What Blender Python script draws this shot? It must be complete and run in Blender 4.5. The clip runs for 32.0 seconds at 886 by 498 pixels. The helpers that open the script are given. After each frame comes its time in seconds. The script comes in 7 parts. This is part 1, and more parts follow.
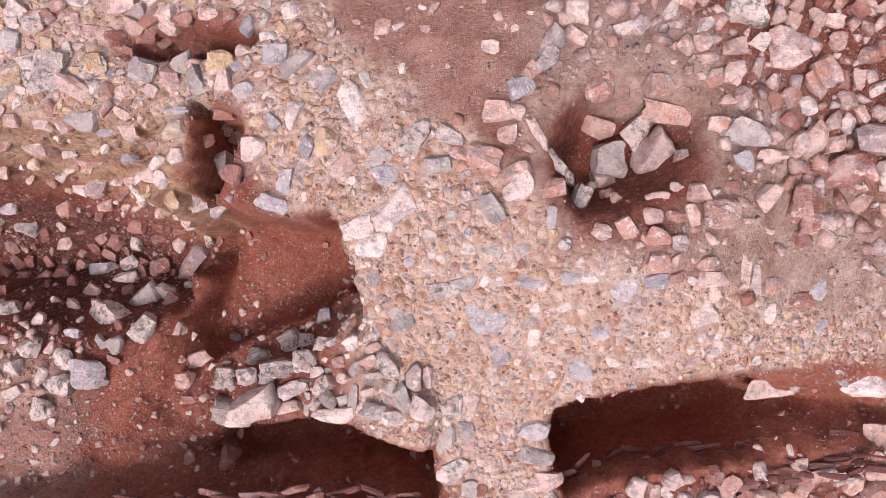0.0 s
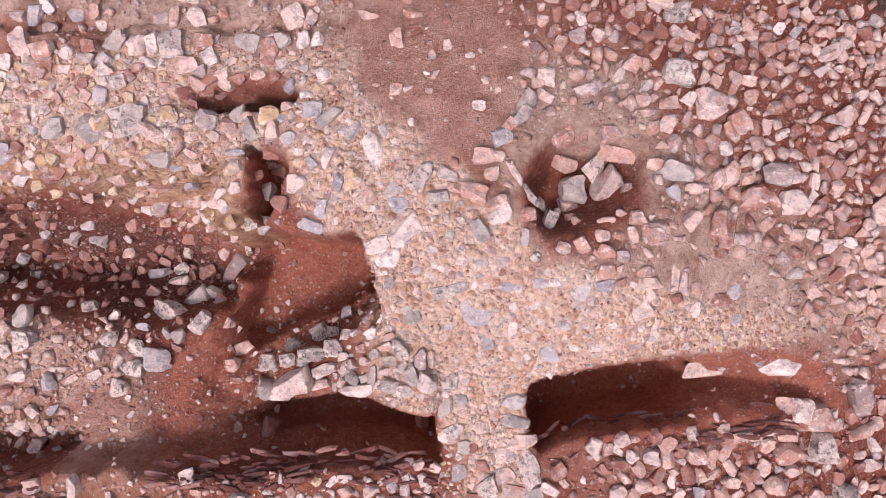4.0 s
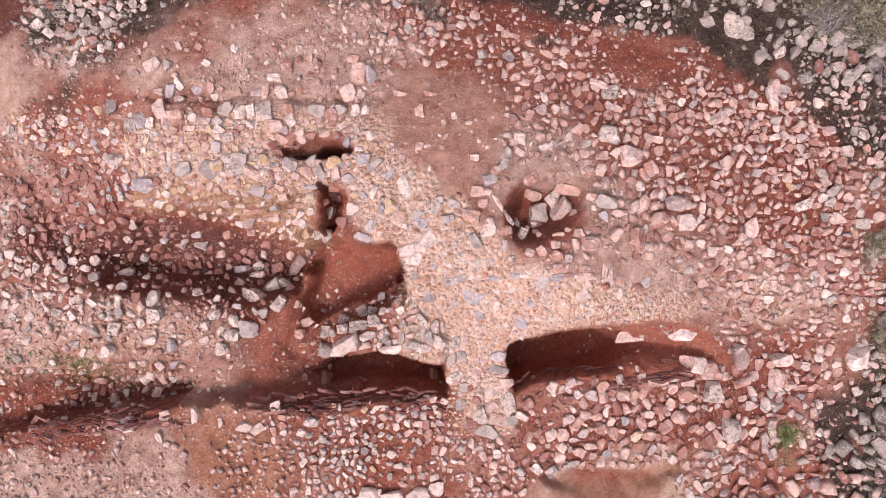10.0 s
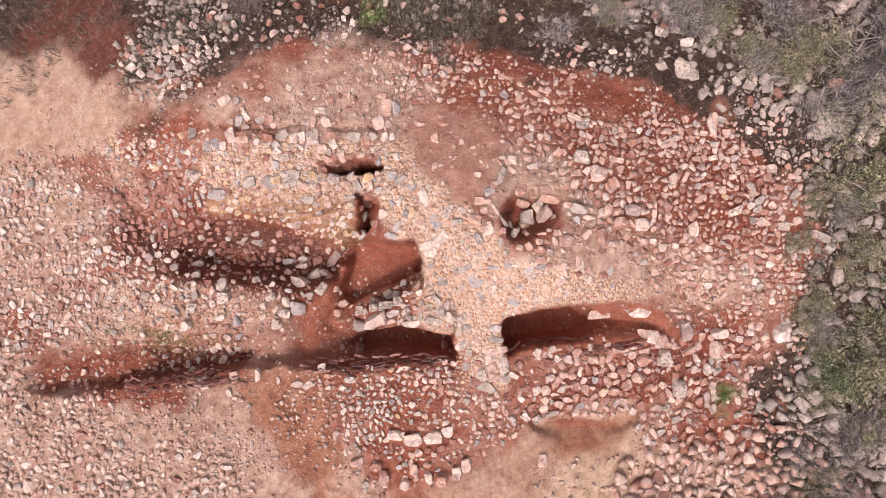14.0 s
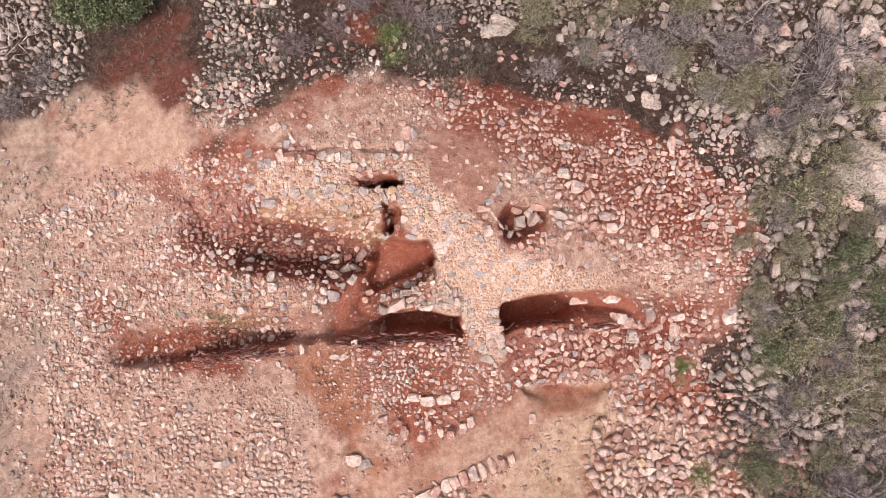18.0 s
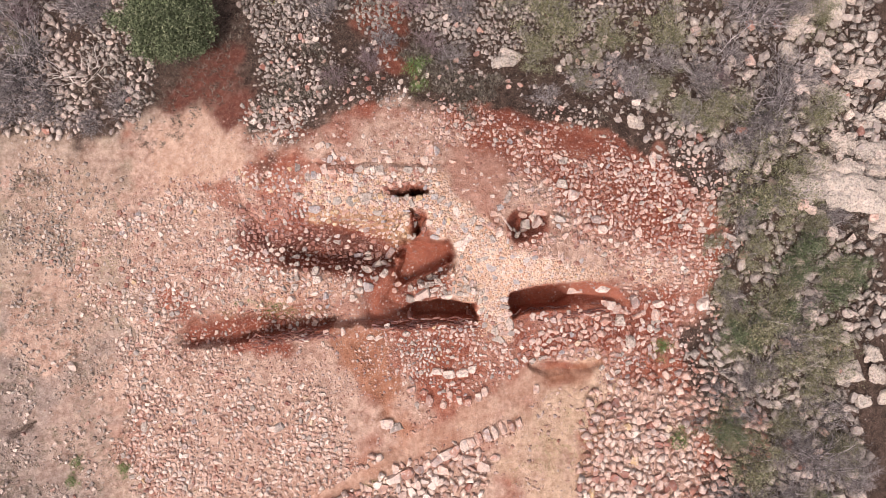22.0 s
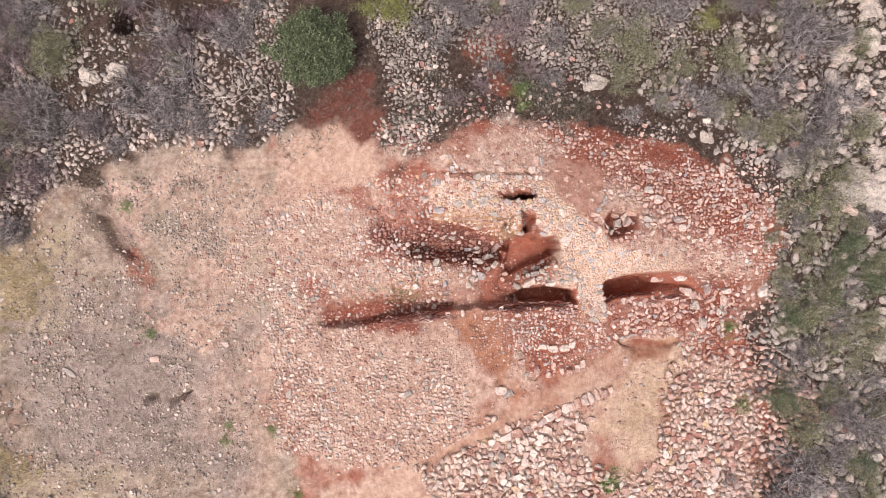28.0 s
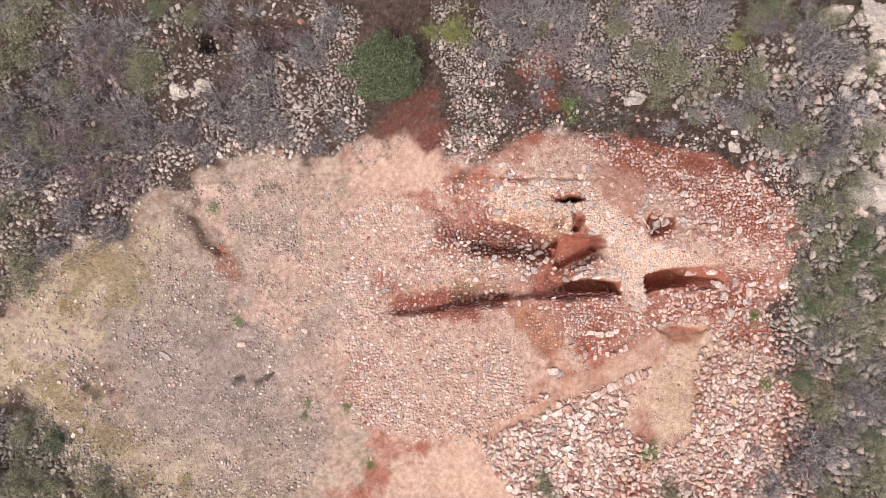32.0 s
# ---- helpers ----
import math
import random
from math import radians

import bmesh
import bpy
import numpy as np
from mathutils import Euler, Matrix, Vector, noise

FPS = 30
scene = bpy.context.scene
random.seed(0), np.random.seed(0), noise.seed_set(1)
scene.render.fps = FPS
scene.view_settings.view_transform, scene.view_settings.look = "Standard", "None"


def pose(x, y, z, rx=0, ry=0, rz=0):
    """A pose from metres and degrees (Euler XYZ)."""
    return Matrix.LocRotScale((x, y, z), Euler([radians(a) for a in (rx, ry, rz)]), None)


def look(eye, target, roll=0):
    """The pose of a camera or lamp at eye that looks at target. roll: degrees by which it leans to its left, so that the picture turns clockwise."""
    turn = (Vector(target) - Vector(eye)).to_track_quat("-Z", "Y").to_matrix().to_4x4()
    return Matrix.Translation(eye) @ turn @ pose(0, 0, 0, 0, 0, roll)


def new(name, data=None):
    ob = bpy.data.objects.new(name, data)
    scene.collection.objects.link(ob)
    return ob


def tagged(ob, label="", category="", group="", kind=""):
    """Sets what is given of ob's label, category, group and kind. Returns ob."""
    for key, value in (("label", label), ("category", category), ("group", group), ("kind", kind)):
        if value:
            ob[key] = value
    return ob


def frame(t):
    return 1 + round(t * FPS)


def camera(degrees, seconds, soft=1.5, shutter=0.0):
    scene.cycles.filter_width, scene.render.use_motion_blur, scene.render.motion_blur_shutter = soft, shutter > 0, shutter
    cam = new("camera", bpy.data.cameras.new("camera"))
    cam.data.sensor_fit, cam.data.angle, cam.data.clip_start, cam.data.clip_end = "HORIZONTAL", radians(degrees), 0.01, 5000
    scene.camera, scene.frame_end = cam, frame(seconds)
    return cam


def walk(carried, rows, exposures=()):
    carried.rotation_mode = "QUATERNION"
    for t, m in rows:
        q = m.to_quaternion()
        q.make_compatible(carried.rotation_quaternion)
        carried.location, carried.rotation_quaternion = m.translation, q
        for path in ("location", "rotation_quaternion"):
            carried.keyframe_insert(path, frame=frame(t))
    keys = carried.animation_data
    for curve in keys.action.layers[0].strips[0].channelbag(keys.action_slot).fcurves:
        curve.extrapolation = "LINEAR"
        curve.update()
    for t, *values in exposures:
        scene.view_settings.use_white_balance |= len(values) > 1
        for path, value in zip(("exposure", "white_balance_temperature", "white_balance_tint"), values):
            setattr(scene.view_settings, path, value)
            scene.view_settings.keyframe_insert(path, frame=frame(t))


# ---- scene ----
# ======== camera ========
cam = camera(72, 32.0, soft=0.3)
PATH = [
    (0, pose(0, 0, 4.904, 0.22, 0.11, 0)),
    (3, pose(0.003, 0.087, 5.772, -0.1, 0.03, -0.14)),
    (6, pose(-0.042, 0.17, 6.849, 0, -0.02, 0.07)),
    (9, pose(-0.075, 0.18, 8.203, -0.08, 0.04, 0.12)),
    (13, pose(-0.224, 0.117, 10.425, -0.03, 0.01, 0.18)),
    (14, pose(-0.279, 0.096, 11.037, 0, -0.06, 0.22)),
    (17, pose(-0.351, 0.053, 12.927, 0.06, 0.05, 0.23)),
    (19, pose(-0.579, 0.074, 14.172, -0.06, 0.06, 0.22)),
    (21, pose(-0.818, 0.037, 15.462, -0.01, 0.03, 0.12)),
    (23, pose(-1.157, 0.018, 16.653, -0.07, 0.05, 0.11)),
    (24.5, pose(-1.994, -0.032, 17.38, -0.03, -0.02, 0.03)),
    (26, pose(-2.95, -0.094, 18.082, 0.05, 0.06, 0.24)),
    (29, pose(-4.682, -0.211, 19.634, 0.09, -0.09, 0.27)),
    (32, pose(-6.176, -0.246, 21.506, -0.03, -0.07, 0.32)),
]
walk(cam, PATH, [
    (0, -0.02, 6600, 29), (6, -0.05, 6600, 32), (9, -0.04, 6700, 32), (12, -0.03, 7400, 29), (20, -0.02, 7350, 24), (32, 0.04, 6900, 17),
])

# ======== sky and sun: a bright overcast day ========
world = bpy.data.worlds.new("sky")
scene.world = world
world.use_nodes = True
wn = world.node_tree
sky = wn.nodes.new("ShaderNodeTexSky")
sky.sky_type = "NISHITA"
sky.sun_disc = False
sky.sun_elevation, sky.sun_rotation = radians(60), radians(209)
sky.air_density, sky.dust_density, sky.ozone_density = 1.0, 6.0, 1.0
soften = wn.nodes.new("ShaderNodeHueSaturation")
soften.inputs["Saturation"].default_value = 0.35
wn.links.new(sky.outputs[0], soften.inputs["Color"])
wn.links.new(soften.outputs[0], wn.nodes["Background"].inputs["Color"])
wn.nodes["Background"].inputs["Strength"].default_value = 0.165

sun = new("sun", bpy.data.lights.new("sun", "SUN"))
sun.data.energy = 2.0
sun.data.angle = radians(10)
sun.data.color = (1.0, 0.95, 0.88)
sun.matrix_world = look((-2.2, -4.0, 8.0), (0, 0, 0))

# ======== helpers of the build ========
rng = np.random.default_rng(7)


def lattice(x, y, seed):
    """Smooth value noise on a unit lattice, -1 to 1."""
    xi, yi = np.floor(x).astype(np.int64), np.floor(y).astype(np.int64)
    fx, fy = x - xi, y - yi
    fx, fy = fx * fx * (3 - 2 * fx), fy * fy * (3 - 2 * fy)

    def node(a, b):
        h = (a * 374761393 + b * 668265263 + seed * 982451653) & 0x7FFFFFFF
        h = ((h ^ (h >> 13)) * 1274126177) & 0x7FFFFFFF
        return ((h ^ (h >> 16)) & 0xFFFF) / 32767.5 - 1.0

    top = node(xi, yi) * (1 - fx) + node(xi + 1, yi) * fx
    bottom = node(xi, yi + 1) * (1 - fx) + node(xi + 1, yi + 1) * fx
    return top * (1 - fy) + bottom * fy


def fbm(x, y, size, octaves=4, seed=0):
    total, amp = 0.0, 0.5
    for k in range(octaves):
        total = total + amp * lattice(x / size * 2 ** k + 17.3 * k, y / size * 2 ** k - 9.1 * k, seed + k)
        amp *= 0.5
    return total


def inside(x, y, pts):
    """Distance to the edge of a polygon, positive inside."""
    best = np.full(x.shape, 1e9)
    odd = np.zeros(x.shape, bool)
    for (ax, ay), (bx, by) in zip(pts, pts[1:] + pts[:1]):
        ex, ey = bx - ax, by - ay
        k = np.clip(((x - ax) * ex + (y - ay) * ey) / (ex * ex + ey * ey + 1e-9), 0, 1)
        best = np.minimum(best, (x - ax - k * ex) ** 2 + (y - ay - k * ey) ** 2)
        if ay != by:
            odd ^= ((ay > y) != (by > y)) & (x < (by - y) / (by - ay) * (ax - bx) + bx)
    return np.where(odd, 1, -1) * np.sqrt(best)


def ease(v):
    v = np.clip(v, 0, 1)
    return v * v * (3 - 2 * v)


# ======== the lie of the land ========
LEVELS = [
    (-0.31, 0.26, 1.02), (-0.96, 1.23, 0.92), (-0.57, 0.9, 0.97), (0.28, -0.43, 0.93), (1.12, -0.23, 1.1), (0.46, 0.37, 1.08),
    (0.64, -1.25, 0.6), (2.28, 1.34, 0.75), (2.1, 1.7, 0.6), (2.13, 2.25, 0.5), (2.2, 3.2, 0.15), (-1.0, 2.97, 0.17),
    (-1.7, 4.24, -0.22), (0.98, 5.35, -0.8), (7.0, 2.5, -0.5), (6.05, -1.5, -0.45), (1.1, -4.4, 0.42), (-2.1, -4.5, 0.6),
    (-2.2, -5.8, 0.4), (-11.2, -3.3, -0.9), (-13.5, -5.0, -0.85), (-16.3, -4.2, -0.85), (-16.2, 5.7, -1.9), (-6.4, 1.2, -0.22),
    (4.77, 0.75, 0.2), (3.6, -1.8, 0.1), (-4.1, 2.7, 0.35), (-1.9, 2.1, 0.3), (0.0, -2.4, 0.55), (4.15, -1.3, 0.0),
    (-5.0, -3.0, 0.2), (4.56, 2.4, -0.03), (-5.0, -0.8, 0.0), (-4.4, -2.3, 0.12),
]
LX, LY, LZ = np.array(LEVELS).T


def plate(r2):
    return 0.5 * r2 * np.log(r2 + 1e-9)


n = len(LX)
system = np.zeros((n + 3, n + 3))
system[:n, :n] = plate((LX[:, None] - LX) ** 2 + (LY[:, None] - LY) ** 2) + np.eye(n) * 0.4
system[:n, n:] = np.stack([np.ones(n), LX, LY], 1)
system[n:, :n] = system[:n, n:].T
BEND = np.linalg.solve(system, np.concatenate([LZ, np.zeros(3)]))


def lie(x, y):
    cx, cy = np.clip(x, -24, 13), np.clip(y, -13, 13)
    z = BEND[n] + BEND[n + 1] * cx + BEND[n + 2] * cy
    for k in range(n):
        z = z + BEND[k] * plate((cx - LX[k]) ** 2 + (cy - LY[k]) ** 2)
    return np.clip(z, -3.2, 1.3)


# cuts into the ground, as outlines
TRENCH_EAST = [(0.71, -1.19), (0.77, -1.09), (0.91, -1.03), (1.16, -0.96), (1.47, -0.9), (1.7, -0.86), (2.13, -0.82), (2.66, -0.82), (3.18, -0.86), (3.7, -1.09), (3.94, -1.38), (3.52, -1.49), (3.05, -1.51), (2.61, -1.52), (1.86, -1.56), (1.35, -1.61), (1.03, -1.69), (0.87, -1.85), (0.77, -1.62)]
TRENCH_MID = [(-1.77, -1.42), (-1.65, -1.37), (-1.41, -1.35), (-1.04, -1.26), (-0.8, -1.27), (-0.43, -1.32), (-0.09, -1.34), (-0.04, -1.33), (-0.05, -1.73), (-0.53, -1.76), (-1.11, -1.79), (-1.71, -1.83), (-2.33, -1.89), (-2.83, -1.92), (-3.04, -1.59)]
TRENCH_WEST = [(-7.46, -1.68), (-6.29, -1.56), (-5.06, -1.48), (-3.85, -1.48), (-3.6, -1.71), (-3.77, -2.02), (-4.57, -2.21), (-5.67, -2.39), (-6.78, -2.62), (-7.88, -2.72), (-8.3, -2.55), (-8.1, -2.22)]
BOWL = [(-4.37, 0.95), (-3.13, 1.01), (-2.23, 0.98), (-1.82, 0.97), (-2.11, 0.44), (-1.97, 0.38), (-1.59, 0.17), (-1.91, -0.25), (-2.34, -0.65), (-3.05, -0.85), (-3.85, -0.91), (-4.77, -0.84), (-5.55, -0.48), (-5.32, 0.54)]
LOW_WEST = [(-1.93, 0.5), (-1.12, 0.2), (-0.75, 0.3), (-0.56, -0.16), (-0.51, -0.74), (-0.03, -1.28), (-0.04, -1.84), (-1.87, -2.03), (-2.86, -2), (-3.86, -2.08), (-5.41, -2.15), (-5.86, -1.51), (-5.86, -0.6), (-4.7, -0.34), (-3.8, -0.34), (-2.96, -0.21), (-2.32, -0.08)]
SADDLE = [(-3.74, -1.25), (-3, -1.2), (-2.8, -1.56), (-2.9, -1.94), (-3.61, -2.01), (-3.89, -1.65)]
FLOOR = [(-1.97, 0.3), (-1.56, 0.31), (-1.1, 0.24), (-0.75, 0.3), (-0.66, 0.1), (-0.58, -0.14), (-0.66, -0.3), (-0.95, -0.46), (-1.35, -0.68), (-1.85, -0.9), (-2.03, -1.2), (-1.98, -1.5), (-2.27, -1.66), (-2.81, -1.62), (-2.88, -1.1), (-2.5, -0.74), (-2.33, -0.48), (-2.12, -0.1)]
SLOT = [(-1.79, 1.05), (-1.35, 0.95), (-1.31, 0.79), (-1.4, 0.51), (-1.56, 0.28), (-1.73, 0.28), (-1.74, 0.51), (-1.78, 0.78)]
HOLE = [(-2.41, 1.45), (-2.32, 1.6), (-2.12, 1.69), (-1.83, 1.73), (-1.52, 1.71), (-1.25, 1.54), (-1.26, 1.43), (-1.55, 1.38), (-1.83, 1.36), (-2.12, 1.34), (-2.31, 1.35)]
TUNNEL = [(-2.26, 1.38), (-2.04, 1.49), (-1.84, 1.51), (-1.76, 1.6), (-1.55, 1.61), (-1.28, 1.49), (-1.31, 1.42), (-1.53, 1.38), (-1.82, 1.35), (-2.16, 1.33)]
KILN = [(0.65, 0.47), (0.61, 0.72), (0.76, 1), (0.96, 1.19), (1.26, 1.23), (1.66, 1.16), (1.79, 0.96), (1.75, 0.69), (1.53, 0.43), (1.14, 0.19), (0.83, 0.14)]
HOLLOW = [(1.25, -2.93), (1.9, -2.86), (2.6, -2.88), (3.32, -2.84), (3.1, -3.35), (2.6, -3.6), (1.71, -3.56), (1.41, -3.29)]
SUNKEN = [(-6.42, 1.66), (-5.78, 1.18), (-4.95, 0.79), (-4.66, 0.2), (-4.56, -0.19), (-5.43, -0.48), (-6.12, 0.1), (-6.32, 0.69), (-6.71, 1.17)]
SPUR = [(-1.74, -0.95), (-1.52, -0.83), (-1.16, -0.8), (-0.91, -0.54), (-0.61, -0.36), (-0.49, -0.8), (0, -0.95), (0, -1.46), (-0.55, -1.46), (-1.03, -1.4), (-1.4, -1.43), (-1.71, -1.4)]
WAY = [(-3.09, -1.95), (-2.53, -2.57), (-2.21, -3.38), (-2.05, -4.18), (-1.5, -4.69), (-1.7, -5.28), (-3.33, -6.29), (-4.63, -7), (-5.94, -7.23), (-4.3, -6.49), (-2.69, -5.5), (-2.4, -4.83), (-2.69, -4.03), (-3.01, -3.09), (-3.42, -2.45)]
LEDGE = [(-4.49, 2.27), (-3.84, 2.08), (-2.71, 2.22), (-1.49, 2.16), (-0.97, 2.14), (-0.97, 2.26), (-1.49, 2.32), (-2.71, 2.36), (-3.65, 2.41), (-4.31, 2.31)]
TERRACE = [(-15.74, 8.64), (-14.27, 8.8), (-12.8, 8.56), (-11.12, 8.25), (-10.99, 7.43), (-12.79, 7.13), (-14.26, 7.2), (-15.74, 7.28)]
SCAR = [(-15.95, 1.12), (-15.27, 1), (-14.7, 0.23), (-14.28, -0.45), (-14.53, -0.66), (-15.15, -0.21), (-15.68, 0.5)]
STUMP = [(-13.78, -4.93), (-13.37, -4.89), (-13.34, -5.14), (-13.72, -5.16)]
STUMP_EAST = [(-13.05, -5.09), (-12.31, -4.74), (-12.22, -4.92), (-12.89, -5.3)]
BURROW = [(-19.48, -5.09), (-18.24, -5.12), (-17.93, -5.49), (-18.65, -5.95), (-19.27, -5.6)]


def height(x, y):
    x, y = np.asarray(x, float), np.asarray(y, float)
    z = lie(x, y)
    wob = 0.07 * fbm(x, y, 0.22, 4, 5)
    far = ease((np.hypot(x - 1, y) - 7) / 6)
    z = z + 0.06 * fbm(x, y, 0.8, 4, 11) + 0.02 * fbm(x, y, 0.12, 3, 13) + far * 0.35 * fbm(x, y, 3.0, 4, 21)

    def cut(z, pts, floor, run, wobble=1.0):
        s = ease((inside(x, y, pts) + wob * wobble) / run)
        return z * (1 - s) + floor * s

    bumps = 0.05 * fbm(x, y, 0.4, 4, 8)
    z = cut(z, WAY, z - 0.07, 0.4)
    z = cut(z, SUNKEN, z - 0.2, 0.5)
    z = cut(z, LEDGE, z - 0.12, 0.08, 2.5)
    z = cut(z, LOW_WEST, -0.14 + 1.5 * bumps, 0.16, 1.5)
    ramp = -0.98 + 1.48 * np.clip((y - 0.0) / 1.25, 0, 1) + 0.72 * ease((-0.1 - y) / 0.75)
    z = cut(z, BOWL, ramp + bumps * 1.5, 0.28 + 0.5 * ease((-3.0 - x) / 0.7), 2.0)
    z = cut(z, SADDLE, -0.05 + bumps, 0.35, 2.0)
    z = cut(z, FLOOR, -0.86 + 0.12 * ease((-0.7 - y) / 0.6) + 0.5 * ease((-1.95 - x) / 0.7) + bumps, 0.1 + 0.5 * ease((-1.9 - x) / 0.4), 1.2)
    spur = 0.25 + 0.6 * ease((x + 1.0) / 0.9) - 0.5 * ease((-1.75 - x) / 0.25)
    s = ease((inside(x, y, SPUR) + wob) / 0.12)
    z = z * (1 - s) + (spur + bumps) * s
    z = cut(z, SLOT, -0.35 + 0.5 * ease((y - 0.3) / 0.6), 0.09, 1.4)
    z = cut(z, TRENCH_MID, -0.75 + 0.6 * ease((-1.5 - x) / 1.1) + bumps, 0.07 + 0.7 * ease((-1.6 - x) / 0.7))
    z = cut(z, TRENCH_EAST, -0.7 + 0.6 * ease((x - 1.6) / 2.0) + bumps, 0.07 + 0.45 * ease((x - 1.9) / 0.8))
    slope = 0.5 * ease((y + 1.95 + 0.11 * (x + 4)) / 0.35)
    z = cut(z, TRENCH_WEST, -0.6 + slope + bumps + 0.12 * lattice(x * 2, y * 2, 77), 0.13)
    z = cut(z, HOLE, 0.1 + 2 * bumps, 0.22, 1.6)
    z = cut(z, TUNNEL, -1.5 + 0.9 * ease((-1.75 - x) / 0.3), 0.05, 0.5)
    z = cut(z, KILN, 0.5 + bumps, 0.28)
    z = cut(z, HOLLOW, z - 0.17, 0.05 + 0.6 * ease((-3.0 - y) / 0.3))
    z = cut(z, TERRACE, z - 1.0, 0.25, 2.0)
    z = cut(z, SCAR, z - 0.3, 0.2, 2.0)
    z = cut(z, STUMP, z - 0.5, 0.08)
    z = cut(z, STUMP_EAST, z - 0.4, 0.08)
    z = cut(z, BURROW, z - 0.3, 0.2)
    return z


# soils, with some shade painted in: how much of each lies where
MORTAR = [
    [(-1.5, 1.09), (-0.97, 1.35), (-0.44, 1.09), (-0.09, 0.78), (0.44, 0.43), (0.8, 0.12), (1.68, -0.14), (2.56, -0.4), (3.36, -0.44), (4.59, -0.31), (4.77, -0.7), (4.07, -0.85), (2.83, -0.86), (1.68, -0.96), (0.98, -1.08), (0.76, -1.29), (0.85, -1.91), (0.81, -2.35), (0.01, -2.35), (-0.05, -1.34), (-0.35, -1.26), (-0.61, -0.94), (-0.63, -0.23), (-0.75, 0.25), (-1.06, 0.38), (-1.32, 0.56)],
    [(-4.55, 2.16), (-3.73, 1.98), (-2.64, 2.07), (-1.45, 2.07), (-1, 1.98), (-1, 1.48), (-1.54, 1.12), (-1.99, 0.48), (-3.09, 0.7), (-4.36, 1.06), (-4.64, 1.56)],
    [(-3.3, 1), (-2.26, 0.98), (-1.94, 0.79), (-2.03, 0.47), (-2.79, 0.28), (-3.33, 0.47), (-3.46, 0.78)],
    [(-7.54, 0), (-6.77, 0.1), (-6.48, -0.47), (-4.86, -0.75), (-3.71, -1.04), (-2.94, -1.04), (-2.94, -1.42), (-4.85, -1.42), (-6.77, -1.55), (-7.72, -1.43), (-7.73, -0.19)],
]
FOOTPATH = [(1.29, -2.95), (3.13, -2.9), (3.0, -3.45), (2.14, -3.5), (0.97, -4.08), (0.3, -4.4), (-1.1, -5.02), (-3.01, -6.04), (-4.47, -6.84), (-4.95, -6.83), (-3.01, -5.72), (-1.42, -4.6), (-0.16, -3.9), (0.7, -3.35)]
TAN = [(1.46, -3.6), (2.98, -3.2), (3.69, -3.6), (3.34, -4.6), (2.83, -5.72), (3.19, -6.9), (1.84, -7.18), (0.83, -5.9), (1.1, -4.81)]
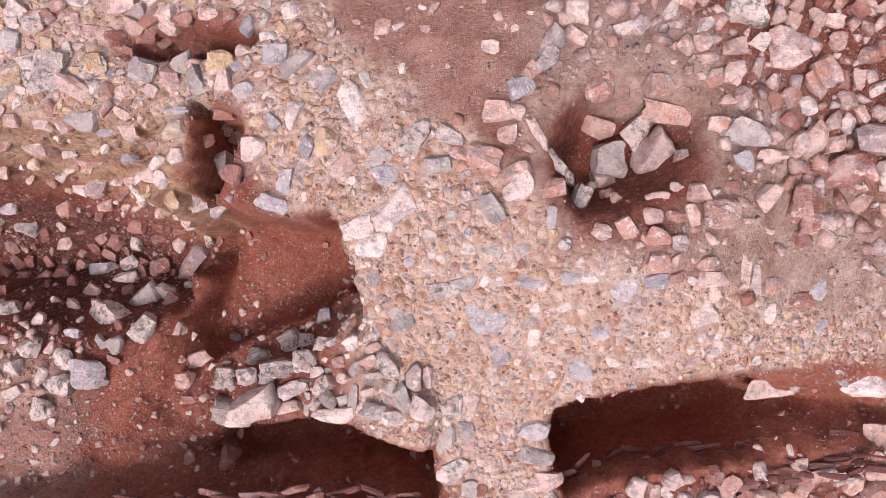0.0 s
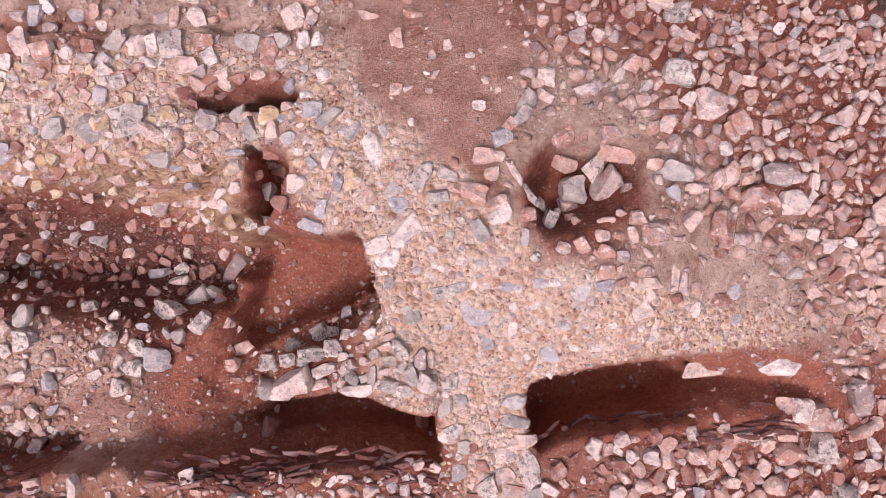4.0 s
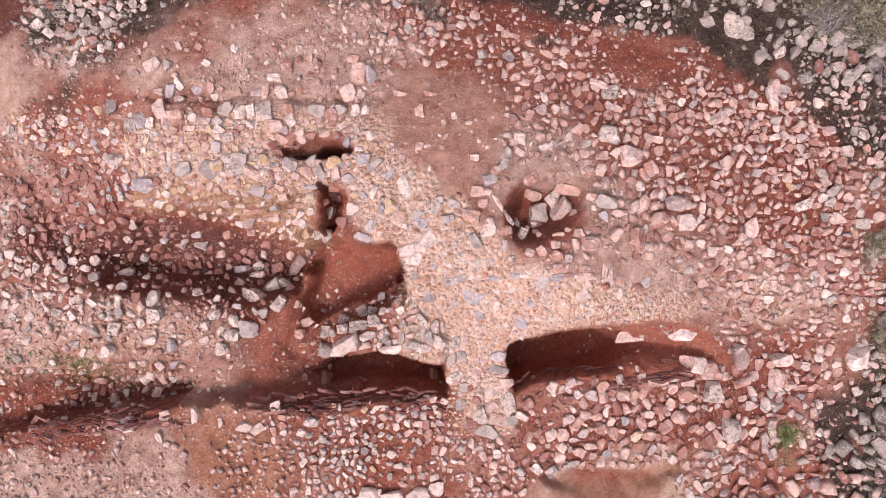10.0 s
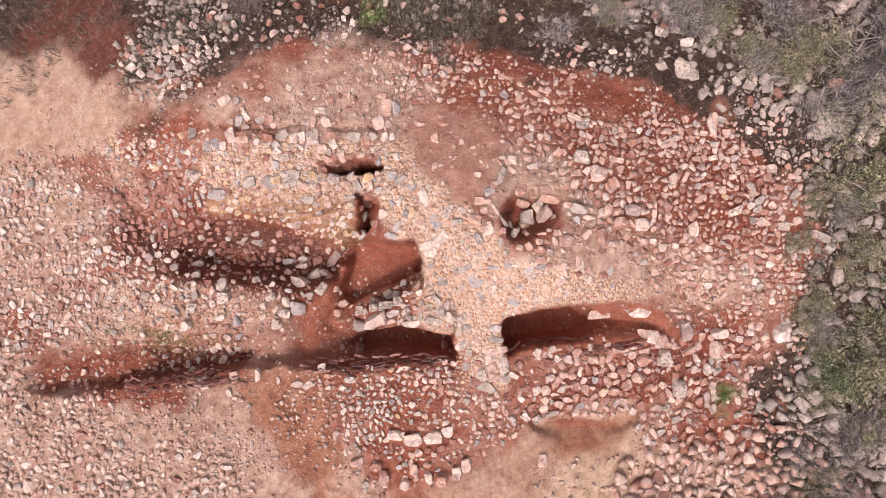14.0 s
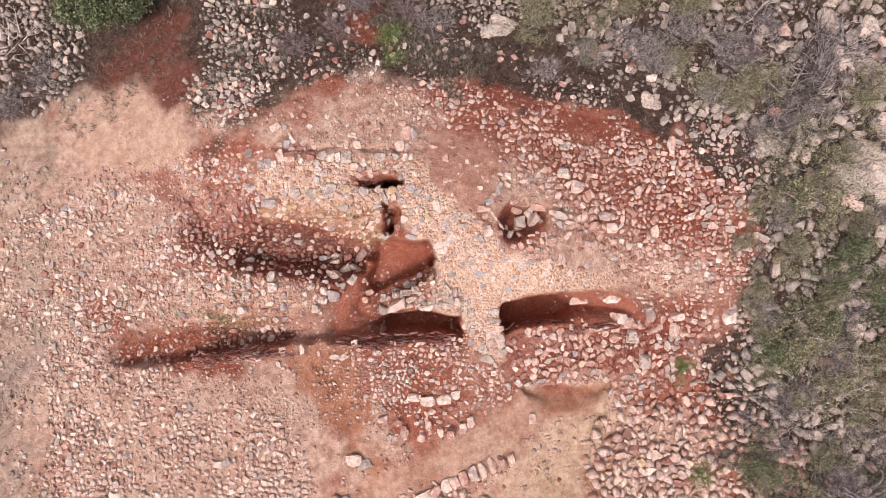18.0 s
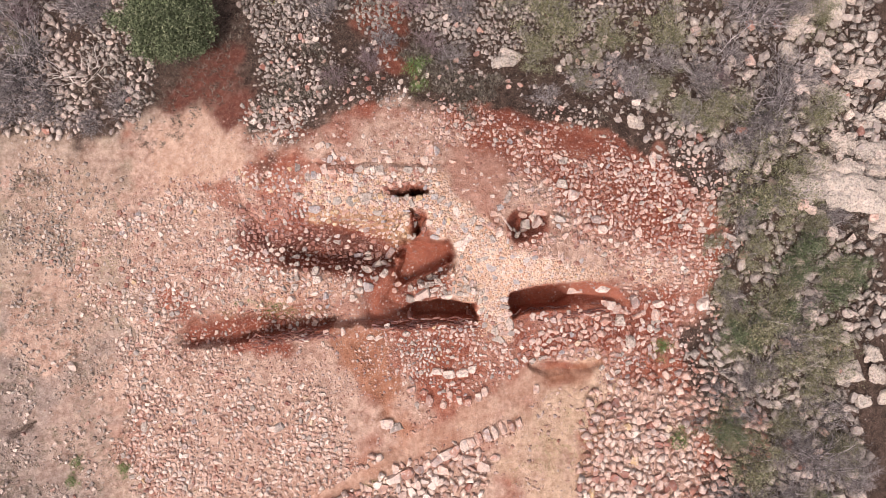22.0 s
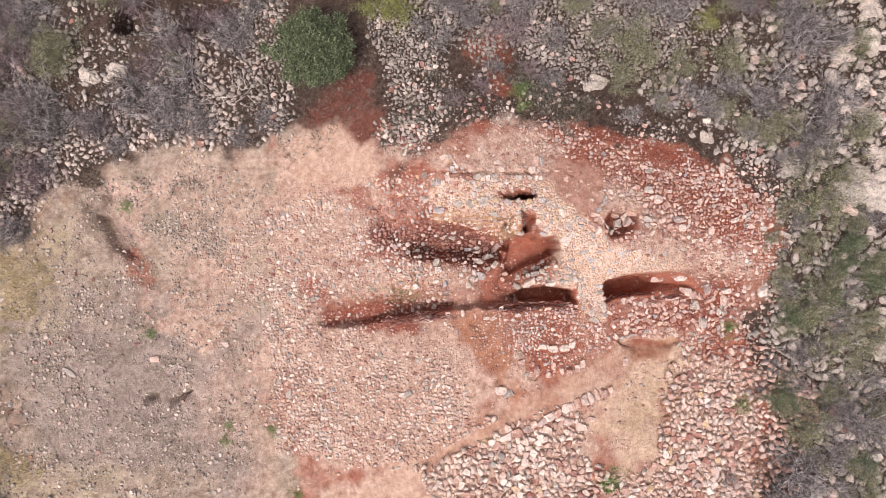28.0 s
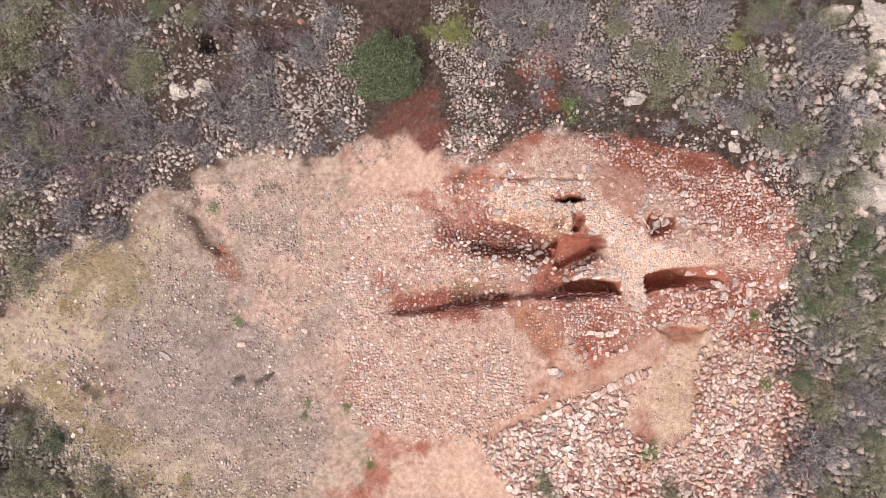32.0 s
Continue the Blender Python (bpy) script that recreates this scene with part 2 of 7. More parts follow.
PALE = [
    [(-6.46, 1.65), (-5.52, 1.51), (-5.15, 0.5), (-5.86, 0.29), (-6.3, 1.03)],
    [(-7.65, -0.56), (-6.39, -0.34), (-5.6, -0.95), (-5.88, -1.46), (-7.17, -1.45)],
    [(-9.59, 1.44), (-7.76, 1.29), (-6.67, 0.3), (-6.38, -1.16), (-7.59, -1.44), (-9.5, -0.97)],
    TAN,
    [(0.83, 0.12), (2.65, 0.22), (4.47, 0.23), (5.29, -0.23), (5.02, -0.77), (3.47, -0.5), (1.74, -0.19)],
    [(0.82, 1.39), (1.26, 1.73), (2.17, 1.66), (2.53, 1.12), (2.26, 0.31), (1.36, 0.04), (1.09, 0.22), (1.9, 0.67), (1.81, 1.21), (1, 1.3)],
    [(-4.77, 2.45), (-3.65, 3.11), (-1.96, 3.59), (-1.02, 3.36), (-0.74, 2.93), (-1.02, 2.23), (-2.9, 2.27), (-4.49, 2.22)],
    FOOTPATH,
    [(-9.4, 2.51), (-7.82, 1.92), (-6.04, 0.95), (-5.83, -0.04), (-7.81, -0.45), (-8.99, -1.04), (-7.99, -2.62), (-5.82, -2.7), (-3.84, -3.19), (-2.65, -4.17), (-2.25, -5.15), (-4.22, -6.55), (-7.97, -7.36), (-8.96, -5.39), (-9.48, -1.44)],
    [(-4.62, -7.11), (-1.87, -5.72), (0.49, -5.51), (1.09, -7.28), (3.24, -5.3), (4.02, -3.72), (5.79, -4.11), (6.02, -8.86), (-4.8, -9.08)],
    [(-7.59, 3.76), (-6.65, 3.57), (-5.71, 2.82), (-5.24, 2.12), (-6.65, 1.93), (-7.59, 1.97), (-9.47, 1.88), (-9.94, 3.28)],
    [(-10.39, -2.91), (-7.58, -2.72), (-5.23, -2.38), (-3.63, -2.24), (-2.88, -2.52), (-3.07, -4.04), (-7.57, -4.22), (-10.39, -4.23)],
    [(-8.98, -2.62), (-7.99, -2.62), (-7.78, -5.18), (-6.59, -6.56), (-7.97, -7.36), (-8.96, -5.39)],
    [(-3.85, -1.53), (-3.2, -1.46), (-3.07, -1.79), (-3.2, -2.11), (-3.72, -2.11)],
    [(-9.4, 2.31), (-8.62, 3.3), (-7.43, 3.6), (-6.25, 2.82), (-4.66, 2.53), (-6.63, 1.93), (-8.81, 1.92)],
    [(-13.7, -1.71), (-12.57, -1.09), (-11.14, -1.04), (-10.88, -3.38), (-12.56, -3.65), (-13.49, -2.84)],
    [(-7.96, -7.75), (-5.79, -7.15), (-4.81, -7.34), (-4.2, -8.96), (-7.96, -8.98)],
    [(-5.23, -2.52), (-3.82, -2.24), (-2.32, -2.33), (-1.94, -2.89), (-2.69, -3.27), (-4.01, -3.36), (-5.13, -3.18)],
    [(-3.25, -2.2), (-2.16, -2.88), (-1.66, -4.16), (-1.85, -5.15), (-3.82, -6.39), (-4.81, -7.14), (-6.19, -7.35), (-5.79, -7.15), (-3.83, -5.85), (-2.65, -4.96), (-3.05, -3.78), (-3.75, -2.59)],
    [(-5.92, -0.68), (-4.95, -0.77), (-4.75, -1.16), (-5.53, -1.36), (-6.31, -1.17)],
    [(0.84, 1.41), (1.39, 1.69), (2.12, 1.42), (2.22, 0.86), (1.85, 0.31), (0.84, 0.12)],
]
RED = [
    [(-8.0, -2.25), (-5.5, -1.98), (-3.9, -1.85), (-3.7, -2.05), (-5.6, -2.42), (-8.0, -2.75)],
    [(-0.66, 3.75), (-0.09, 3.95), (0.87, 3.76), (1.83, 3.52), (2.79, 3.33), (3.74, 2.91), (4.7, 2.43), (5.47, 1.48), (5.57, 0.33), (4.23, 0.33), (3.27, 1.95), (1.83, 2.61), (0.49, 3.18), (-0.47, 3.28)],
    [(-2.97, -1.43), (-0.05, -1.42), (-0.04, -1.91), (-2.96, -2.11), (-3.74, -1.82)],
    [(0.85, -1.32), (3.7, -0.98), (3.89, -1.41), (3.6, -1.65), (1.77, -1.8), (0.95, -2.08)],
    [(-4.62, 0.11), (-3.61, 0.31), (-2.09, 0.47), (-0.72, 0.32), (-0.69, -0.29), (-1.88, -0.9), (-2.08, -1.5), (-3.1, -1.61), (-3.1, -0.7), (-4.52, -0.4)],
    [(1.31, -3), (3.35, -2.82), (3.25, -3.18), (2.59, -3.47), (1.83, -3.38)],
    [(0.74, 0.49), (0.74, 0.67), (0.87, 0.9), (1.19, 0.94), (1.65, 0.85), (1.6, 0.58), (1.28, 0.35), (0.88, 0.2)],
    [(0.89, -1.98), (3.66, -1.54), (4.72, -1.3), (5.58, -1.77), (5.2, -2.35), (3.76, -2.74), (2.81, -2.69), (1.47, -2.79)],
    [(-4.9, 0.9), (-4.2, 0.9), (-3.43, 0.31), (-2.17, 0.17), (-2.31, -0.39), (-3.21, -0.67), (-4.5, -0.7), (-5.1, -0.3)],
]
# dark red soil below the tree; the last outline paints the bowl's shade
DARK_RED_AND_SHADE = [
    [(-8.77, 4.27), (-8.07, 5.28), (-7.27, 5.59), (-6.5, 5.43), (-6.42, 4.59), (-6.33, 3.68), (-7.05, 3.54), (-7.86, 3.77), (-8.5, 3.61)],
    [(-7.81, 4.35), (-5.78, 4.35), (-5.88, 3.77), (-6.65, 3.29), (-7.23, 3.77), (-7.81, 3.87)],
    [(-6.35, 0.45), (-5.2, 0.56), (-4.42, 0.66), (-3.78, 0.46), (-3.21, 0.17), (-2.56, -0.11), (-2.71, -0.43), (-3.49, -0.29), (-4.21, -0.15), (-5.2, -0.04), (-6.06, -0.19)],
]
RUSSET = [
    [(-3.3, 7.0), (-2.4, 6.9), (-1.9, 4.87), (-2.6, 4.62), (-3.0, 5.71)],
    [(-14.66, 0.02), (-14.19, -0.28), (-13.46, -1.31), (-13.97, -1.73), (-14.49, -0.9)],
    [(0.66, 2.72), (2.14, 2.68), (3.63, 2.36), (5.12, 1.72), (5.68, 0.51), (5.54, 0.14), (4.1, 0.32), (2.8, 0.5), (2.52, 1.52), (1.5, 2.17), (0.1, 2.82)],
    [(-2.91, -1.5), (-1.58, -1.97), (-0.07, -1.96), (-0.45, -2.53), (-1.77, -2.73), (-2.34, -3.77), (-2.91, -3.77), (-3.19, -2.92)],
    [(-7.84, 1.95), (-6.79, 1.62), (-5.88, 1), (-5.11, 0.54), (-5.3, 0.06), (-5.94, 0.06), (-6.28, 0.76), (-7.2, 1.41)],
]
DIG = [(-8.83, 2.54), (-8.54, 2.94), (-8.04, 3.74), (-7.05, 3.74), (-5.85, 2.95), (-4.45, 3.16), (-3.06, 3.96), (-1.67, 3.87), (-0.67, 4.28), (0.92, 4.09), (2.72, 3.36), (3.92, 2.91), (5.12, 2.52), (5.89, 1.82), (6.25, 0.23), (6.14, -1.37), (5.91, -2.56), (6, -3.76), (6.07, -5.36), (5.88, -7.35), (5.59, -12.5), (-9.76, -12.5), (-9.28, -7.43), (-8.99, -5.44), (-8.61, -2.64), (-9.02, -0.06)]
FIELD = [(-16.4, 1.96), (-14.5, 3.0), (-11, 3.5), (-9, 3.3), (-6.5, 3.2), (-5.5, -0.5), (-6, -12.5), (-14.5, -12.5), (-16.2, -10.2), (-18.06, -8.9), (-20.11, -7.1), (-22.17, -5.65), (-23.81, -4.43), (-23.82, -1.97), (-20.14, -1.14), (-18.4, 0.1)]
STRAW = [
    [(-22.48, -3.04), (-21.22, -4.49), (-19.39, -6.29), (-17, -8.05), (-15.16, -9.3), (-17.43, -9.4), (-20.12, -7.38), (-22.43, -5.11)],
    [(-18.4, -0.1), (-16.6, -0.5), (-17.66, -1.97), (-18.88, -3.01), (-21.18, -3.02), (-20.04, -1.15)],
]
SAND = [
    [(-8.01, -7.63), (-6.59, -7.06), (-4.81, -7.05), (-4.6, -7.7), (-4.0, -8.4), (-3.3, -9.4), (-7.99, -9.4), (-8.62, -8.35)],
    [(-7.81, -7.52), (-8, -8.52), (-9.84, -9.2), (-11.9, -9.4), (-10.68, -8.65)],
    [(-9.2, 2.6), (-8.3, 3.3), (-7.3, 3.62), (-6.4, 2.95), (-5.6, 2.5), (-6.6, 2.1), (-8.4, 2.0)],
]
TRACKS = [WAY, HOLLOW]
MAUVE = [(-17.66, -1.97), (-13.8, -1.54), (-10.78, -3.38), (-9.89, -5.37), (-10.68, -7.61), (-13.56, -7.65), (-15.38, -7.44), (-17.71, -6.06), (-18.41, -3.82)]
PINK_PATCH = [
    [(-13.57, -1.79), (-11.68, -1.59), (-11.37, -2.76), (-12.02, -3.34), (-13.09, -2.82)],
    [(-16.07, 2.23), (-13.87, 2.43), (-12.64, 1.63), (-13.86, 1.16), (-14.71, -0.07), (-15.52, 1.37)],
]
BURNT = [(-19.73, -4.88), (-18.38, -4.64), (-18.35, -5.54), (-19.2, -5.84), (-19.87, -5.49)]
NORTH_FACE = [(-4.5, 1.03), (-3.33, 1.1), (-2.41, 1.04), (-2.04, 0.85), (-1.91, 0.42), (-2.28, 0.3), (-3.02, 0.48), (-3.95, 0.73), (-4.5, 0.79)]
FLAT = [(-0.63, 2.76), (0.46, 2.31), (0.73, 1.76), (0.46, 1.03), (-0.08, 0.94), (-0.63, 1.3), (-0.81, 1.94)]
GRASSY = [(-7.34, -1.65), (-5.03, -1.5), (-3.95, -1.52), (-4.1, -1.72), (-5.27, -1.79), (-6.73, -1.95)]


def most(x, y, polygons, soft=0.25, rough=0.25, seed=31):
    edge = rough * (fbm(x, y, 0.7, 4, seed) + 0.9 * fbm(x, y, 2.6, 3, seed + 7))
    m = np.zeros_like(x)
    for pts in polygons:
        m = np.maximum(m, ease((inside(x, y, pts) + edge) / soft + 0.5))
    return m


def steps(a, b, size):
    return list(np.linspace(a, b, max(2, int(round(abs(b - a) / size)) + 1)))


XS = np.array([-400, -150, -70, -40] + steps(-28, -24, 0.5)[:-1] + steps(-24, -6.5, 0.12)[:-1] + steps(-6.5, 6.5, 0.034)[:-1]
              + steps(6.5, 13, 0.1) + [15, 18, 25, 40, 70, 150, 400])
YS = np.array([-400, -150, -70, -40, -25, -18] + steps(-15, -4.2, 0.11)[:-1] + steps(-4.2, 4.0, 0.034)[:-1]
              + steps(4.0, 14, 0.11) + [16, 19, 25, 40, 70, 150, 400])


def soil_masks(gx, gy, gz):
    dig = most(gx, gy, [DIG], 0.5, 1.3)
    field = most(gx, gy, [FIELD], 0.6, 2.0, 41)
    tan = 0.9 * most(gx, gy, [TAN], 0.9, 0.9, 44)
    strip = most(gx, gy, [DIG], 1.2, 2.6, 43)
    cuts = most(gx, gy, [HOLE, SLOT, FLOOR, SADDLE, TRENCH_EAST, TRENCH_MID], 0.08, 0.06)
    return {
        "dig": dig + (strip - dig) * ease((-3.8 - gx) / 1.5), "field": field, "tan": tan,
        "mortar": most(gx, gy, MORTAR, 0.3, 0.5, 32) * np.where(gz < 0.05, ease((gz + 0.35) / 0.4), 1) * (1 - cuts),
        "fresh": most(gx, gy, [TRENCH_EAST, TRENCH_MID, FLOOR, SLOT], 0.15, 0.15, 38),
        "dark_red_and_shade": most(gx, gy, DARK_RED_AND_SHADE, 0.4, 0.5, 37),
        "pale": np.maximum(most(gx, gy, PALE, 0.7, 1.0, 33), 0.55 * most(gx, gy, [[(-12.56, 2.38), (-9.1, 2.8), (-8.22, -9.22), (-11.07, -9.65), (-11.92, -3.53)]], 2.4, 2.6, 39)),
        "red": most(gx, gy, RED, 0.3, 0.55, 34), "russet": most(gx, gy, RUSSET, 0.4, 0.6, 36), "straw": most(gx, gy, STRAW, 1.6, 2.2, 35),
        "sand": np.maximum(most(gx, gy, SAND, 0.4, 1.1, 45), 0.4 * most(gx, gy, [FOOTPATH], 0.5, 0.6, 46)), "track": np.maximum(most(gx, gy, TRACKS, 0.4, 0.6, 47), 0.6 * most(gx, gy, [FOOTPATH], 0.6, 0.5, 46)),
        "mauve": most(gx, gy, [MAUVE], 1.2, 1.6, 48), "pink": most(gx, gy, PINK_PATCH, 0.7, 0.9, 49), "flat": most(gx, gy, [FLAT, SADDLE], 0.4, 0.4, 54), "ochre": most(gx, gy, [NORTH_FACE], 0.25, 0.3, 53), "burnt": most(gx, gy, [BURNT, SCAR], 0.4, 0.5, 50), "grassy": most(gx, gy, [GRASSY], 0.2, 0.25, 52),
    }


# ======== materials ========
def material(name, rough=0.9):
    m = bpy.data.materials.new(name)
    m.use_nodes = True
    m.node_tree.nodes["Principled BSDF"].inputs["Roughness"].default_value = rough
    m.node_tree.nodes["Principled BSDF"].inputs["Specular IOR Level"].default_value = 0.25
    return m


class Tree:
    """Short hand for wiring a material."""

    def __init__(self, m):
        self.m, self.t = m, m.node_tree
        self.out = self.t.nodes["Principled BSDF"]
        self.where = self.add("ShaderNodeTexCoord").outputs["Object"]

    def add(self, kind):
        return self.t.nodes.new(kind)

    def put(self, value, socket):
        if isinstance(value, bpy.types.NodeSocket):
            self.t.links.new(value, socket)
        else:
            socket.default_value = value

    def noise(self, scale, detail=4, rough=0.6, where=None):
        q = self.add("ShaderNodeTexNoise")
        q.inputs["Scale"].default_value, q.inputs["Detail"].default_value, q.inputs["Roughness"].default_value = scale, detail, rough
        self.put(where or self.where, q.inputs["Vector"])
        return q.outputs["Fac"]

    def cells(self, scale, feature="F1", out="Distance", where=None):
        q = self.add("ShaderNodeTexVoronoi")
        q.feature = feature
        q.inputs["Scale"].default_value = scale
        self.put(where or self.where, q.inputs["Vector"])
        return q.outputs[out]

    def span(self, v, a, b, lo=0.0, hi=1.0):
        q = self.add("ShaderNodeMapRange")
        for k, value in enumerate((v, a, b, lo, hi)):
            self.put(value, q.inputs[k])
        return q.outputs[0]

    def sum(self, op, a, b):
        q = self.add("ShaderNodeMath")
        q.operation = op
        self.put(a, q.inputs[0])
        self.put(b, q.inputs[1])
        return q.outputs[0]

    def mix(self, f, a, b):
        q = self.add("ShaderNodeMix")
        q.data_type = "RGBA"
        self.put(f, q.inputs[0])
        for value, k in ((a, 6), (b, 7)):
            self.put((*value, 1) if isinstance(value, tuple) else value, q.inputs[k])
        return q.outputs[2]

    def ramp(self, f, stops):
        q = self.add("ShaderNodeValToRGB")
        e = q.color_ramp.elements
        while len(e) < len(stops):
            e.new(0.5)
        for el, (p, c) in zip(e, stops):
            el.position, el.color = p, (*c, 1)
        self.put(f, q.inputs[0])
        return q.outputs[0]

    def attr(self, name):
        q = self.add("ShaderNodeAttribute")
        q.attribute_name = name
        return q.outputs["Fac"]

    def bump(self, h, strength, distance):
        q = self.add("ShaderNodeBump")
        q.inputs["Strength"].default_value, q.inputs["Distance"].default_value = strength, distance
        self.put(h, q.inputs["Height"])
        self.put(q.outputs[0], self.out.inputs["Normal"])

    def colour(self, c):
        self.put(c, self.out.inputs["Base Color"])


def ground_material():
    t = Tree(material("soil", 0.95))
    big, mid, fine, grit = t.noise(0.7, 5), t.noise(5, 8, 0.7), t.noise(34, 6, 0.75), t.noise(140, 3, 0.7)
    specks = t.cells(28)
    earth = t.mix(t.span(mid, 0.35, 0.65), (0.25, 0.064, 0.042), (0.46, 0.155, 0.098))
    red = t.mix(t.span(mid, 0.35, 0.68), (0.19, 0.043, 0.028), (0.40, 0.112, 0.066))
    pale = t.mix(t.span(mid, 0.35, 0.65), (0.38, 0.215, 0.16), (0.80, 0.61, 0.52))
    mortar = t.mix(t.span(mid, 0.36, 0.62), (0.71, 0.43, 0.29), (0.92, 0.71, 0.57))
    # near black: shade in the gaps between shrubs and stones, put into the colour
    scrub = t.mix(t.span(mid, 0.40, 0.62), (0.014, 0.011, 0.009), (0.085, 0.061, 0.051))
    field = t.mix(t.span(mid, 0.38, 0.62), (0.29, 0.22, 0.175), (0.60, 0.49, 0.41))
    field = t.mix(t.span(t.noise(0.9, 5), 0.52, 0.64, 0, 0.45), field, t.mix(t.span(fine, 0.35, 0.6), (0.24, 0.205, 0.13), (0.50, 0.43, 0.30)))
    field = t.mix(t.span(t.noise(0.6, 3), 0.3, 0.44, 0.8, 0), field, (0.30, 0.15, 0.10))
    field = t.mix(t.span(t.noise(1.7, 6, 0.7), 0.50, 0.62, 0, 0.5), field, (0.17, 0.13, 0.105))
    field = t.mix(t.span(t.noise(2.3, 6, 0.75), 0.53, 0.63, 0, 0.5), field, (0.68, 0.57, 0.50))
    straw = t.mix(t.span(fine, 0.35, 0.65), (0.40, 0.32, 0.19), (0.74, 0.63, 0.43))
    field = t.mix(t.sum("MULTIPLY", t.attr("mauve"), 0.9), field, t.mix(t.span(mid, 0.38, 0.62), (0.24, 0.19, 0.172), (0.48, 0.405, 0.375)))
    field = t.mix(t.attr("pink"), field, t.mix(t.span(mid, 0.36, 0.62), (0.50, 0.31, 0.25), (0.76, 0.59, 0.52)))
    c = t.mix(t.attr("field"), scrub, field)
    # burnt soil at the hollow; on the scar this paints the shade of its bank
    c = t.mix(t.sum("MULTIPLY", t.attr("burnt"), 0.6), c, t.mix(t.span(fine, 0.4, 0.6), (0.06, 0.04, 0.035), (0.20, 0.13, 0.11)))
    c = t.mix(t.sum("MULTIPLY", t.attr("straw"), t.span(mid, 0.38, 0.58, 0.1, 0.7)), c, straw)
    c = t.mix(t.attr("dig"), c, t.mix(t.span(big, 0.45, 0.66), earth, t.mix(0.45, earth, pale)))
    c = t.mix(t.sum("MULTIPLY", t.attr("pale"), t.span(big, 0.2, 0.5, 0.6, 1)), c, pale)
    c = t.mix(t.attr("tan"), c, t.mix(t.span(mid, 0.38, 0.62), (0.54, 0.37, 0.26), (0.80, 0.62, 0.48)))
    c = t.mix(t.sum("MULTIPLY", t.attr("russet"), t.span(big, 0.3, 0.6, 1.0, 0.7)), c, t.mix(0.25, red, earth))
    c = t.mix(t.attr("red"), c, red)
    c = t.mix(t.sum("MULTIPLY", t.attr("track"), t.span(big, 0.25, 0.5, 0.6, 0.95)), c, t.mix(t.span(mid, 0.36, 0.64), (0.33, 0.125, 0.072), (0.52, 0.26, 0.165)))
    c = t.mix(t.sum("MULTIPLY", t.attr("sand"), t.span(t.noise(1.6, 5, 0.7), 0.34, 0.5, 0.35, 1)), c, t.mix(t.span(mid, 0.36, 0.64), (0.52, 0.315, 0.23), (0.76, 0.575, 0.475)))
    c = t.mix(t.sum("MULTIPLY", t.attr("flat"), 0.9), c, t.mix(t.span(mid, 0.36, 0.64), (0.44, 0.215, 0.16), (0.63, 0.37, 0.30)))
    c = t.mix(t.attr("fresh"), c, t.mix(t.span(mid, 0.35, 0.68), (0.36, 0.102, 0.063), (0.54, 0.185, 0.118)))
    c = t.mix(t.sum("MULTIPLY", t.attr("grassy"), t.span(t.noise(4, 5, 0.7), 0.40, 0.56, 0.1, 0.8)), c, t.mix(t.span(fine, 0.4, 0.6), (0.19, 0.14, 0.075), (0.42, 0.30, 0.17)))
    # dark red soil, and the shade of the bowl's floor put into colour
    c = t.mix(t.attr("dark_red_and_shade"), c, t.mix(t.span(mid, 0.35, 0.68), (0.10, 0.029, 0.023), (0.20, 0.058, 0.040)))
    shard = t.add("ShaderNodeTexVoronoi")
    shard.inputs["Scale"].default_value = 13
    t.put(t.where, shard.inputs["Vector"])
    pieces = t.ramp(shard.outputs["Color"], [(0.0, (0.48, 0.22, 0.14)), (0.3, (0.72, 0.45, 0.32)), (0.6, (0.90, 0.74, 0.65)), (0.85, (0.60, 0.53, 0.53)), (1.0, (0.82, 0.58, 0.38))])
    mortar = t.mix(t.span(t.noise(3, 4), 0.36, 0.6, 0.15, 0.85), mortar, pieces)
    c = t.mix(t.attr("mortar"), c, mortar)
    c = t.mix(t.sum("MULTIPLY", t.attr("ochre"), 0.8), c, t.mix(t.span(mid, 0.36, 0.62), (0.36, 0.17, 0.085), (0.68, 0.44, 0.27)))
    c = t.mix(t.span(fine, 0.54, 0.66, 0, 0.8), c, t.mix(0.34, c, (0.70, 0.46, 0.36)))
    c = t.mix(t.span(fine, 0.34, 0.48, 0.8, 0), c, t.mix(0.6, c, (0.09, 0.030, 0.022)))
    c = t.mix(t.span(specks, 0.10, 0.16, 0.75, 0), c, t.mix(t.noise(9), (0.5, 0.36, 0.3), (0.72, 0.56, 0.48)))
    lumps = t.noise(13, 6, 0.8)
    c = t.mix(t.span(lumps, 0.40, 0.48, 0.4, 0), c, t.mix(0.45, c, (0.10, 0.034, 0.025)))
    c = t.mix(t.span(lumps, 0.53, 0.62, 0, 0.5), c, t.mix(0.3, c, (0.82, 0.62, 0.52)))
    c = t.mix(t.span(grit, 0.36, 0.47, 0.45, 0), c, t.mix(0.5, c, (0.08, 0.028, 0.02)))
    c = t.mix(t.span(grit, 0.56, 0.66, 0, 0.6), c, t.mix(0.4, c, (0.82, 0.62, 0.52)))
    t.colour(c)
    h = t.sum("ADD", t.sum("MULTIPLY", fine, 0.7), t.sum("MULTIPLY", grit, 0.3))
    h = t.sum("ADD", h, t.span(specks, 0.0, 0.2, 0.35, 0))
    h = t.sum("ADD", h, t.sum("MULTIPLY", t.attr("mortar"), t.span(shard.outputs["Distance"], 0.1, 0.6, 0.9, 0)))
    t.bump(h, 1.0, 0.06)
    return t.m


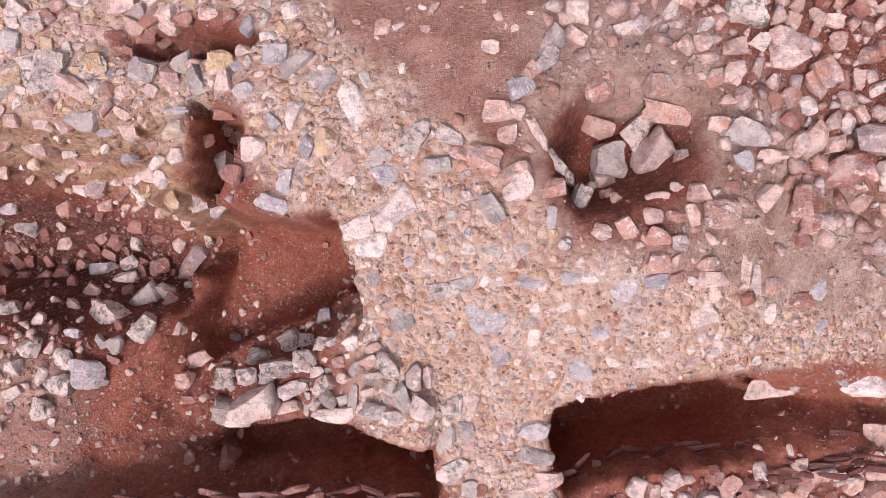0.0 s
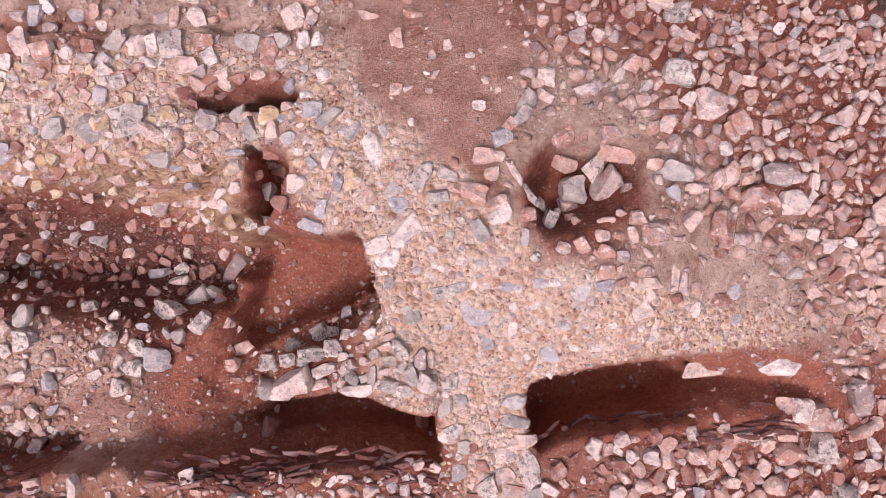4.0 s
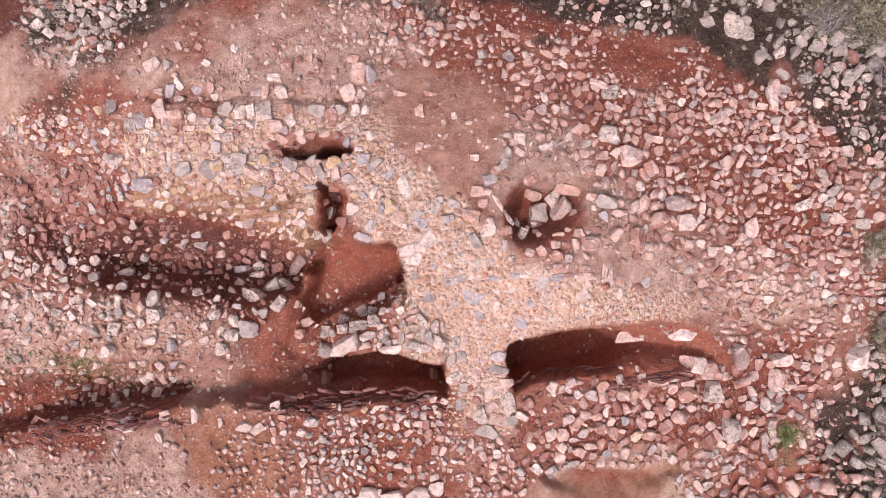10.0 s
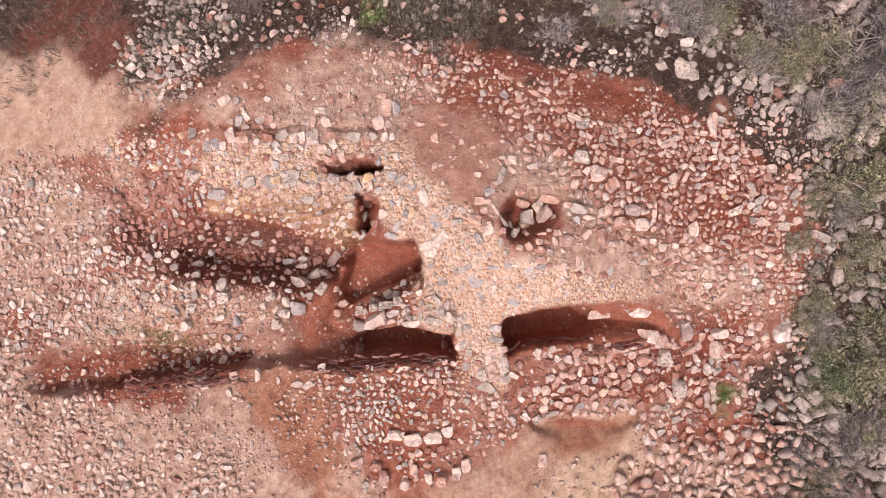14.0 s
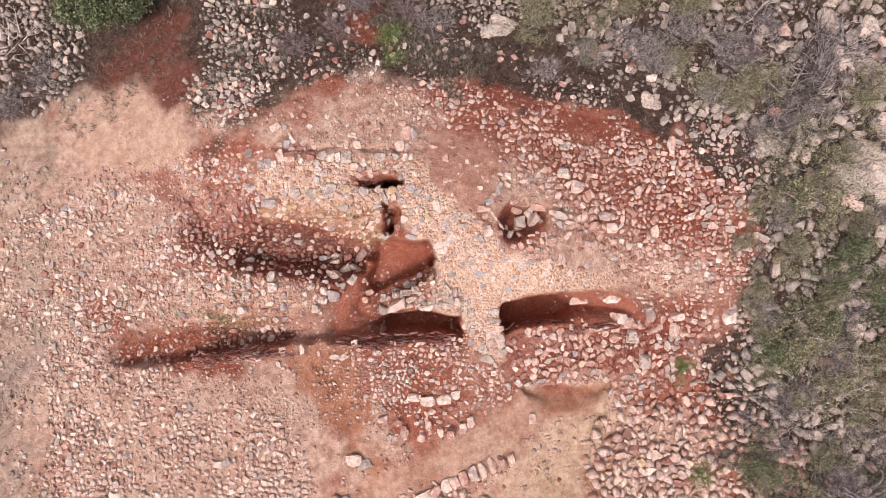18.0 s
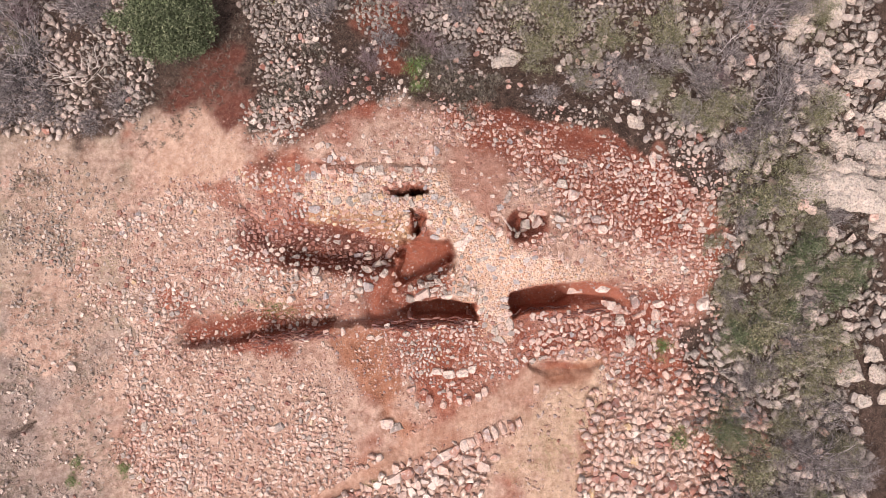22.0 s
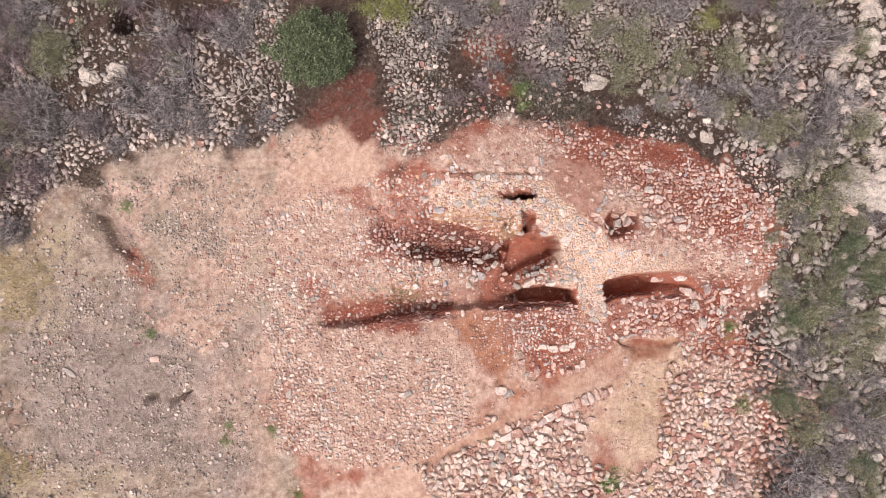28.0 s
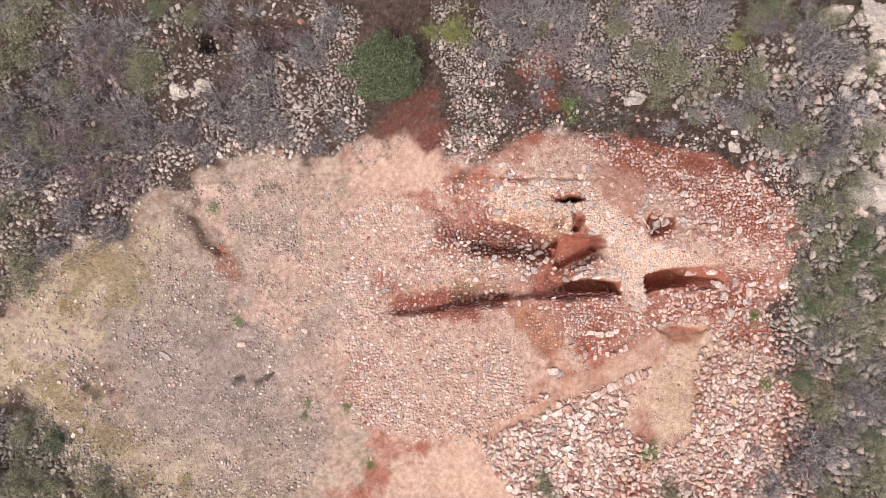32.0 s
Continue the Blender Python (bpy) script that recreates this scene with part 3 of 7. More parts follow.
def stone_material(name, stops, islands=False, lichen=0.0, dust=0.6, bloom=(0.78, 0.67, 0.61), grey=(0.30, 0.27, 0.29)):
    t = Tree(material(name, 0.88))
    where = t.add("ShaderNodeNewGeometry").outputs["Position"]
    pick = t.add("ShaderNodeNewGeometry").outputs["Random Per Island"] if islands else t.add("ShaderNodeObjectInfo").outputs["Random"]
    c = t.ramp(pick, stops)
    coarse, mid, fine = t.noise(5, 4, 0.6, where), t.noise(11, 5, 0.7, where), t.noise(60, 4, 0.75, where)
    c = t.mix(t.span(coarse, 0.50, 0.58, 0, 0.6), c, t.mix(0.6, c, bloom))
    c = t.mix(t.span(mid, 0.53, 0.57, 0, 0.75), c, t.mix(0.75, c, grey))
    c = t.mix(t.span(t.noise(14, 5, 0.75, where), 0.57, 0.61, 0, 0.75), c, bloom)
    c = t.mix(t.span(t.noise(8, 5, 0.7, where), 0.37, 0.46, dust, 0), c, (0.40, 0.17, 0.12))
    if lichen:
        c = t.mix(t.span(t.noise(16, 5, 0.7, where), 0.52, 0.58, 0, lichen), c, (0.07, 0.065, 0.06))
        c = t.mix(t.span(t.noise(24, 4, 0.7, where), 0.55, 0.60, 0, lichen), c, (0.60, 0.60, 0.55))
    c = t.mix(t.span(fine, 0.34, 0.44, 0.55, 0), c, t.mix(0.75, c, (0.11, 0.055, 0.048)))
    c = t.mix(t.span(t.noise(17, 5, 0.7, where), 0.39, 0.43, 0.7, 0), c, t.mix(0.6, c, (0.20, 0.12, 0.11)))
    c = t.mix(t.span(fine, 0.54, 0.66, 0, 0.5), c, t.mix(0.6, c, bloom))
    t.colour(c)
    h = t.sum("ADD", t.sum("MULTIPLY", mid, 0.8), t.sum("MULTIPLY", fine, 0.4))
    t.bump(h, 1.0, 0.035)
    return t.m


PINKS = [(0.0, (0.27, 0.105, 0.078)), (0.2, (0.45, 0.24, 0.19)), (0.5, (0.58, 0.385, 0.325)), (0.82, (0.68, 0.51, 0.45)), (0.94, (0.46, 0.37, 0.36)), (1.0, (0.30, 0.22, 0.21))]
GREYS = [(0.0, (0.10, 0.088, 0.083)), (0.25, (0.22, 0.195, 0.18)), (0.6, (0.36, 0.325, 0.295)), (0.9, (0.52, 0.47, 0.43)), (1.0, (0.40, 0.30, 0.255))]
TONES = {
    "p": stone_material("dusty_pink_stone", PINKS),
    "w": stone_material("pale_stone", [(0.0, (0.64, 0.50, 0.44)), (1.0, (0.78, 0.70, 0.655))], dust=0.25),
    "g": stone_material("grey_stone", [(0.0, (0.26, 0.23, 0.215)), (0.5, (0.39, 0.35, 0.325)), (1.0, (0.51, 0.455, 0.415))], dust=0.25, bloom=(0.62, 0.57, 0.53)),
    "b": stone_material("blue_grey_stone", [(0.0, (0.30, 0.29, 0.32)), (1.0, (0.46, 0.44, 0.46))], dust=0.25),
    "l": stone_material("lichen_stone", [(0.0, (0.40, 0.34, 0.31)), (0.5, (0.54, 0.46, 0.42)), (1.0, (0.68, 0.57, 0.52))], lichen=0.75, dust=0.25),
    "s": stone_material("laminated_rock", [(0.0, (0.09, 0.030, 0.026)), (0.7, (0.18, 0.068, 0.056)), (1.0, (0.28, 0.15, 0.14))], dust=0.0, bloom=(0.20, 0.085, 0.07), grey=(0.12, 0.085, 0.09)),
    "r": stone_material("rusty_stone", [(0.0, (0.24, 0.09, 0.07)), (1.0, (0.42, 0.215, 0.175))], bloom=(0.50, 0.32, 0.28)),
    "y": stone_material("ochre_stone", [(0.0, (0.55, 0.38, 0.22)), (1.0, (0.62, 0.46, 0.30))], dust=0.3),
}
DUSKY = stone_material("dusky_rubble", [(0.0, (0.20, 0.075, 0.062)), (0.55, (0.34, 0.17, 0.15)), (0.85, (0.50, 0.34, 0.32)), (1.0, (0.66, 0.53, 0.50))], islands=True, bloom=(0.56, 0.38, 0.34))
MASONRY = stone_material("broken_masonry", [(0.0, (0.48, 0.22, 0.14)), (0.3, (0.60, 0.35, 0.23)), (0.65, (0.72, 0.50, 0.37)), (0.95, (0.78, 0.62, 0.53)), (1.0, (0.42, 0.36, 0.38))], islands=True, dust=0.55)
CHALK = stone_material("chalky_rubble", [(0.0, (0.44, 0.26, 0.21)), (0.3, (0.56, 0.39, 0.335)), (0.65, (0.66, 0.51, 0.445)), (0.9, (0.78, 0.67, 0.61)), (1.0, (0.40, 0.34, 0.33))], islands=True, dust=0.5)
RUBBLE = stone_material("rubble", PINKS, islands=True)
SCREE = stone_material("scree", GREYS, islands=True, lichen=0.6, dust=0.15, bloom=(0.48, 0.44, 0.41))
FIELDSTONE = stone_material("field_rubble", [(0.0, (0.20, 0.17, 0.155)), (0.3, (0.38, 0.32, 0.29)), (0.7, (0.55, 0.47, 0.43)), (1.0, (0.70, 0.62, 0.57))], islands=True, lichen=0.3, dust=0.3)
SOIL = ground_material()

# ======== the ground ========
gx, gy = np.meshgrid(XS, YS)
gz = height(gx, gy)
me = bpy.data.meshes.new("ground")
me.vertices.add(gx.size)
me.vertices.foreach_set("co", np.stack([gx, gy, gz], -1).ravel())
w, hgt = len(XS), len(YS)
ids = np.arange(w * hgt).reshape(hgt, w)
quads = np.stack([ids[:-1, :-1], ids[:-1, 1:], ids[1:, 1:], ids[1:, :-1]], -1).reshape(-1, 4)
me.loops.add(quads.size)
me.loops.foreach_set("vertex_index", quads.ravel())
me.polygons.add(len(quads))
me.polygons.foreach_set("loop_start", np.arange(len(quads)) * 4)
me.polygons.foreach_set("use_smooth", np.ones(len(quads), bool))
me.update()
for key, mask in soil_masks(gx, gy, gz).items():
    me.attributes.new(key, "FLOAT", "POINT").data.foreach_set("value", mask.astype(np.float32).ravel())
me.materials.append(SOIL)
tagged(new("ground", me), "red and pale earth of an excavated hillside among scrub", "ground", kind="structure")


# ======== stones ========
def normalised(bm):
    co = np.array([v.co for v in bm.verts])
    lo, hi = co.min(0), co.max(0)
    for v in bm.verts:
        v.co = Vector([(v.co[k] - (lo[k] + hi[k]) / 2) / (hi[k] - lo[k]) for k in range(3)])
    bm.verts.index_update()
    bm.normal_update()
    return bm


def hull_shape(seed, corners, square):
    """A plain broken stone one metre long: a hull of random corners."""
    r = random.Random(seed)
    bm = bmesh.new()
    for _ in range(corners):
        v = Vector((r.gauss(0, 1), r.gauss(0, 1), r.gauss(0, 1))).normalized()
        bm.verts.new(Vector([math.copysign(abs(c) ** square, c) for c in v]) * r.uniform(0.72, 1.0))
    bmesh.ops.convex_hull(bm, input=bm.verts[:])
    bmesh.ops.delete(bm, geom=[v for v in bm.verts if not v.link_faces], context="VERTS")
    return normalised(bm)


def stone_shape(seed, cuts=3, round_off=0.5, chips=9):
    """A broken stone one metre long: a lump with flat breaks struck off it, an uneven skin and sharp arrises."""
    r = random.Random(seed)
    bm = bmesh.new()
    bmesh.ops.create_cube(bm, size=2)
    bmesh.ops.subdivide_edges(bm, edges=bm.edges[:], cuts=cuts, use_grid_fill=True)
    shift = Vector((seed * 3.7, seed * 1.3, 0))
    for v in bm.verts:
        p = v.co.normalized()
        v.co = (v.co * (1 - round_off) + p * 1.15 * round_off) * (1 + 0.42 * noise.noise(p * 1.2 + shift))
    for _ in range(chips):
        n = Vector((r.gauss(0, 1), r.gauss(0, 1), r.gauss(0, 0.8))).normalized()
        far = max(v.co.dot(n) for v in bm.verts) * r.uniform(0.55, 0.88)
        for v in bm.verts:
            over = v.co.dot(n) - far
            if over > 0:
                v.co -= n * over
    bm.normal_update()
    for v in bm.verts:
        v.co += v.normal * (0.07 * noise.noise(v.co * 2.6 + shift) + 0.045 * noise.noise(v.co * 6 + shift))
    bmesh.ops.triangulate(bm, faces=bm.faces[:])
    bm.normal_update()
    for f in bm.faces:
        f.smooth = True
    for e in bm.edges:
        e.smooth = e.calc_face_angle(0) < radians(30)
    return normalised(bm)


SHAPES = [stone_shape(k, 3 + (k % 4 == 0), (0.05, 0.22, 0.42)[k % 3], 9 + k % 6) for k in range(32)]
ARRAYS = []
for k in range(24):
    bm = hull_shape(400 + k, 11 + k % 3, (0.35, 0.5)[k % 2])
    ARRAYS.append((np.array([v.co for v in bm.verts]), np.array([[v.index for v in fc.verts] for fc in bm.faces])))
CRUMBS = []
for k in range(6):
    bm = bmesh.new()
    r = random.Random(90 + k)
    for _ in range(6):
        bm.verts.new(Vector((r.gauss(0, 1), r.gauss(0, 1), r.gauss(0, 1))).normalized() * 0.5)
    bmesh.ops.convex_hull(bm, input=bm.verts[:])
    bmesh.ops.delete(bm, geom=[v for v in bm.verts if not v.link_faces], context="VERTS")
    bm.verts.index_update()
    CRUMBS.append((np.array([v.co for v in bm.verts]), np.array([[v.index for v in fc.verts] for fc in bm.faces if len(fc.verts) == 3])))
STONE_MESH = {}
for k, bm in enumerate(SHAPES):
    for tone, mat in TONES.items():
        q = bpy.data.meshes.new("stone")
        bm.to_mesh(q)
        q.materials.append(mat)
        STONE_MESH[tone, k] = q


def put_stone(name, x, y, length, width, turn, tone, parent=None, thick=0.55, sink=0.35, tilt=9, base=None):
    """One stone lying on the ground, its long side turned by so many degrees from east."""
    k = int(rng.integers(len(SHAPES)))
    ob = new(name, STONE_MESH[tone, k])
    tall = thick * (0.5 * width + 0.5 * min(length, width * 1.5))
    z = float(height(x, y)) if base is None else base
    ob.rotation_euler = Euler((radians(rng.normal(0, tilt)), radians(rng.normal(0, tilt)), radians(turn)))
    ob.scale = (length, width, tall)
    ob.location = (x, y, z + tall * (0.5 - sink))
    if parent:
        ob.parent = parent
        ob.matrix_parent_inverse = parent.matrix_world.inverted()
    return ob


LABELS = {
    "p": "angular dusty pink stone half buried in red earth", "w": "pale broken limestone block on the excavated ground",
    "g": "grey angular stone lying in earth", "b": "blue-grey flat stone set in the ground", "l": "grey stone blotched with dark lichen",
    "s": "thin slab of dark red laminated rock", "r": "rust-red broken stone lying in soil", "y": "ochre stone beside the old masonry",
}


def lay(rows, group, parent=None, **how):
    for x, y, length, width, turn, tone in rows:
        ob = put_stone("stone", x, y, length, width, turn, tone, parent, **how)
        if parent is None:
            tagged(ob, LABELS[tone], "stone", group)


class Packing:
    """Keeps scattered stones from lying inside one another: what is taken, on a grid of two centimetres."""

    def __init__(self):
        self.taken = np.zeros((1400, 2000), bool)

    def span(self, x, y, r):
        i, j, d = (x + 26) / 0.02, (y + 14) / 0.02, r / 0.02
        return slice(max(0, int(j - d)), int(j + d) + 1), slice(max(0, int(i - d)), int(i + d) + 1)

    def free(self, x, y, r):
        return not self.taken[self.span(x, y, r)].any()

    def add(self, x, y, r):
        self.taken[self.span(x, y, r)] = True


PACK = Packing()


def scatter(pts, count, small, large, power=2.2, stretch=(0.5, 0.95), close=0.8, tries=8, skip=None, fade=0.35, even=0.6):
    """Places for stones in and round an outline, thinning out at its edge, large ones first: x, y, length, width, turn."""
    box = np.array(pts)
    lo, hi = box.min(0) - fade, box.max(0) + fade
    sizes = np.sort(small * (1 + rng.random(count) ** power * (large / small - 1)))[::-1]
    cand = rng.uniform(lo, hi, (count * tries * 2, 2))
    x, y = cand.T
    depth = inside(x, y, pts) + 1.3 * fade * fbm(x, y, 0.9, 3, 61) + 2.0 * fade * fbm(x, y, 2.4, 3, 64)
    chance = ease(depth / (2 * fade) + 0.5) * np.clip(even + 1.7 * fbm(x, y, 0.7, 3, 67), 0.1, 1)
    good = rng.random(len(cand)) < chance
    if skip is not None:
        good &= ~skip(x, y)
    cand = cand[good]
    out, k = [], 0
    for s in sizes:
        for _ in range(tries):
            if k >= len(cand):
                return out
            x, y = cand[k]
            k += 1
            if PACK.free(x, y, s * 0.4 * close):
                PACK.add(x, y, s * 0.36)
                out.append((x, y, s, s * rng.uniform(*stretch), rng.uniform(0, 360)))
                break
    return out


def heap(name, rows, mat, label, thick=0.55, sink=0.3, tilt=14, shapes=None):
    """Many small stones as one thing that nobody could count."""
    if not len(rows):
        return
    rows = np.asarray(rows, float)
    shapes = shapes or ARRAYS
    kind = rng.integers(len(shapes), size=len(rows))
    zs = height(rows[:, 0], rows[:, 1])
    a, b, g = np.radians(rng.normal(0, tilt, len(rows))), np.radians(rng.normal(0, tilt, len(rows))), np.radians(rows[:, 4])
    one, nil = np.ones_like(a), np.zeros_like(a)
    rx = np.array([[one, nil, nil], [nil, np.cos(a), -np.sin(a)], [nil, np.sin(a), np.cos(a)]]).transpose(2, 0, 1)
    ry = np.array([[np.cos(b), nil, np.sin(b)], [nil, one, nil], [-np.sin(b), nil, np.cos(b)]]).transpose(2, 0, 1)
    rz = np.array([[np.cos(g), -np.sin(g), nil], [np.sin(g), np.cos(g), nil], [nil, nil, one]]).transpose(2, 0, 1)
    turn = rz @ ry @ rx
    tall = thick * rows[:, 3]
    scale = np.stack([rows[:, 2], rows[:, 3], tall], 1)
    place = np.stack([rows[:, 0], rows[:, 1], zs + tall * (0.5 - sink)], 1)
    verts, faces, at = [], [], 0
    for k, (v, fc) in enumerate(shapes):
        m = np.flatnonzero(kind == k)
        q = np.einsum("nij,nvj->nvi", turn[m], v[None] * scale[m][:, None]) + place[m][:, None]
        verts.append(q.reshape(-1, 3))
        faces.append((fc[None] + at + np.arange(len(m))[:, None, None] * len(v)).reshape(-1, 3))
        at += len(m) * len(v)
    verts, faces = np.concatenate(verts), np.concatenate(faces)
    q = bpy.data.meshes.new(name)
    q.vertices.add(len(verts))
    q.vertices.foreach_set("co", verts.ravel())
    q.loops.add(faces.size)
    q.loops.foreach_set("vertex_index", faces.ravel())
    q.polygons.add(len(faces))
    q.polygons.foreach_set("loop_start", np.arange(len(faces)) * 3)
    q.update()
    q.materials.append(mat)
    tagged(new(name, q), label, "stones", kind="stuff")


# ======== walls of the old building: their stones ========
def ruin(name, label):
    return tagged(new(name), label, "wall", kind="structure")


def wall_stones(wall, rows, **how):
    for x, y, length, width, turn, tone in rows:
        put_stone("stone", x, y, length, width, turn, tone, wall, **how)
        PACK.add(x, y, 0.42 * min(length, width * 1.3))


spur_wall = ruin("wall_spur", "dry-laid spur wall of grey and pale lichen-blotched stones above a trench")
pier_wall = ruin("wall_pier", "short masonry pier of flat slabs between two trenches")
north_wall = ruin("wall_north", "ruined mortared wall top with rows of squared stones")
kiln_wall = ruin("wall_kiln", "curved kiln lining of upright slabs round a stone-filled pit")
platform = ruin("wall_platform", "broad mortar platform with embedded blue-grey and pale stones")
kerb_wall = ruin("wall_kerb", "row of flat pink kerb slabs beside the earth path")

SPUR_STONES = [
    (-1.44, -1.16, 0.41, 0.27, 15, "w"), (-1.14, -1.04, 0.26, 0.12, 25, "w"), (-1.16, -1.18, 0.21, 0.11, 5, "p"),
    (-0.8, -1.22, 0.38, 0.13, 3, "w"), (-0.48, -1.12, 0.24, 0.14, -5, "g"), (-0.9, -1, 0.22, 0.14, 20, "l"),
    (-0.65, -1.05, 0.19, 0.08, 80, "g"), (-0.86, -1.11, 0.17, 0.14, -30, "g"), (-0.28, -0.99, 0.2, 0.12, -60, "g"),
    (-0.2, -0.82, 0.23, 0.11, 82, "p"), (-0.11, -0.84, 0.17, 0.07, 85, "p"), (-0.38, -0.75, 0.22, 0.13, -50, "l"),
    (-0.51, -0.73, 0.14, 0.1, 30, "p"),
]
SPUR_STONES_BACK = [
    (-0.48, -0.89, 0.17, 0.1, 0, "g"), (-0.73, -0.93, 0.13, 0.1, 0, "p"), (-0.37, -0.93, 0.12, 0.11, 0, "g"),
    (-0.54, -0.99, 0.13, 0.09, 0, "p"), (-1.52, -0.87, 0.21, 0.17, 0, "l"), (-1.26, -0.72, 0.19, 0.17, 20, "l"),
    (-1.27, -0.89, 0.26, 0.15, 0, "l"), (-1.05, -0.83, 0.2, 0.18, 0, "l"), (-1.49, -0.94, 0.16, 0.14, 0, "l"),
    (-1.78, -1.03, 0.19, 0.19, 0, "l"), (-1.34, -0.96, 0.15, 0.13, 20, "g"), (-0.15, -1.05, 0.19, 0.15, -30, "w"),
    (-0.33, -1.13, 0.19, 0.1, 0, "w"),
]
SPUR_STONES_END = [
    (-1.77, -1.3, 0.26, 0.21, 0, "g"), (-1.55, -1.28, 0.21, 0.11, 0, "w"), (-0.93, -0.71, 0.13, 0.1, 0, "l"),
    (-0.98, -0.53, 0.14, 0.14, 0, "b"), (-0.66, -0.66, 0.15, 0.11, 30, "w"), (-0.85, -0.68, 0.09, 0.08, 0, "b"),
    (-0.78, -0.82, 0.1, 0.09, 0, "p"), (-0.64, -0.85, 0.11, 0.09, 40, "g"), (-1.12, -0.72, 0.14, 0.12, 0, "l"),
    (-0.96, -0.9, 0.11, 0.09, 0, "l"), (-0.47, -0.63, 0.11, 0.07, 20, "p"),
]
PIER_STONES = [
    (0.63, -1.25, 0.25, 0.17, 0, "b"), (0.65, -1.44, 0.27, 0.14, -12, "g"), (0.69, -1.65, 0.33, 0.14, 5, "p"),
    (0.19, -1.01, 0.14, 0.11, -50, "p"), (0.01, -1.29, 0.16, 0.19, -60, "g"), (0.15, -1.22, 0.12, 0.16, 20, "g"),
    (0.09, -1.53, 0.19, 0.14, 30, "l"), (0.33, -1.5, 0.17, 0.13, 0, "p"), (0.05, -1.04, 0.16, 0.19, 0, "l"),
    (0.02, -1.59, 0.16, 0.12, 0, "w"), (0.56, -1.77, 0.24, 0.16, 0, "w"), (0.17, -1.36, 0.11, 0.09, 0, "p"),
    (0.24, -1.7, 0.16, 0.12, 30, "p"),
]
PIER_STONES_SOUTH = [
    (0.79, -1.87, 0.23, 0.41, 15, "l"), (0.58, -1.96, 0.23, 0.16, 0, "p"), (0.41, -2.1, 0.21, 0.27, 20, "l"),
    (0.67, -2.13, 0.35, 0.16, -12, "p"), (0.52, -2.29, 0.41, 0.18, -20, "g"), (0.82, -2.13, 0.18, 0.16, 0, "g"),
    (0.29, -2.18, 0.17, 0.14, 0, "p"), (0.14, -1.92, 0.15, 0.17, 0, "g"), (0.35, -1.87, 0.14, 0.12, 0, "r"),
    (0.18, -1.68, 0.12, 0.15, 0, "g"), (0.08, -1.57, 0.14, 0.17, 0, "p"),
]
NORTH_STONES = [
    (-1.05, 1.65, 0.16, 0.13, 0, "w"), (-1.13, 1.32, 0.18, 0.16, 0, "b"), (-0.98, 1.25, 0.27, 0.11, 35, "g"),
    (-0.76, 1.12, 0.18, 0.1, 50, "b"), (-0.85, 1.12, 0.09, 0.09, 0, "b"), (-0.51, 1.11, 0.12, 0.07, -70, "g"),
    (-0.98, 0.9, 0.24, 0.11, 60, "w"), (-1.12, 0.85, 0.13, 0.08, -45, "b"), (-1.25, 0.67, 0.19, 0.16, 0, "w"),
    (-0.89, 0.68, 0.17, 0.1, 80, "b"), (-0.75, 0.71, 0.17, 0.2, 0, "y"), (-1.34, 1.08, 0.16, 0.14, 0, "b"),
]
NORTH_STONES_EDGE = [
    (-2.12, 1.26, 0.18, 0.18, 0, "g"), (-1.91, 1.19, 0.13, 0.22, 5, "p"), (-1.71, 1.18, 0.23, 0.14, -60, "g"),
    (-1.49, 1.13, 0.15, 0.22, 5, "p"), (-2.53, 1.33, 0.2, 0.19, 0, "l"), (-2.94, 1.34, 0.3, 0.25, 20, "l"),
    (-3.17, 1.3, 0.21, 0.21, 0, "y"), (-3.04, 1.68, 0.22, 0.17, 0, "l"), (-3.19, 1.55, 0.17, 0.12, 70, "b"),
    (-2.91, 1.8, 0.26, 0.09, 20, "p"), (-2.59, 0.93, 0.29, 0.15, -5, "g"), (-2.48, 0.75, 0.16, 0.13, 0, "b"),
]
NORTH_STONES_FACE = [
    (-2.82, 0.75, 0.28, 0.16, 20, "p"), (-1.83, 0.83, 0.2, 0.15, 0, "y"), (-1.84, 0.97, 0.22, 0.06, -5, "b"),
    (-1.82, 0.65, 0.11, 0.11, 0, "w"), (-3.17, 0.81, 0.27, 0.13, -30, "p"), (-2.6, 0.62, 0.22, 0.15, 0, "p"),
    (-2.97, 0.56, 0.25, 0.17, 30, "p"), (-1.95, 0.38, 0.19, 0.11, -60, "y"), (-1.91, 0.37, 0.23, 0.11, 10, "y"),
    (-1.69, 0.34, 0.15, 0.19, 0, "g"), (-1.61, 0.88, 0.2, 0.13, -30, "p"), (-1.13, 0.32, 0.23, 0.12, -20, "b"),
    (-1.05, 0.46, 0.17, 0.1, 80, "b"),
]
NORTH_ROW = [
    (-3.33, 2.03, 0.24, 0.17, 5, "p"), (-3.09, 2.06, 0.27, 0.18, 15, "g"), (-2.88, 2.04, 0.18, 0.22, 0, "w"),
    (-2.75, 2.05, 0.16, 0.24, 0, "w"), (-2.56, 2.04, 0.24, 0.28, 0, "l"), (-2.25, 2.07, 0.18, 0.18, 0, "p"),
    (-1.83, 2.04, 0.26, 0.22, 0, "g"), (-1.6, 1.96, 0.17, 0.24, 10, "p"), (-1.28, 2, 0.13, 0.21, 0, "w"),
    (-1.14, 2.01, 0.15, 0.17, 0, "w"), (-1.48, 2.03, 0.18, 0.15, 0, "g"), (-3.53, 1.96, 0.14, 0.16, 0, "w"),
    (-3.75, 1.97, 0.16, 0.18, 30, "p"), (-2.19, 1.92, 0.14, 0.19, 20, "w"),
]
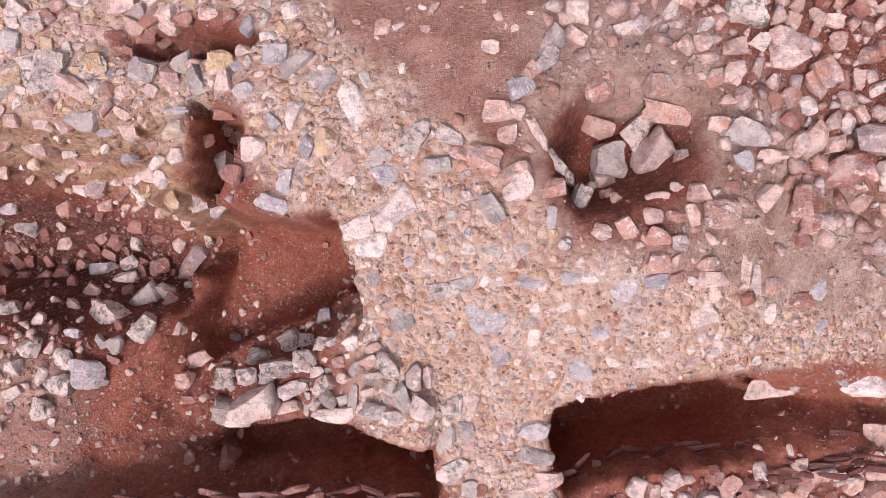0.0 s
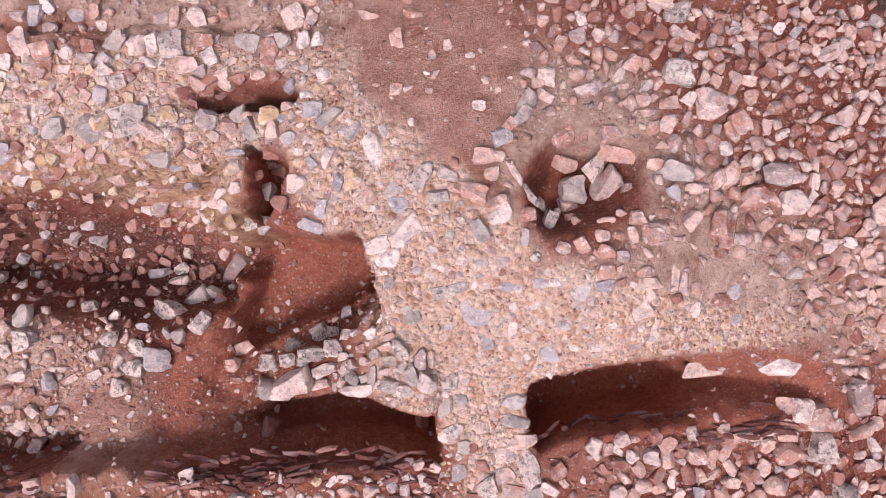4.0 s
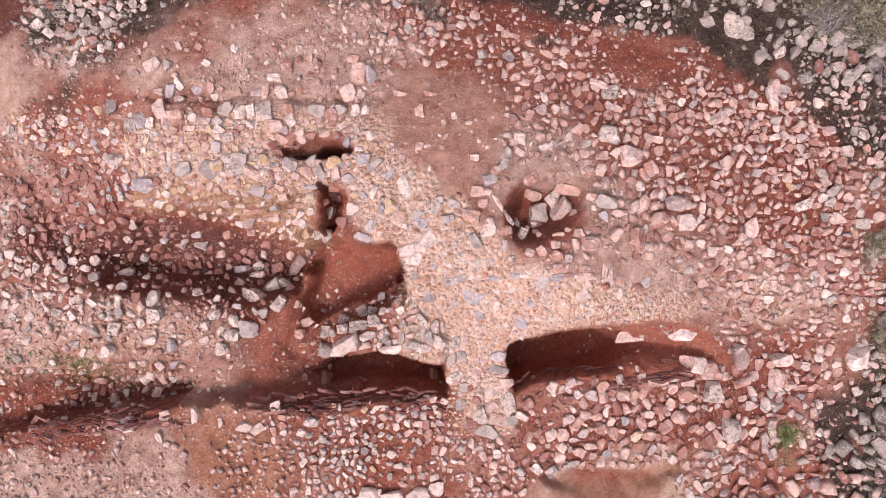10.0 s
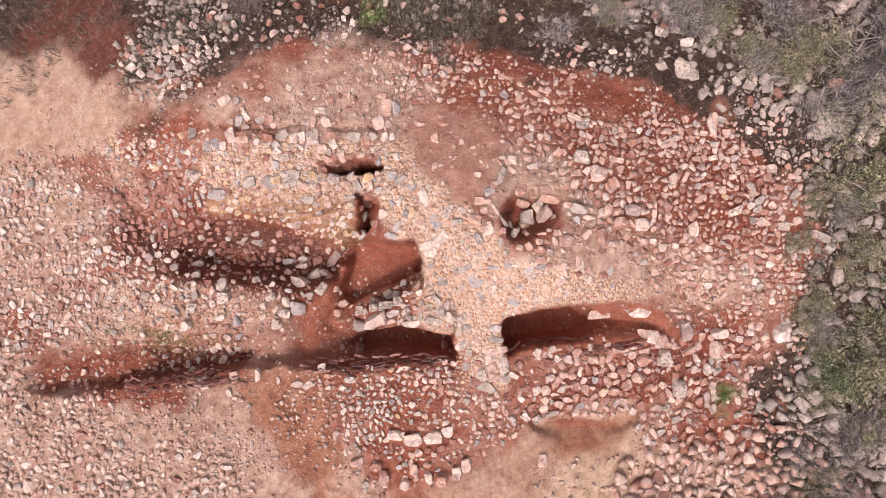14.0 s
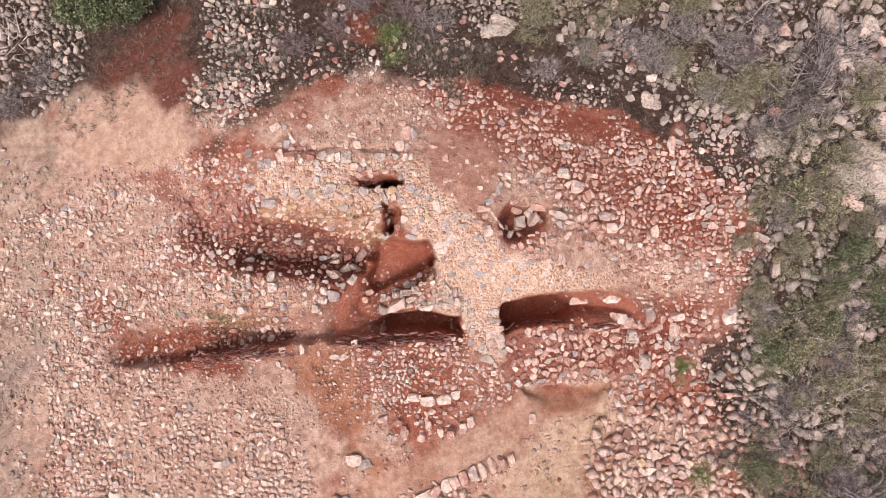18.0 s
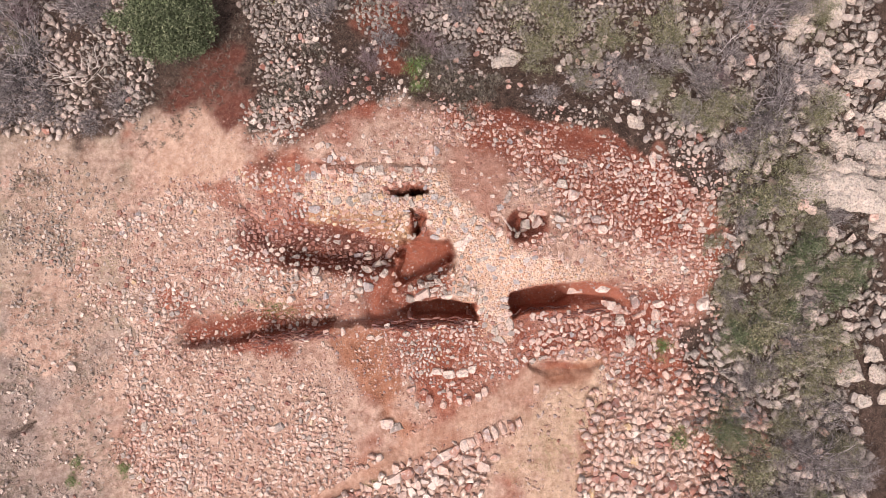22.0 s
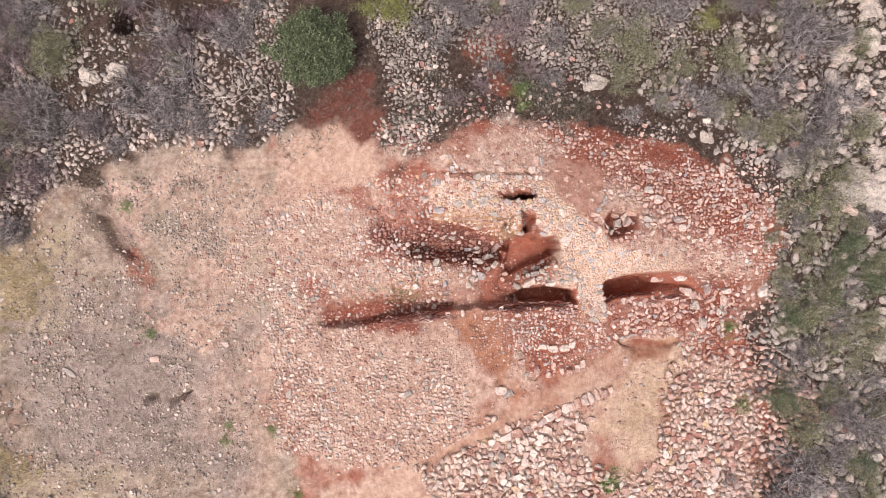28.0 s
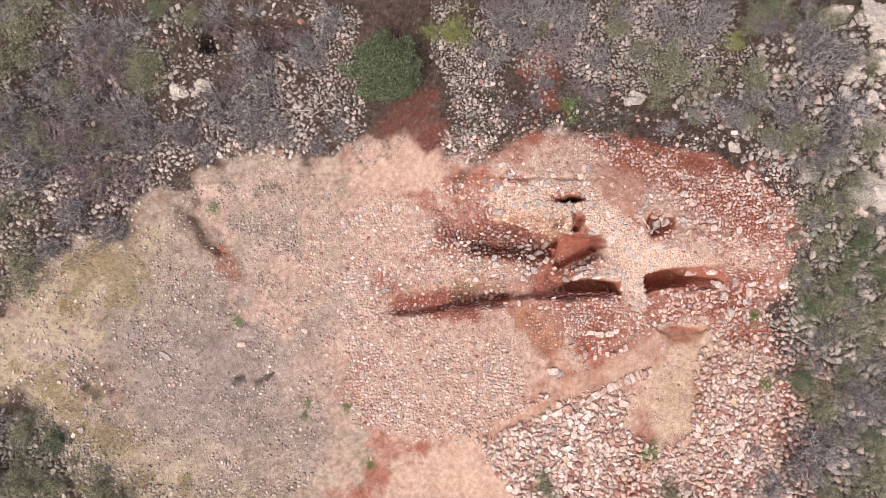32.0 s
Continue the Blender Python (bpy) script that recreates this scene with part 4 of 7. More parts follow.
NORTH_ROW_LOW = [
    (-3.78, 1.99, 0.3, 0.18, 0, "p"), (-3.35, 1.91, 0.18, 0.11, 0, "g"), (-3.17, 1.9, 0.18, 0.12, 0, "b"),
    (-2.76, 1.86, 0.22, 0.1, -25, "w"), (-3.91, 1.87, 0.13, 0.17, 0, "w"), (-4.26, 1.92, 0.18, 0.22, 0, "b"),
    (-4.13, 1.89, 0.12, 0.18, 0, "w"), (-3.99, 2.07, 0.18, 0.28, 10, "p"), (-2.39, 1.84, 0.2, 0.18, 0, "p"),
    (-3.16, 1.78, 0.14, 0.15, 40, "w"), (-2.98, 1.73, 0.24, 0.12, 10, "p"), (-3.17, 1.55, 0.12, 0.21, 0, "b"),
    (-2.87, 1.29, 0.3, 0.32, 0, "l"), (-2.16, 1.3, 0.21, 0.2, 0, "b"),
]
NORTH_ROW_WEST = [
    (-3.29, 1.24, 0.3, 0.24, -50, "g"), (-3.65, 1.25, 0.27, 0.22, 0, "g"), (-4.67, 1.39, 0.22, 0.24, -40, "l"),
    (-4.25, 1.02, 0.36, 0.24, 0, "b"), (-4.43, 1.87, 0.18, 0.24, 0, "l"), (-4.7, 2.12, 0.15, 0.24, 0, "g"),
    (-3.99, 1.38, 0.18, 0.14, 0, "p"), (-4.05, 1.08, 0.21, 0.14, 10, "r"), (-2.53, 1.35, 0.19, 0.21, 0, "y"),
    (-2.67, 1.18, 0.29, 0.15, -30, "p"), (-1.85, 1.32, 0.14, 0.21, 0, "g"), (-1.53, 1.3, 0.2, 0.17, 0, "y"),
]
TOP_STEP = [
    (-3.85, 2.33, 0.16, 0.24, -20, "b"), (-3.74, 2.43, 0.22, 0.13, -50, "w"), (-4, 2.32, 0.14, 0.12, 0, "p"),
    (-3.54, 2.37, 0.17, 0.16, -30, "b"), (-3.3, 2.37, 0.11, 0.16, 0, "p"), (-3.29, 2.29, 0.12, 0.16, 0, "w"),
    (-2.56, 2.33, 0.11, 0.22, 0, "p"), (-2.34, 2.33, 0.16, 0.22, 20, "w"), (-2.69, 2.33, 0.18, 0.13, 0, "p"),
    (-2.45, 2.54, 0.22, 0.12, -10, "w"), (-3.76, 2.23, 0.16, 0.12, 0, "p"), (-2.2, 2.31, 0.12, 0.09, 0, "p"),
    (-4.1, 2.69, 0.28, 0.17, 20, "w"), (-3.89, 2.69, 0.17, 0.16, 30, "g"),
]
TOP_BLOCKS = [
    (-1.28, 2.56, 0.27, 0.31, 0, "p"), (-1.09, 2.53, 0.16, 0.26, 0, "b"), (-1.39, 2.28, 0.22, 0.28, 20, "w"),
    (-1.23, 2.26, 0.12, 0.24, -30, "p"), (-2.29, 2.73, 0.18, 0.22, 0, "p"), (-1.85, 2.74, 0.13, 0.22, 10, "p"),
    (-1.36, 2.8, 0.22, 0.15, 0, "p"), (-0.7, 2.7, 0.22, 0.12, 10, "p"), (-0.68, 2.24, 0.2, 0.08, -8, "p"),
    (-0.27, 2.23, 0.21, 0.09, -20, "p"), (-0.25, 2.05, 0.16, 0.11, 10, "p"), (-0.41, 1.97, 0.13, 0.19, 0, "p"),
    (-0.13, 2.69, 0.18, 0.1, 20, "p"),
]
KILN_LINING = [
    (0.9, 1.58, 0.23, 0.17, -60, "w"), (0.87, 1.42, 0.18, 0.11, -40, "p"), (0.81, 1.53, 0.12, 0.1, 0, "p"),
    (0.71, 1.36, 0.23, 0.15, 50, "g"), (0.64, 1.22, 0.24, 0.16, 60, "l"), (0.56, 1.15, 0.14, 0.13, 60, "p"),
    (0.48, 1.05, 0.19, 0.15, 20, "b"), (0.34, 0.89, 0.21, 0.15, 0, "p"), (0.45, 0.89, 0.15, 0.11, -10, "p"),
    (0.6, 0.73, 0.28, 0.06, -62, "p"), (0.71, 0.56, 0.26, 0.07, -58, "l"), (0.87, 0.52, 0.2, 0.1, -50, "l"),
    (0.91, 0.31, 0.37, 0.14, 70, "l"), (0.67, 0.21, 0.16, 0.07, 88, "b"), (0.68, 0.08, 0.16, 0.07, 80, "y"),
]
KILN_LINING_SOUTH = [
    (0.76, 0.05, 0.1, 0.1, 0, "l"), (0.7, 0.39, 0.17, 0.14, 0, "p"), (0.47, 0.39, 0.24, 0.15, 30, "w"),
    (0.3, 0.26, 0.22, 0.13, -60, "g"), (0.26, 0.58, 0.26, 0.15, -25, "p"), (0.4, 0.73, 0.14, 0.13, 0, "p"),
    (0.44, 0.49, 0.22, 0.13, 20, "p"), (0.14, 0.35, 0.09, 0.07, 0, "w"), (0.03, 0.73, 0.19, 0.11, -25, "w"),
    (0.09, 0.63, 0.15, 0.09, -20, "p"), (-0.18, 0.73, 0.32, 0.14, 58, "l"), (-0.04, 0.55, 0.2, 0.13, 0, "g"),
    (0.14, 0.22, 0.07, 0.09, 0, "p"),
]
KILN_FILL = [
    (1.02, 1.08, 0.22, 0.2, 20, "p"), (1.41, 1.09, 0.26, 0.16, 8, "p"), (1.59, 0.95, 0.5, 0.15, -12, "p"),
    (1.09, 0.89, 0.26, 0.15, -12, "p"), (1.38, 0.85, 0.25, 0.19, 40, "l"), (1.46, 0.68, 0.35, 0.24, 40, "p"),
    (1.17, 0.65, 0.25, 0.26, 0, "g"), (1.12, 0.5, 0.18, 0.14, 0, "p"), (1.59, 0.64, 0.11, 0.09, 0, "p"),
    (1.14, 0.35, 0.09, 0.09, 0, "p"), (1.26, 1.02, 0.1, 0.07, 0, "r"), (1.22, 1.09, 0.08, 0.07, 0, "r"),
    (1.11, 0.39, 0.12, 0.08, 0, "r"),
]
PLATFORM_STONES = [
    (-0.57, 0.91, 0.39, 0.17, -62, "w"), (-0.65, 0.55, 0.17, 0.12, 30, "p"), (-0.43, 0.6, 0.19, 0.12, 40, "g"),
    (-0.36, 0.49, 0.2, 0.15, 20, "b"), (-0.32, 0.27, 0.35, 0.22, 35, "w"), (-0.55, 0.15, 0.22, 0.15, 20, "w"),
    (-0.47, 0.05, 0.22, 0.18, 0, "w"), (0.28, -0.43, 0.29, 0.23, 0, "b"), (0.37, -0.68, 0.15, 0.13, -60, "b"),
    (0.59, -0.56, 0.16, 0.1, 80, "w"), (1, -0.52, 0.15, 0.1, -60, "b"), (0.92, -0.79, 0.17, 0.16, 0, "b"),
    (0.55, -0.2, 0.19, 0.09, -10, "b"), (0.81, -0.17, 0.16, 0.09, 0, "b"),
]
PLATFORM_STONES_EAST = [
    (0.92, -0.16, 0.11, 0.08, 0, "w"), (1.15, -0.23, 0.21, 0.16, 60, "b"), (1.34, -0.19, 0.17, 0.11, 10, "b"),
    (1.67, -0.4, 0.2, 0.17, 20, "w"), (2.6, -0.51, 0.12, 0.1, 40, "b"), (2.56, -0.27, 0.15, 0.14, 0, "b"),
    (1.8, -0.65, 0.16, 0.09, 40, "w"), (2.18, -0.42, 0.12, 0.14, 0, "w"), (0.12, -0.2, 0.17, 0.11, 20, "g"),
    (0.01, -0.25, 0.25, 0.12, 10, "l"), (-0.27, -0.46, 0.18, 0.15, 0, "g"), (0.16, 0.02, 0.12, 0.09, 0, "w"),
    (-0.22, -0.06, 0.09, 0.07, 30, "b"), (0.05, -0.54, 0.09, 0.1, 0, "b"),
]
PLATFORM_STONES_SMALL = [
    (0.59, -0.36, 0.09, 0.09, 0, "w"), (-0.31, -0.4, 0.11, 0.08, 30, "g"), (-0.46, -0.16, 0.09, 0.13, 0, "g"),
    (0.05, 0.23, 0.09, 0.08, 0, "g"), (-0.09, 0.11, 0.09, 0.07, 0, "w"), (0.4, 0.11, 0.11, 0.08, 20, "p"),
    (0.32, 0, 0.13, 0.09, 0, "g"), (0.51, 0.02, 0.14, 0.11, 20, "p"), (0.77, -0.36, 0.11, 0.06, 30, "w"),
    (1.13, -0.73, 0.13, 0.08, 0, "w"), (1.43, -0.53, 0.1, 0.07, 0, "w"), (2.11, -0.74, 0.11, 0.07, 0, "w"),
    (1.65, -0.72, 0.13, 0.07, 10, "p"), (1.31, -0.72, 0.15, 0.1, 0, "w"),
]

for rows in (SPUR_STONES, SPUR_STONES_BACK, SPUR_STONES_END):
    wall_stones(spur_wall, rows, thick=0.75, sink=0.2, tilt=12)
for rows in (PIER_STONES, PIER_STONES_SOUTH):
    wall_stones(pier_wall, rows, thick=0.5, sink=0.5, tilt=6)
for rows in (NORTH_STONES, NORTH_STONES_EDGE, NORTH_STONES_FACE, NORTH_ROW, NORTH_ROW_LOW, NORTH_ROW_WEST):
    wall_stones(north_wall, rows, thick=0.6, sink=0.42, tilt=8)
for rows in (KILN_LINING, KILN_LINING_SOUTH):
    wall_stones(kiln_wall, rows, thick=0.8, sink=0.4, tilt=8)
for rows in (PLATFORM_STONES, PLATFORM_STONES_EAST, PLATFORM_STONES_SMALL):
    wall_stones(platform, rows, thick=0.3, sink=0.55, tilt=4)

KERB_ROW = [
    (1.03, -4.45, 0.18, 0.33, 10, "p"), (0.83, -4.51, 0.18, 0.36, 15, "p"), (0.62, -4.57, 0.19, 0.36, 15, "p"),
    (0.42, -4.65, 0.21, 0.36, 20, "w"), (0.21, -4.72, 0.21, 0.36, 15, "p"), (0, -4.82, 0.21, 0.33, 20, "p"),
    (-0.2, -4.91, 0.24, 0.3, 30, "p"), (-0.38, -5.01, 0.27, 0.33, 30, "w"), (-0.59, -5.12, 0.36, 0.24, 50, "p"),
    (-0.8, -5.23, 0.45, 0.27, 30, "w"), (-1.07, -5.38, 0.39, 0.27, 30, "p"), (-1.3, -5.47, 0.33, 0.21, 30, "p"),
]
KERB_ROW_WEST = [
    (-2.18, -5.88, 0.45, 0.3, 10, "w"), (-1.82, -5.73, 0.36, 0.27, 20, "p"), (-1.52, -5.63, 0.3, 0.24, 0, "p"),
    (-2.58, -6.05, 0.27, 0.21, 30, "w"), (-2.85, -6.15, 0.24, 0.18, 0, "p"), (-3.11, -6.28, 0.21, 0.15, 30, "p"),
    (-2.43, -6.18, 0.27, 0.24, 0, "p"), (-0.92, -5.61, 0.3, 0.27, 0, "p"), (-0.25, -5.38, 0.33, 0.27, 0, "p"),
    (0.43, -5.32, 0.27, 0.21, 0, "p"), (0.13, -5.55, 0.36, 0.27, 0, "w"),
]
for rows in (KERB_ROW, KERB_ROW_WEST):
    wall_stones(kerb_wall, rows, thick=0.6, sink=0.3, tilt=8)

# ======== single stones that stand out ========
for rows, group, how in (
    (KILN_FILL, "stones in the kiln pit", dict(thick=0.8, sink=0.12, tilt=14)),
    (TOP_STEP, "stones on the upper step", dict(thick=0.6, sink=0.35)),
    (TOP_BLOCKS, "blocks on the upper step", dict(thick=0.6, sink=0.35)),
    ([
    (2.36, 1.4, 0.32, 0.22, 0, "p"), (2.08, 1.66, 0.24, 0.19, 0, "l"), (1.73, 1.4, 0.14, 0.13, -60, "p"),
    (1.96, 1.37, 0.18, 0.14, 20, "p"), (1.94, 1.2, 0.2, 0.14, 60, "p"), (2.61, 1.22, 0.22, 0.2, -60, "p"),
    (2.47, 0.99, 0.13, 0.14, 0, "w"), (1.98, 0.77, 0.33, 0.19, -20, "g"), (1.95, 0.58, 0.16, 0.1, -60, "b"),
    (2.49, 0.74, 0.26, 0.18, 50, "p"), (2.18, 0.63, 0.24, 0.11, 0, "p"), (2.44, 0.3, 0.38, 0.17, 75, "p"),
    (2.1, 0.36, 0.19, 0.13, 60, "p"), (1.75, 0.23, 0.24, 0.19, 0, "p"),
], "large rubble blocks", dict(thick=0.7, sink=0.24)),
    ([
    (1.61, 0.37, 0.15, 0.13, 0, "p"), (2.56, 0.2, 0.14, 0.12, 0, "p"), (2.93, 0.77, 0.26, 0.23, 0, "p"),
    (2.78, 1.04, 0.14, 0.14, 0, "p"), (2.76, 1.47, 0.14, 0.13, 40, "p"), (3, 1.38, 0.17, 0.14, 0, "p"),
    (2.7, 0.55, 0.32, 0.21, 20, "p"), (2.63, 1.64, 0.14, 0.12, 0, "p"), (1.3, 0.22, 0.13, 0.11, 0, "p"),
    (1.44, 0.22, 0.1, 0.08, 0, "p"), (1.33, 0.08, 0.17, 0.12, -20, "p"), (1.48, 0.05, 0.13, 0.11, 0, "p"),
    (0.98, 0.12, 0.12, 0.11, -30, "p"), (1.13, 0.15, 0.15, 0.11, -60, "p"),
], "large rubble blocks", dict(thick=0.7, sink=0.24)),
    ([
    (-2.4, 1.56, 0.15, 0.13, 20, "r"), (-2.29, 1.66, 0.18, 0.14, -20, "p"), (-2.17, 1.7, 0.15, 0.13, 40, "r"),
    (-2.05, 1.72, 0.18, 0.13, 0, "p"), (-2.21, 1.6, 0.17, 0.12, 10, "r"), (-2.02, 1.64, 0.15, 0.11, -30, "p"),
    (-1.89, 1.69, 0.14, 0.12, 20, "r"), (-2.35, 1.48, 0.13, 0.11, 0, "r"), (-1.69, 1.7, 0.15, 0.1, 0, "p"),
    (-1.51, 1.67, 0.14, 0.1, 20, "p"), (-1.37, 1.57, 0.14, 0.11, 40, "b"), (-2.12, 1.59, 0.12, 0.1, 0, "r"),
    (-2.49, 1.6, 0.14, 0.12, 0, "p"), (-2.27, 1.77, 0.15, 0.12, 10, "p"),
], "broken stones round the hole", dict(thick=0.6, sink=0.5)),
    ([
    (-1.69, 0.94, 0.18, 0.14, 10, "p"), (-1.67, 0.65, 0.2, 0.15, 0, "g"), (-1.79, 0.38, 0.15, 0.2, 10, "l"),
    (-1.55, 0.97, 0.14, 0.11, 0, "r"), (-1.68, 0.78, 0.12, 0.09, 30, "r"), (-1.65, 0.8, 0.11, 0.09, 0, "r"),
], "stones fallen in the slot", dict(thick=0.7, sink=0.24)),
    ([
    (0.88, 3.13, 0.18, 0.09, -30, "p"), (1.09, 2.99, 0.16, 0.1, -42, "p"), (1.31, 2.84, 0.22, 0.1, -33, "p"),
    (1.53, 2.68, 0.2, 0.09, -38, "w"), (1.74, 2.51, 0.2, 0.11, -28, "p"), (0.69, 3.25, 0.14, 0.09, -20, "p"),
    (1.95, 2.34, 0.14, 0.1, -45, "p"),
], "row of slabs on the upper bank", dict(thick=0.5, sink=0.4)),
    ([
    (4.91, 0.78, 0.31, 0.15, 20, "l"), (4.62, 2.43, 0.17, 0.34, 10, "p"), (5.3, 1.25, 0.21, 0.14, -30, "l"),
    (5.46, 1, 0.25, 0.14, 40, "g"), (5.74, 1.58, 0.22, 0.18, 0, "p"), (6.04, 1.85, 0.22, 0.16, -20, "l"),
    (5.85, 1.27, 0.19, 0.14, 10, "p"), (6.2, 1.12, 0.22, 0.16, 30, "g"), (5.53, 0.59, 0.25, 0.15, -20, "p"),
    (5.96, 0.54, 0.22, 0.18, 0, "l"), (6.28, 0.65, 0.21, 0.16, 20, "p"), (5.16, 0.43, 0.18, 0.15, 0, "p"),
    (5.46, 1.88, 0.21, 0.14, 10, "p"), (5.67, 0.13, 0.22, 0.15, 0, "p"), (6.16, 0.13, 0.21, 0.15, 30, "l"),
], "stones along the eastern edge", dict(thick=0.7, sink=0.24)),
    ([
    (1.35, 0.35, 0.16, 0.06, 8, "p"), (1.48, 0.41, 0.11, 0.07, 0, "p"), (1.86, 0.41, 0.13, 0.09, 0, "p"),
    (1.34, -0.07, 0.16, 0.14, 0, "p"), (1.68, -0.08, 0.14, 0.09, 0, "p"), (1.72, -0.18, 0.22, 0.11, 0, "p"),
    (1.47, -0.16, 0.11, 0.09, 0, "p"), (1.97, -0.14, 0.23, 0.07, 85, "p"), (2.06, -0.17, 0.22, 0.09, 80, "p"),
    (2.19, -0.23, 0.11, 0.12, 0, "p"), (2.43, -0.33, 0.18, 0.12, 0, "p"), (1.74, -0.28, 0.09, 0.12, 0, "p"),
    (0.3, 1.33, 0.12, 0.1, 0, "w"), (-0.4, 1.48, 0.13, 0.11, 0, "p"),
], "rubble blocks on the bank", dict(thick=0.55, sink=0.35)),
    ([
    (2.07, 1.67, 0.32, 0.25, -10, "l"), (2.14, 2.28, 0.24, 0.2, 0, "l"), (4.58, 2.33, 0.15, 0.35, 15, "w"),
    (2, 2.39, 0.28, 0.11, -25, "p"), (2.34, 1.34, 0.25, 0.22, 0, "p"), (3.11, 0.52, 0.29, 0.23, 0, "w"),
    (3.75, 1.34, 0.18, 0.21, 20, "p"), (3.67, 1.97, 0.3, 0.15, 20, "p"), (4.11, 0.45, 0.2, 0.28, 20, "p"),
    (4.11, 0.72, 0.22, 0.16, 40, "p"), (2.55, 1.14, 0.17, 0.2, 20, "p"), (2.37, 0.71, 0.22, 0.15, 50, "p"),
    (1.74, 0.23, 0.22, 0.19, 0, "p"), (2.38, 0.33, 0.16, 0.28, -15, "p"),
], "large rubble blocks", dict(thick=0.68, sink=0.24)),
    ([
    (3.71, -1.84, 0.29, 0.35, 0, "l"), (3.47, -1.45, 0.32, 0.25, -15, "w"), (4.1, -1.32, 0.16, 0.35, 25, "p"),
    (4.82, -1.74, 0.17, 0.29, 20, "p"), (3.28, -1.85, 0.28, 0.22, 40, "p"), (3.3, -1.69, 0.22, 0.12, 0, "p"),
    (3.2, -2.19, 0.25, 0.22, -30, "p"), (2.79, -1.65, 0.3, 0.11, 10, "p"), (4.22, -1.74, 0.32, 0.14, 20, "p"),
    (4.78, -1.43, 0.32, 0.23, 20, "w"), (4.02, -2.4, 0.26, 0.38, 10, "l"), (4.62, -2.09, 0.23, 0.26, 0, "l"),
    (4.46, -1.49, 0.13, 0.17, 0, "p"), (4.65, -1.5, 0.13, 0.15, 0, "p"),
], "stones along the trench end", dict(thick=0.68, sink=0.24)),
    ([
    (2.51, -1.05, 0.43, 0.17, 5, "w"), (3.18, -1.01, 0.44, 0.27, -20, "w"), (3.28, -1.4, 0.22, 0.22, 0, "p"),
], "pale slabs in the trench side", dict(thick=0.35, sink=0.4, tilt=10)),
    ([
    (1.9, -1.79, 0.16, 0.18, 0, "p"), (1.72, -1.78, 0.14, 0.14, 0, "w"), (1.57, -1.83, 0.17, 0.12, 0, "r"),
    (2.07, -1.83, 0.14, 0.19, 0, "p"), (2.35, -1.82, 0.21, 0.15, 0, "p"), (2.03, -2.27, 0.2, 0.21, 20, "p"),
    (2.4, -2.19, 0.12, 0.14, 0, "b"), (1.59, -2.12, 0.18, 0.13, 20, "p"), (1.71, -2.19, 0.15, 0.21, -30, "p"),
    (1.54, -2.34, 0.19, 0.18, 0, "p"), (1.83, -2.07, 0.18, 0.13, 0, "p"), (2.21, -2.34, 0.16, 0.22, 0, "p"),
    (2.74, -2.4, 0.24, 0.16, 0, "p"), (3, -2.3, 0.22, 0.18, 40, "p"),
], "stones on the south bank", dict(thick=0.7, sink=0.24)),
    ([
    (-2.42, -0.13, 0.48, 0.19, 52, "p"), (-2.95, -0.56, 0.42, 0.23, -8, "l"), (-2.74, -0.42, 0.32, 0.22, 25, "g"),
    (-2.55, -0.39, 0.22, 0.22, 0, "g"), (-3.03, -0.25, 0.28, 0.12, 5, "w"), (-2.49, -0.64, 0.29, 0.2, 40, "l"),
    (-3.11, -0.69, 0.15, 0.1, -10, "b"), (-3.39, -0.79, 0.2, 0.12, 80, "p"), (-3.29, -0.17, 0.28, 0.13, 5, "b"),
    (-2.72, -0.14, 0.21, 0.17, 20, "p"), (-2.25, -0.65, 0.15, 0.14, 0, "p"), (-3.3, -1.3, 0.22, 0.19, 0, "l"),
    (-3.13, -0.89, 0.17, 0.21, 0, "l"), (-3.14, -1.09, 0.29, 0.17, 0, "l"),
], "fallen stones in the pit", dict(thick=0.55, sink=0.2, tilt=16)),
    ([
    (-2.9, -1, 0.29, 0.26, 0, "b"), (-2.14, -0.94, 0.19, 0.14, 20, "p"), (-2.22, -1.1, 0.16, 0.15, 0, "p"),
    (-2.13, -1.24, 0.15, 0.08, 0, "p"), (-1.96, -0.81, 0.11, 0.09, 0, "b"), (-1.8, -1.76, 0.17, 0.3, 5, "r"),
    (-0.23, -1.74, 0.14, 0.32, 4, "r"), (-1.83, -1.64, 0.1, 0.12, 0, "p"), (-2.11, -1.71, 0.09, 0.14, 0, "p"),
    (-1.4, 0.5, 0.16, 0.17, 0, "r"), (-3.36, 0.38, 0.15, 0.18, 0, "p"), (-2.99, 0.41, 0.13, 0.12, 0, "p"),
    (-3.79, 0.38, 0.18, 0.13, 0, "b"), (-3.84, 0.22, 0.22, 0.13, -15, "g"),
], "fallen stones in the pit", dict(thick=0.65, sink=0.2, tilt=12)),
    ([
    (-4.33, -0.58, 0.2, 0.3, -15, "g"), (-4.96, -0.21, 0.25, 0.14, 20, "g"), (-4.84, -0.64, 0.09, 0.17, 0, "w"),
    (-4.04, 0.28, 0.25, 0.1, 35, "g"), (-3.42, -0.8, 0.19, 0.17, 0, "l"), (-4.25, -0.8, 0.26, 0.23, 0, "l"),
    (-4.87, -1.01, 0.23, 0.19, 0, "l"), (-4.33, -1.18, 0.23, 0.12, 10, "w"), (-4.04, -1.25, 0.16, 0.23, 0, "b"),
    (-3.28, -1.3, 0.19, 0.15, 0, "w"), (-4.96, -1.33, 0.23, 0.19, 0, "w"), (-4.23, -1.35, 0.15, 0.12, 0, "p"),
    (-3.75, -0.5, 0.2, 0.16, 0, "l"), (-3.54, -0.96, 0.15, 0.17, 0, "l"),
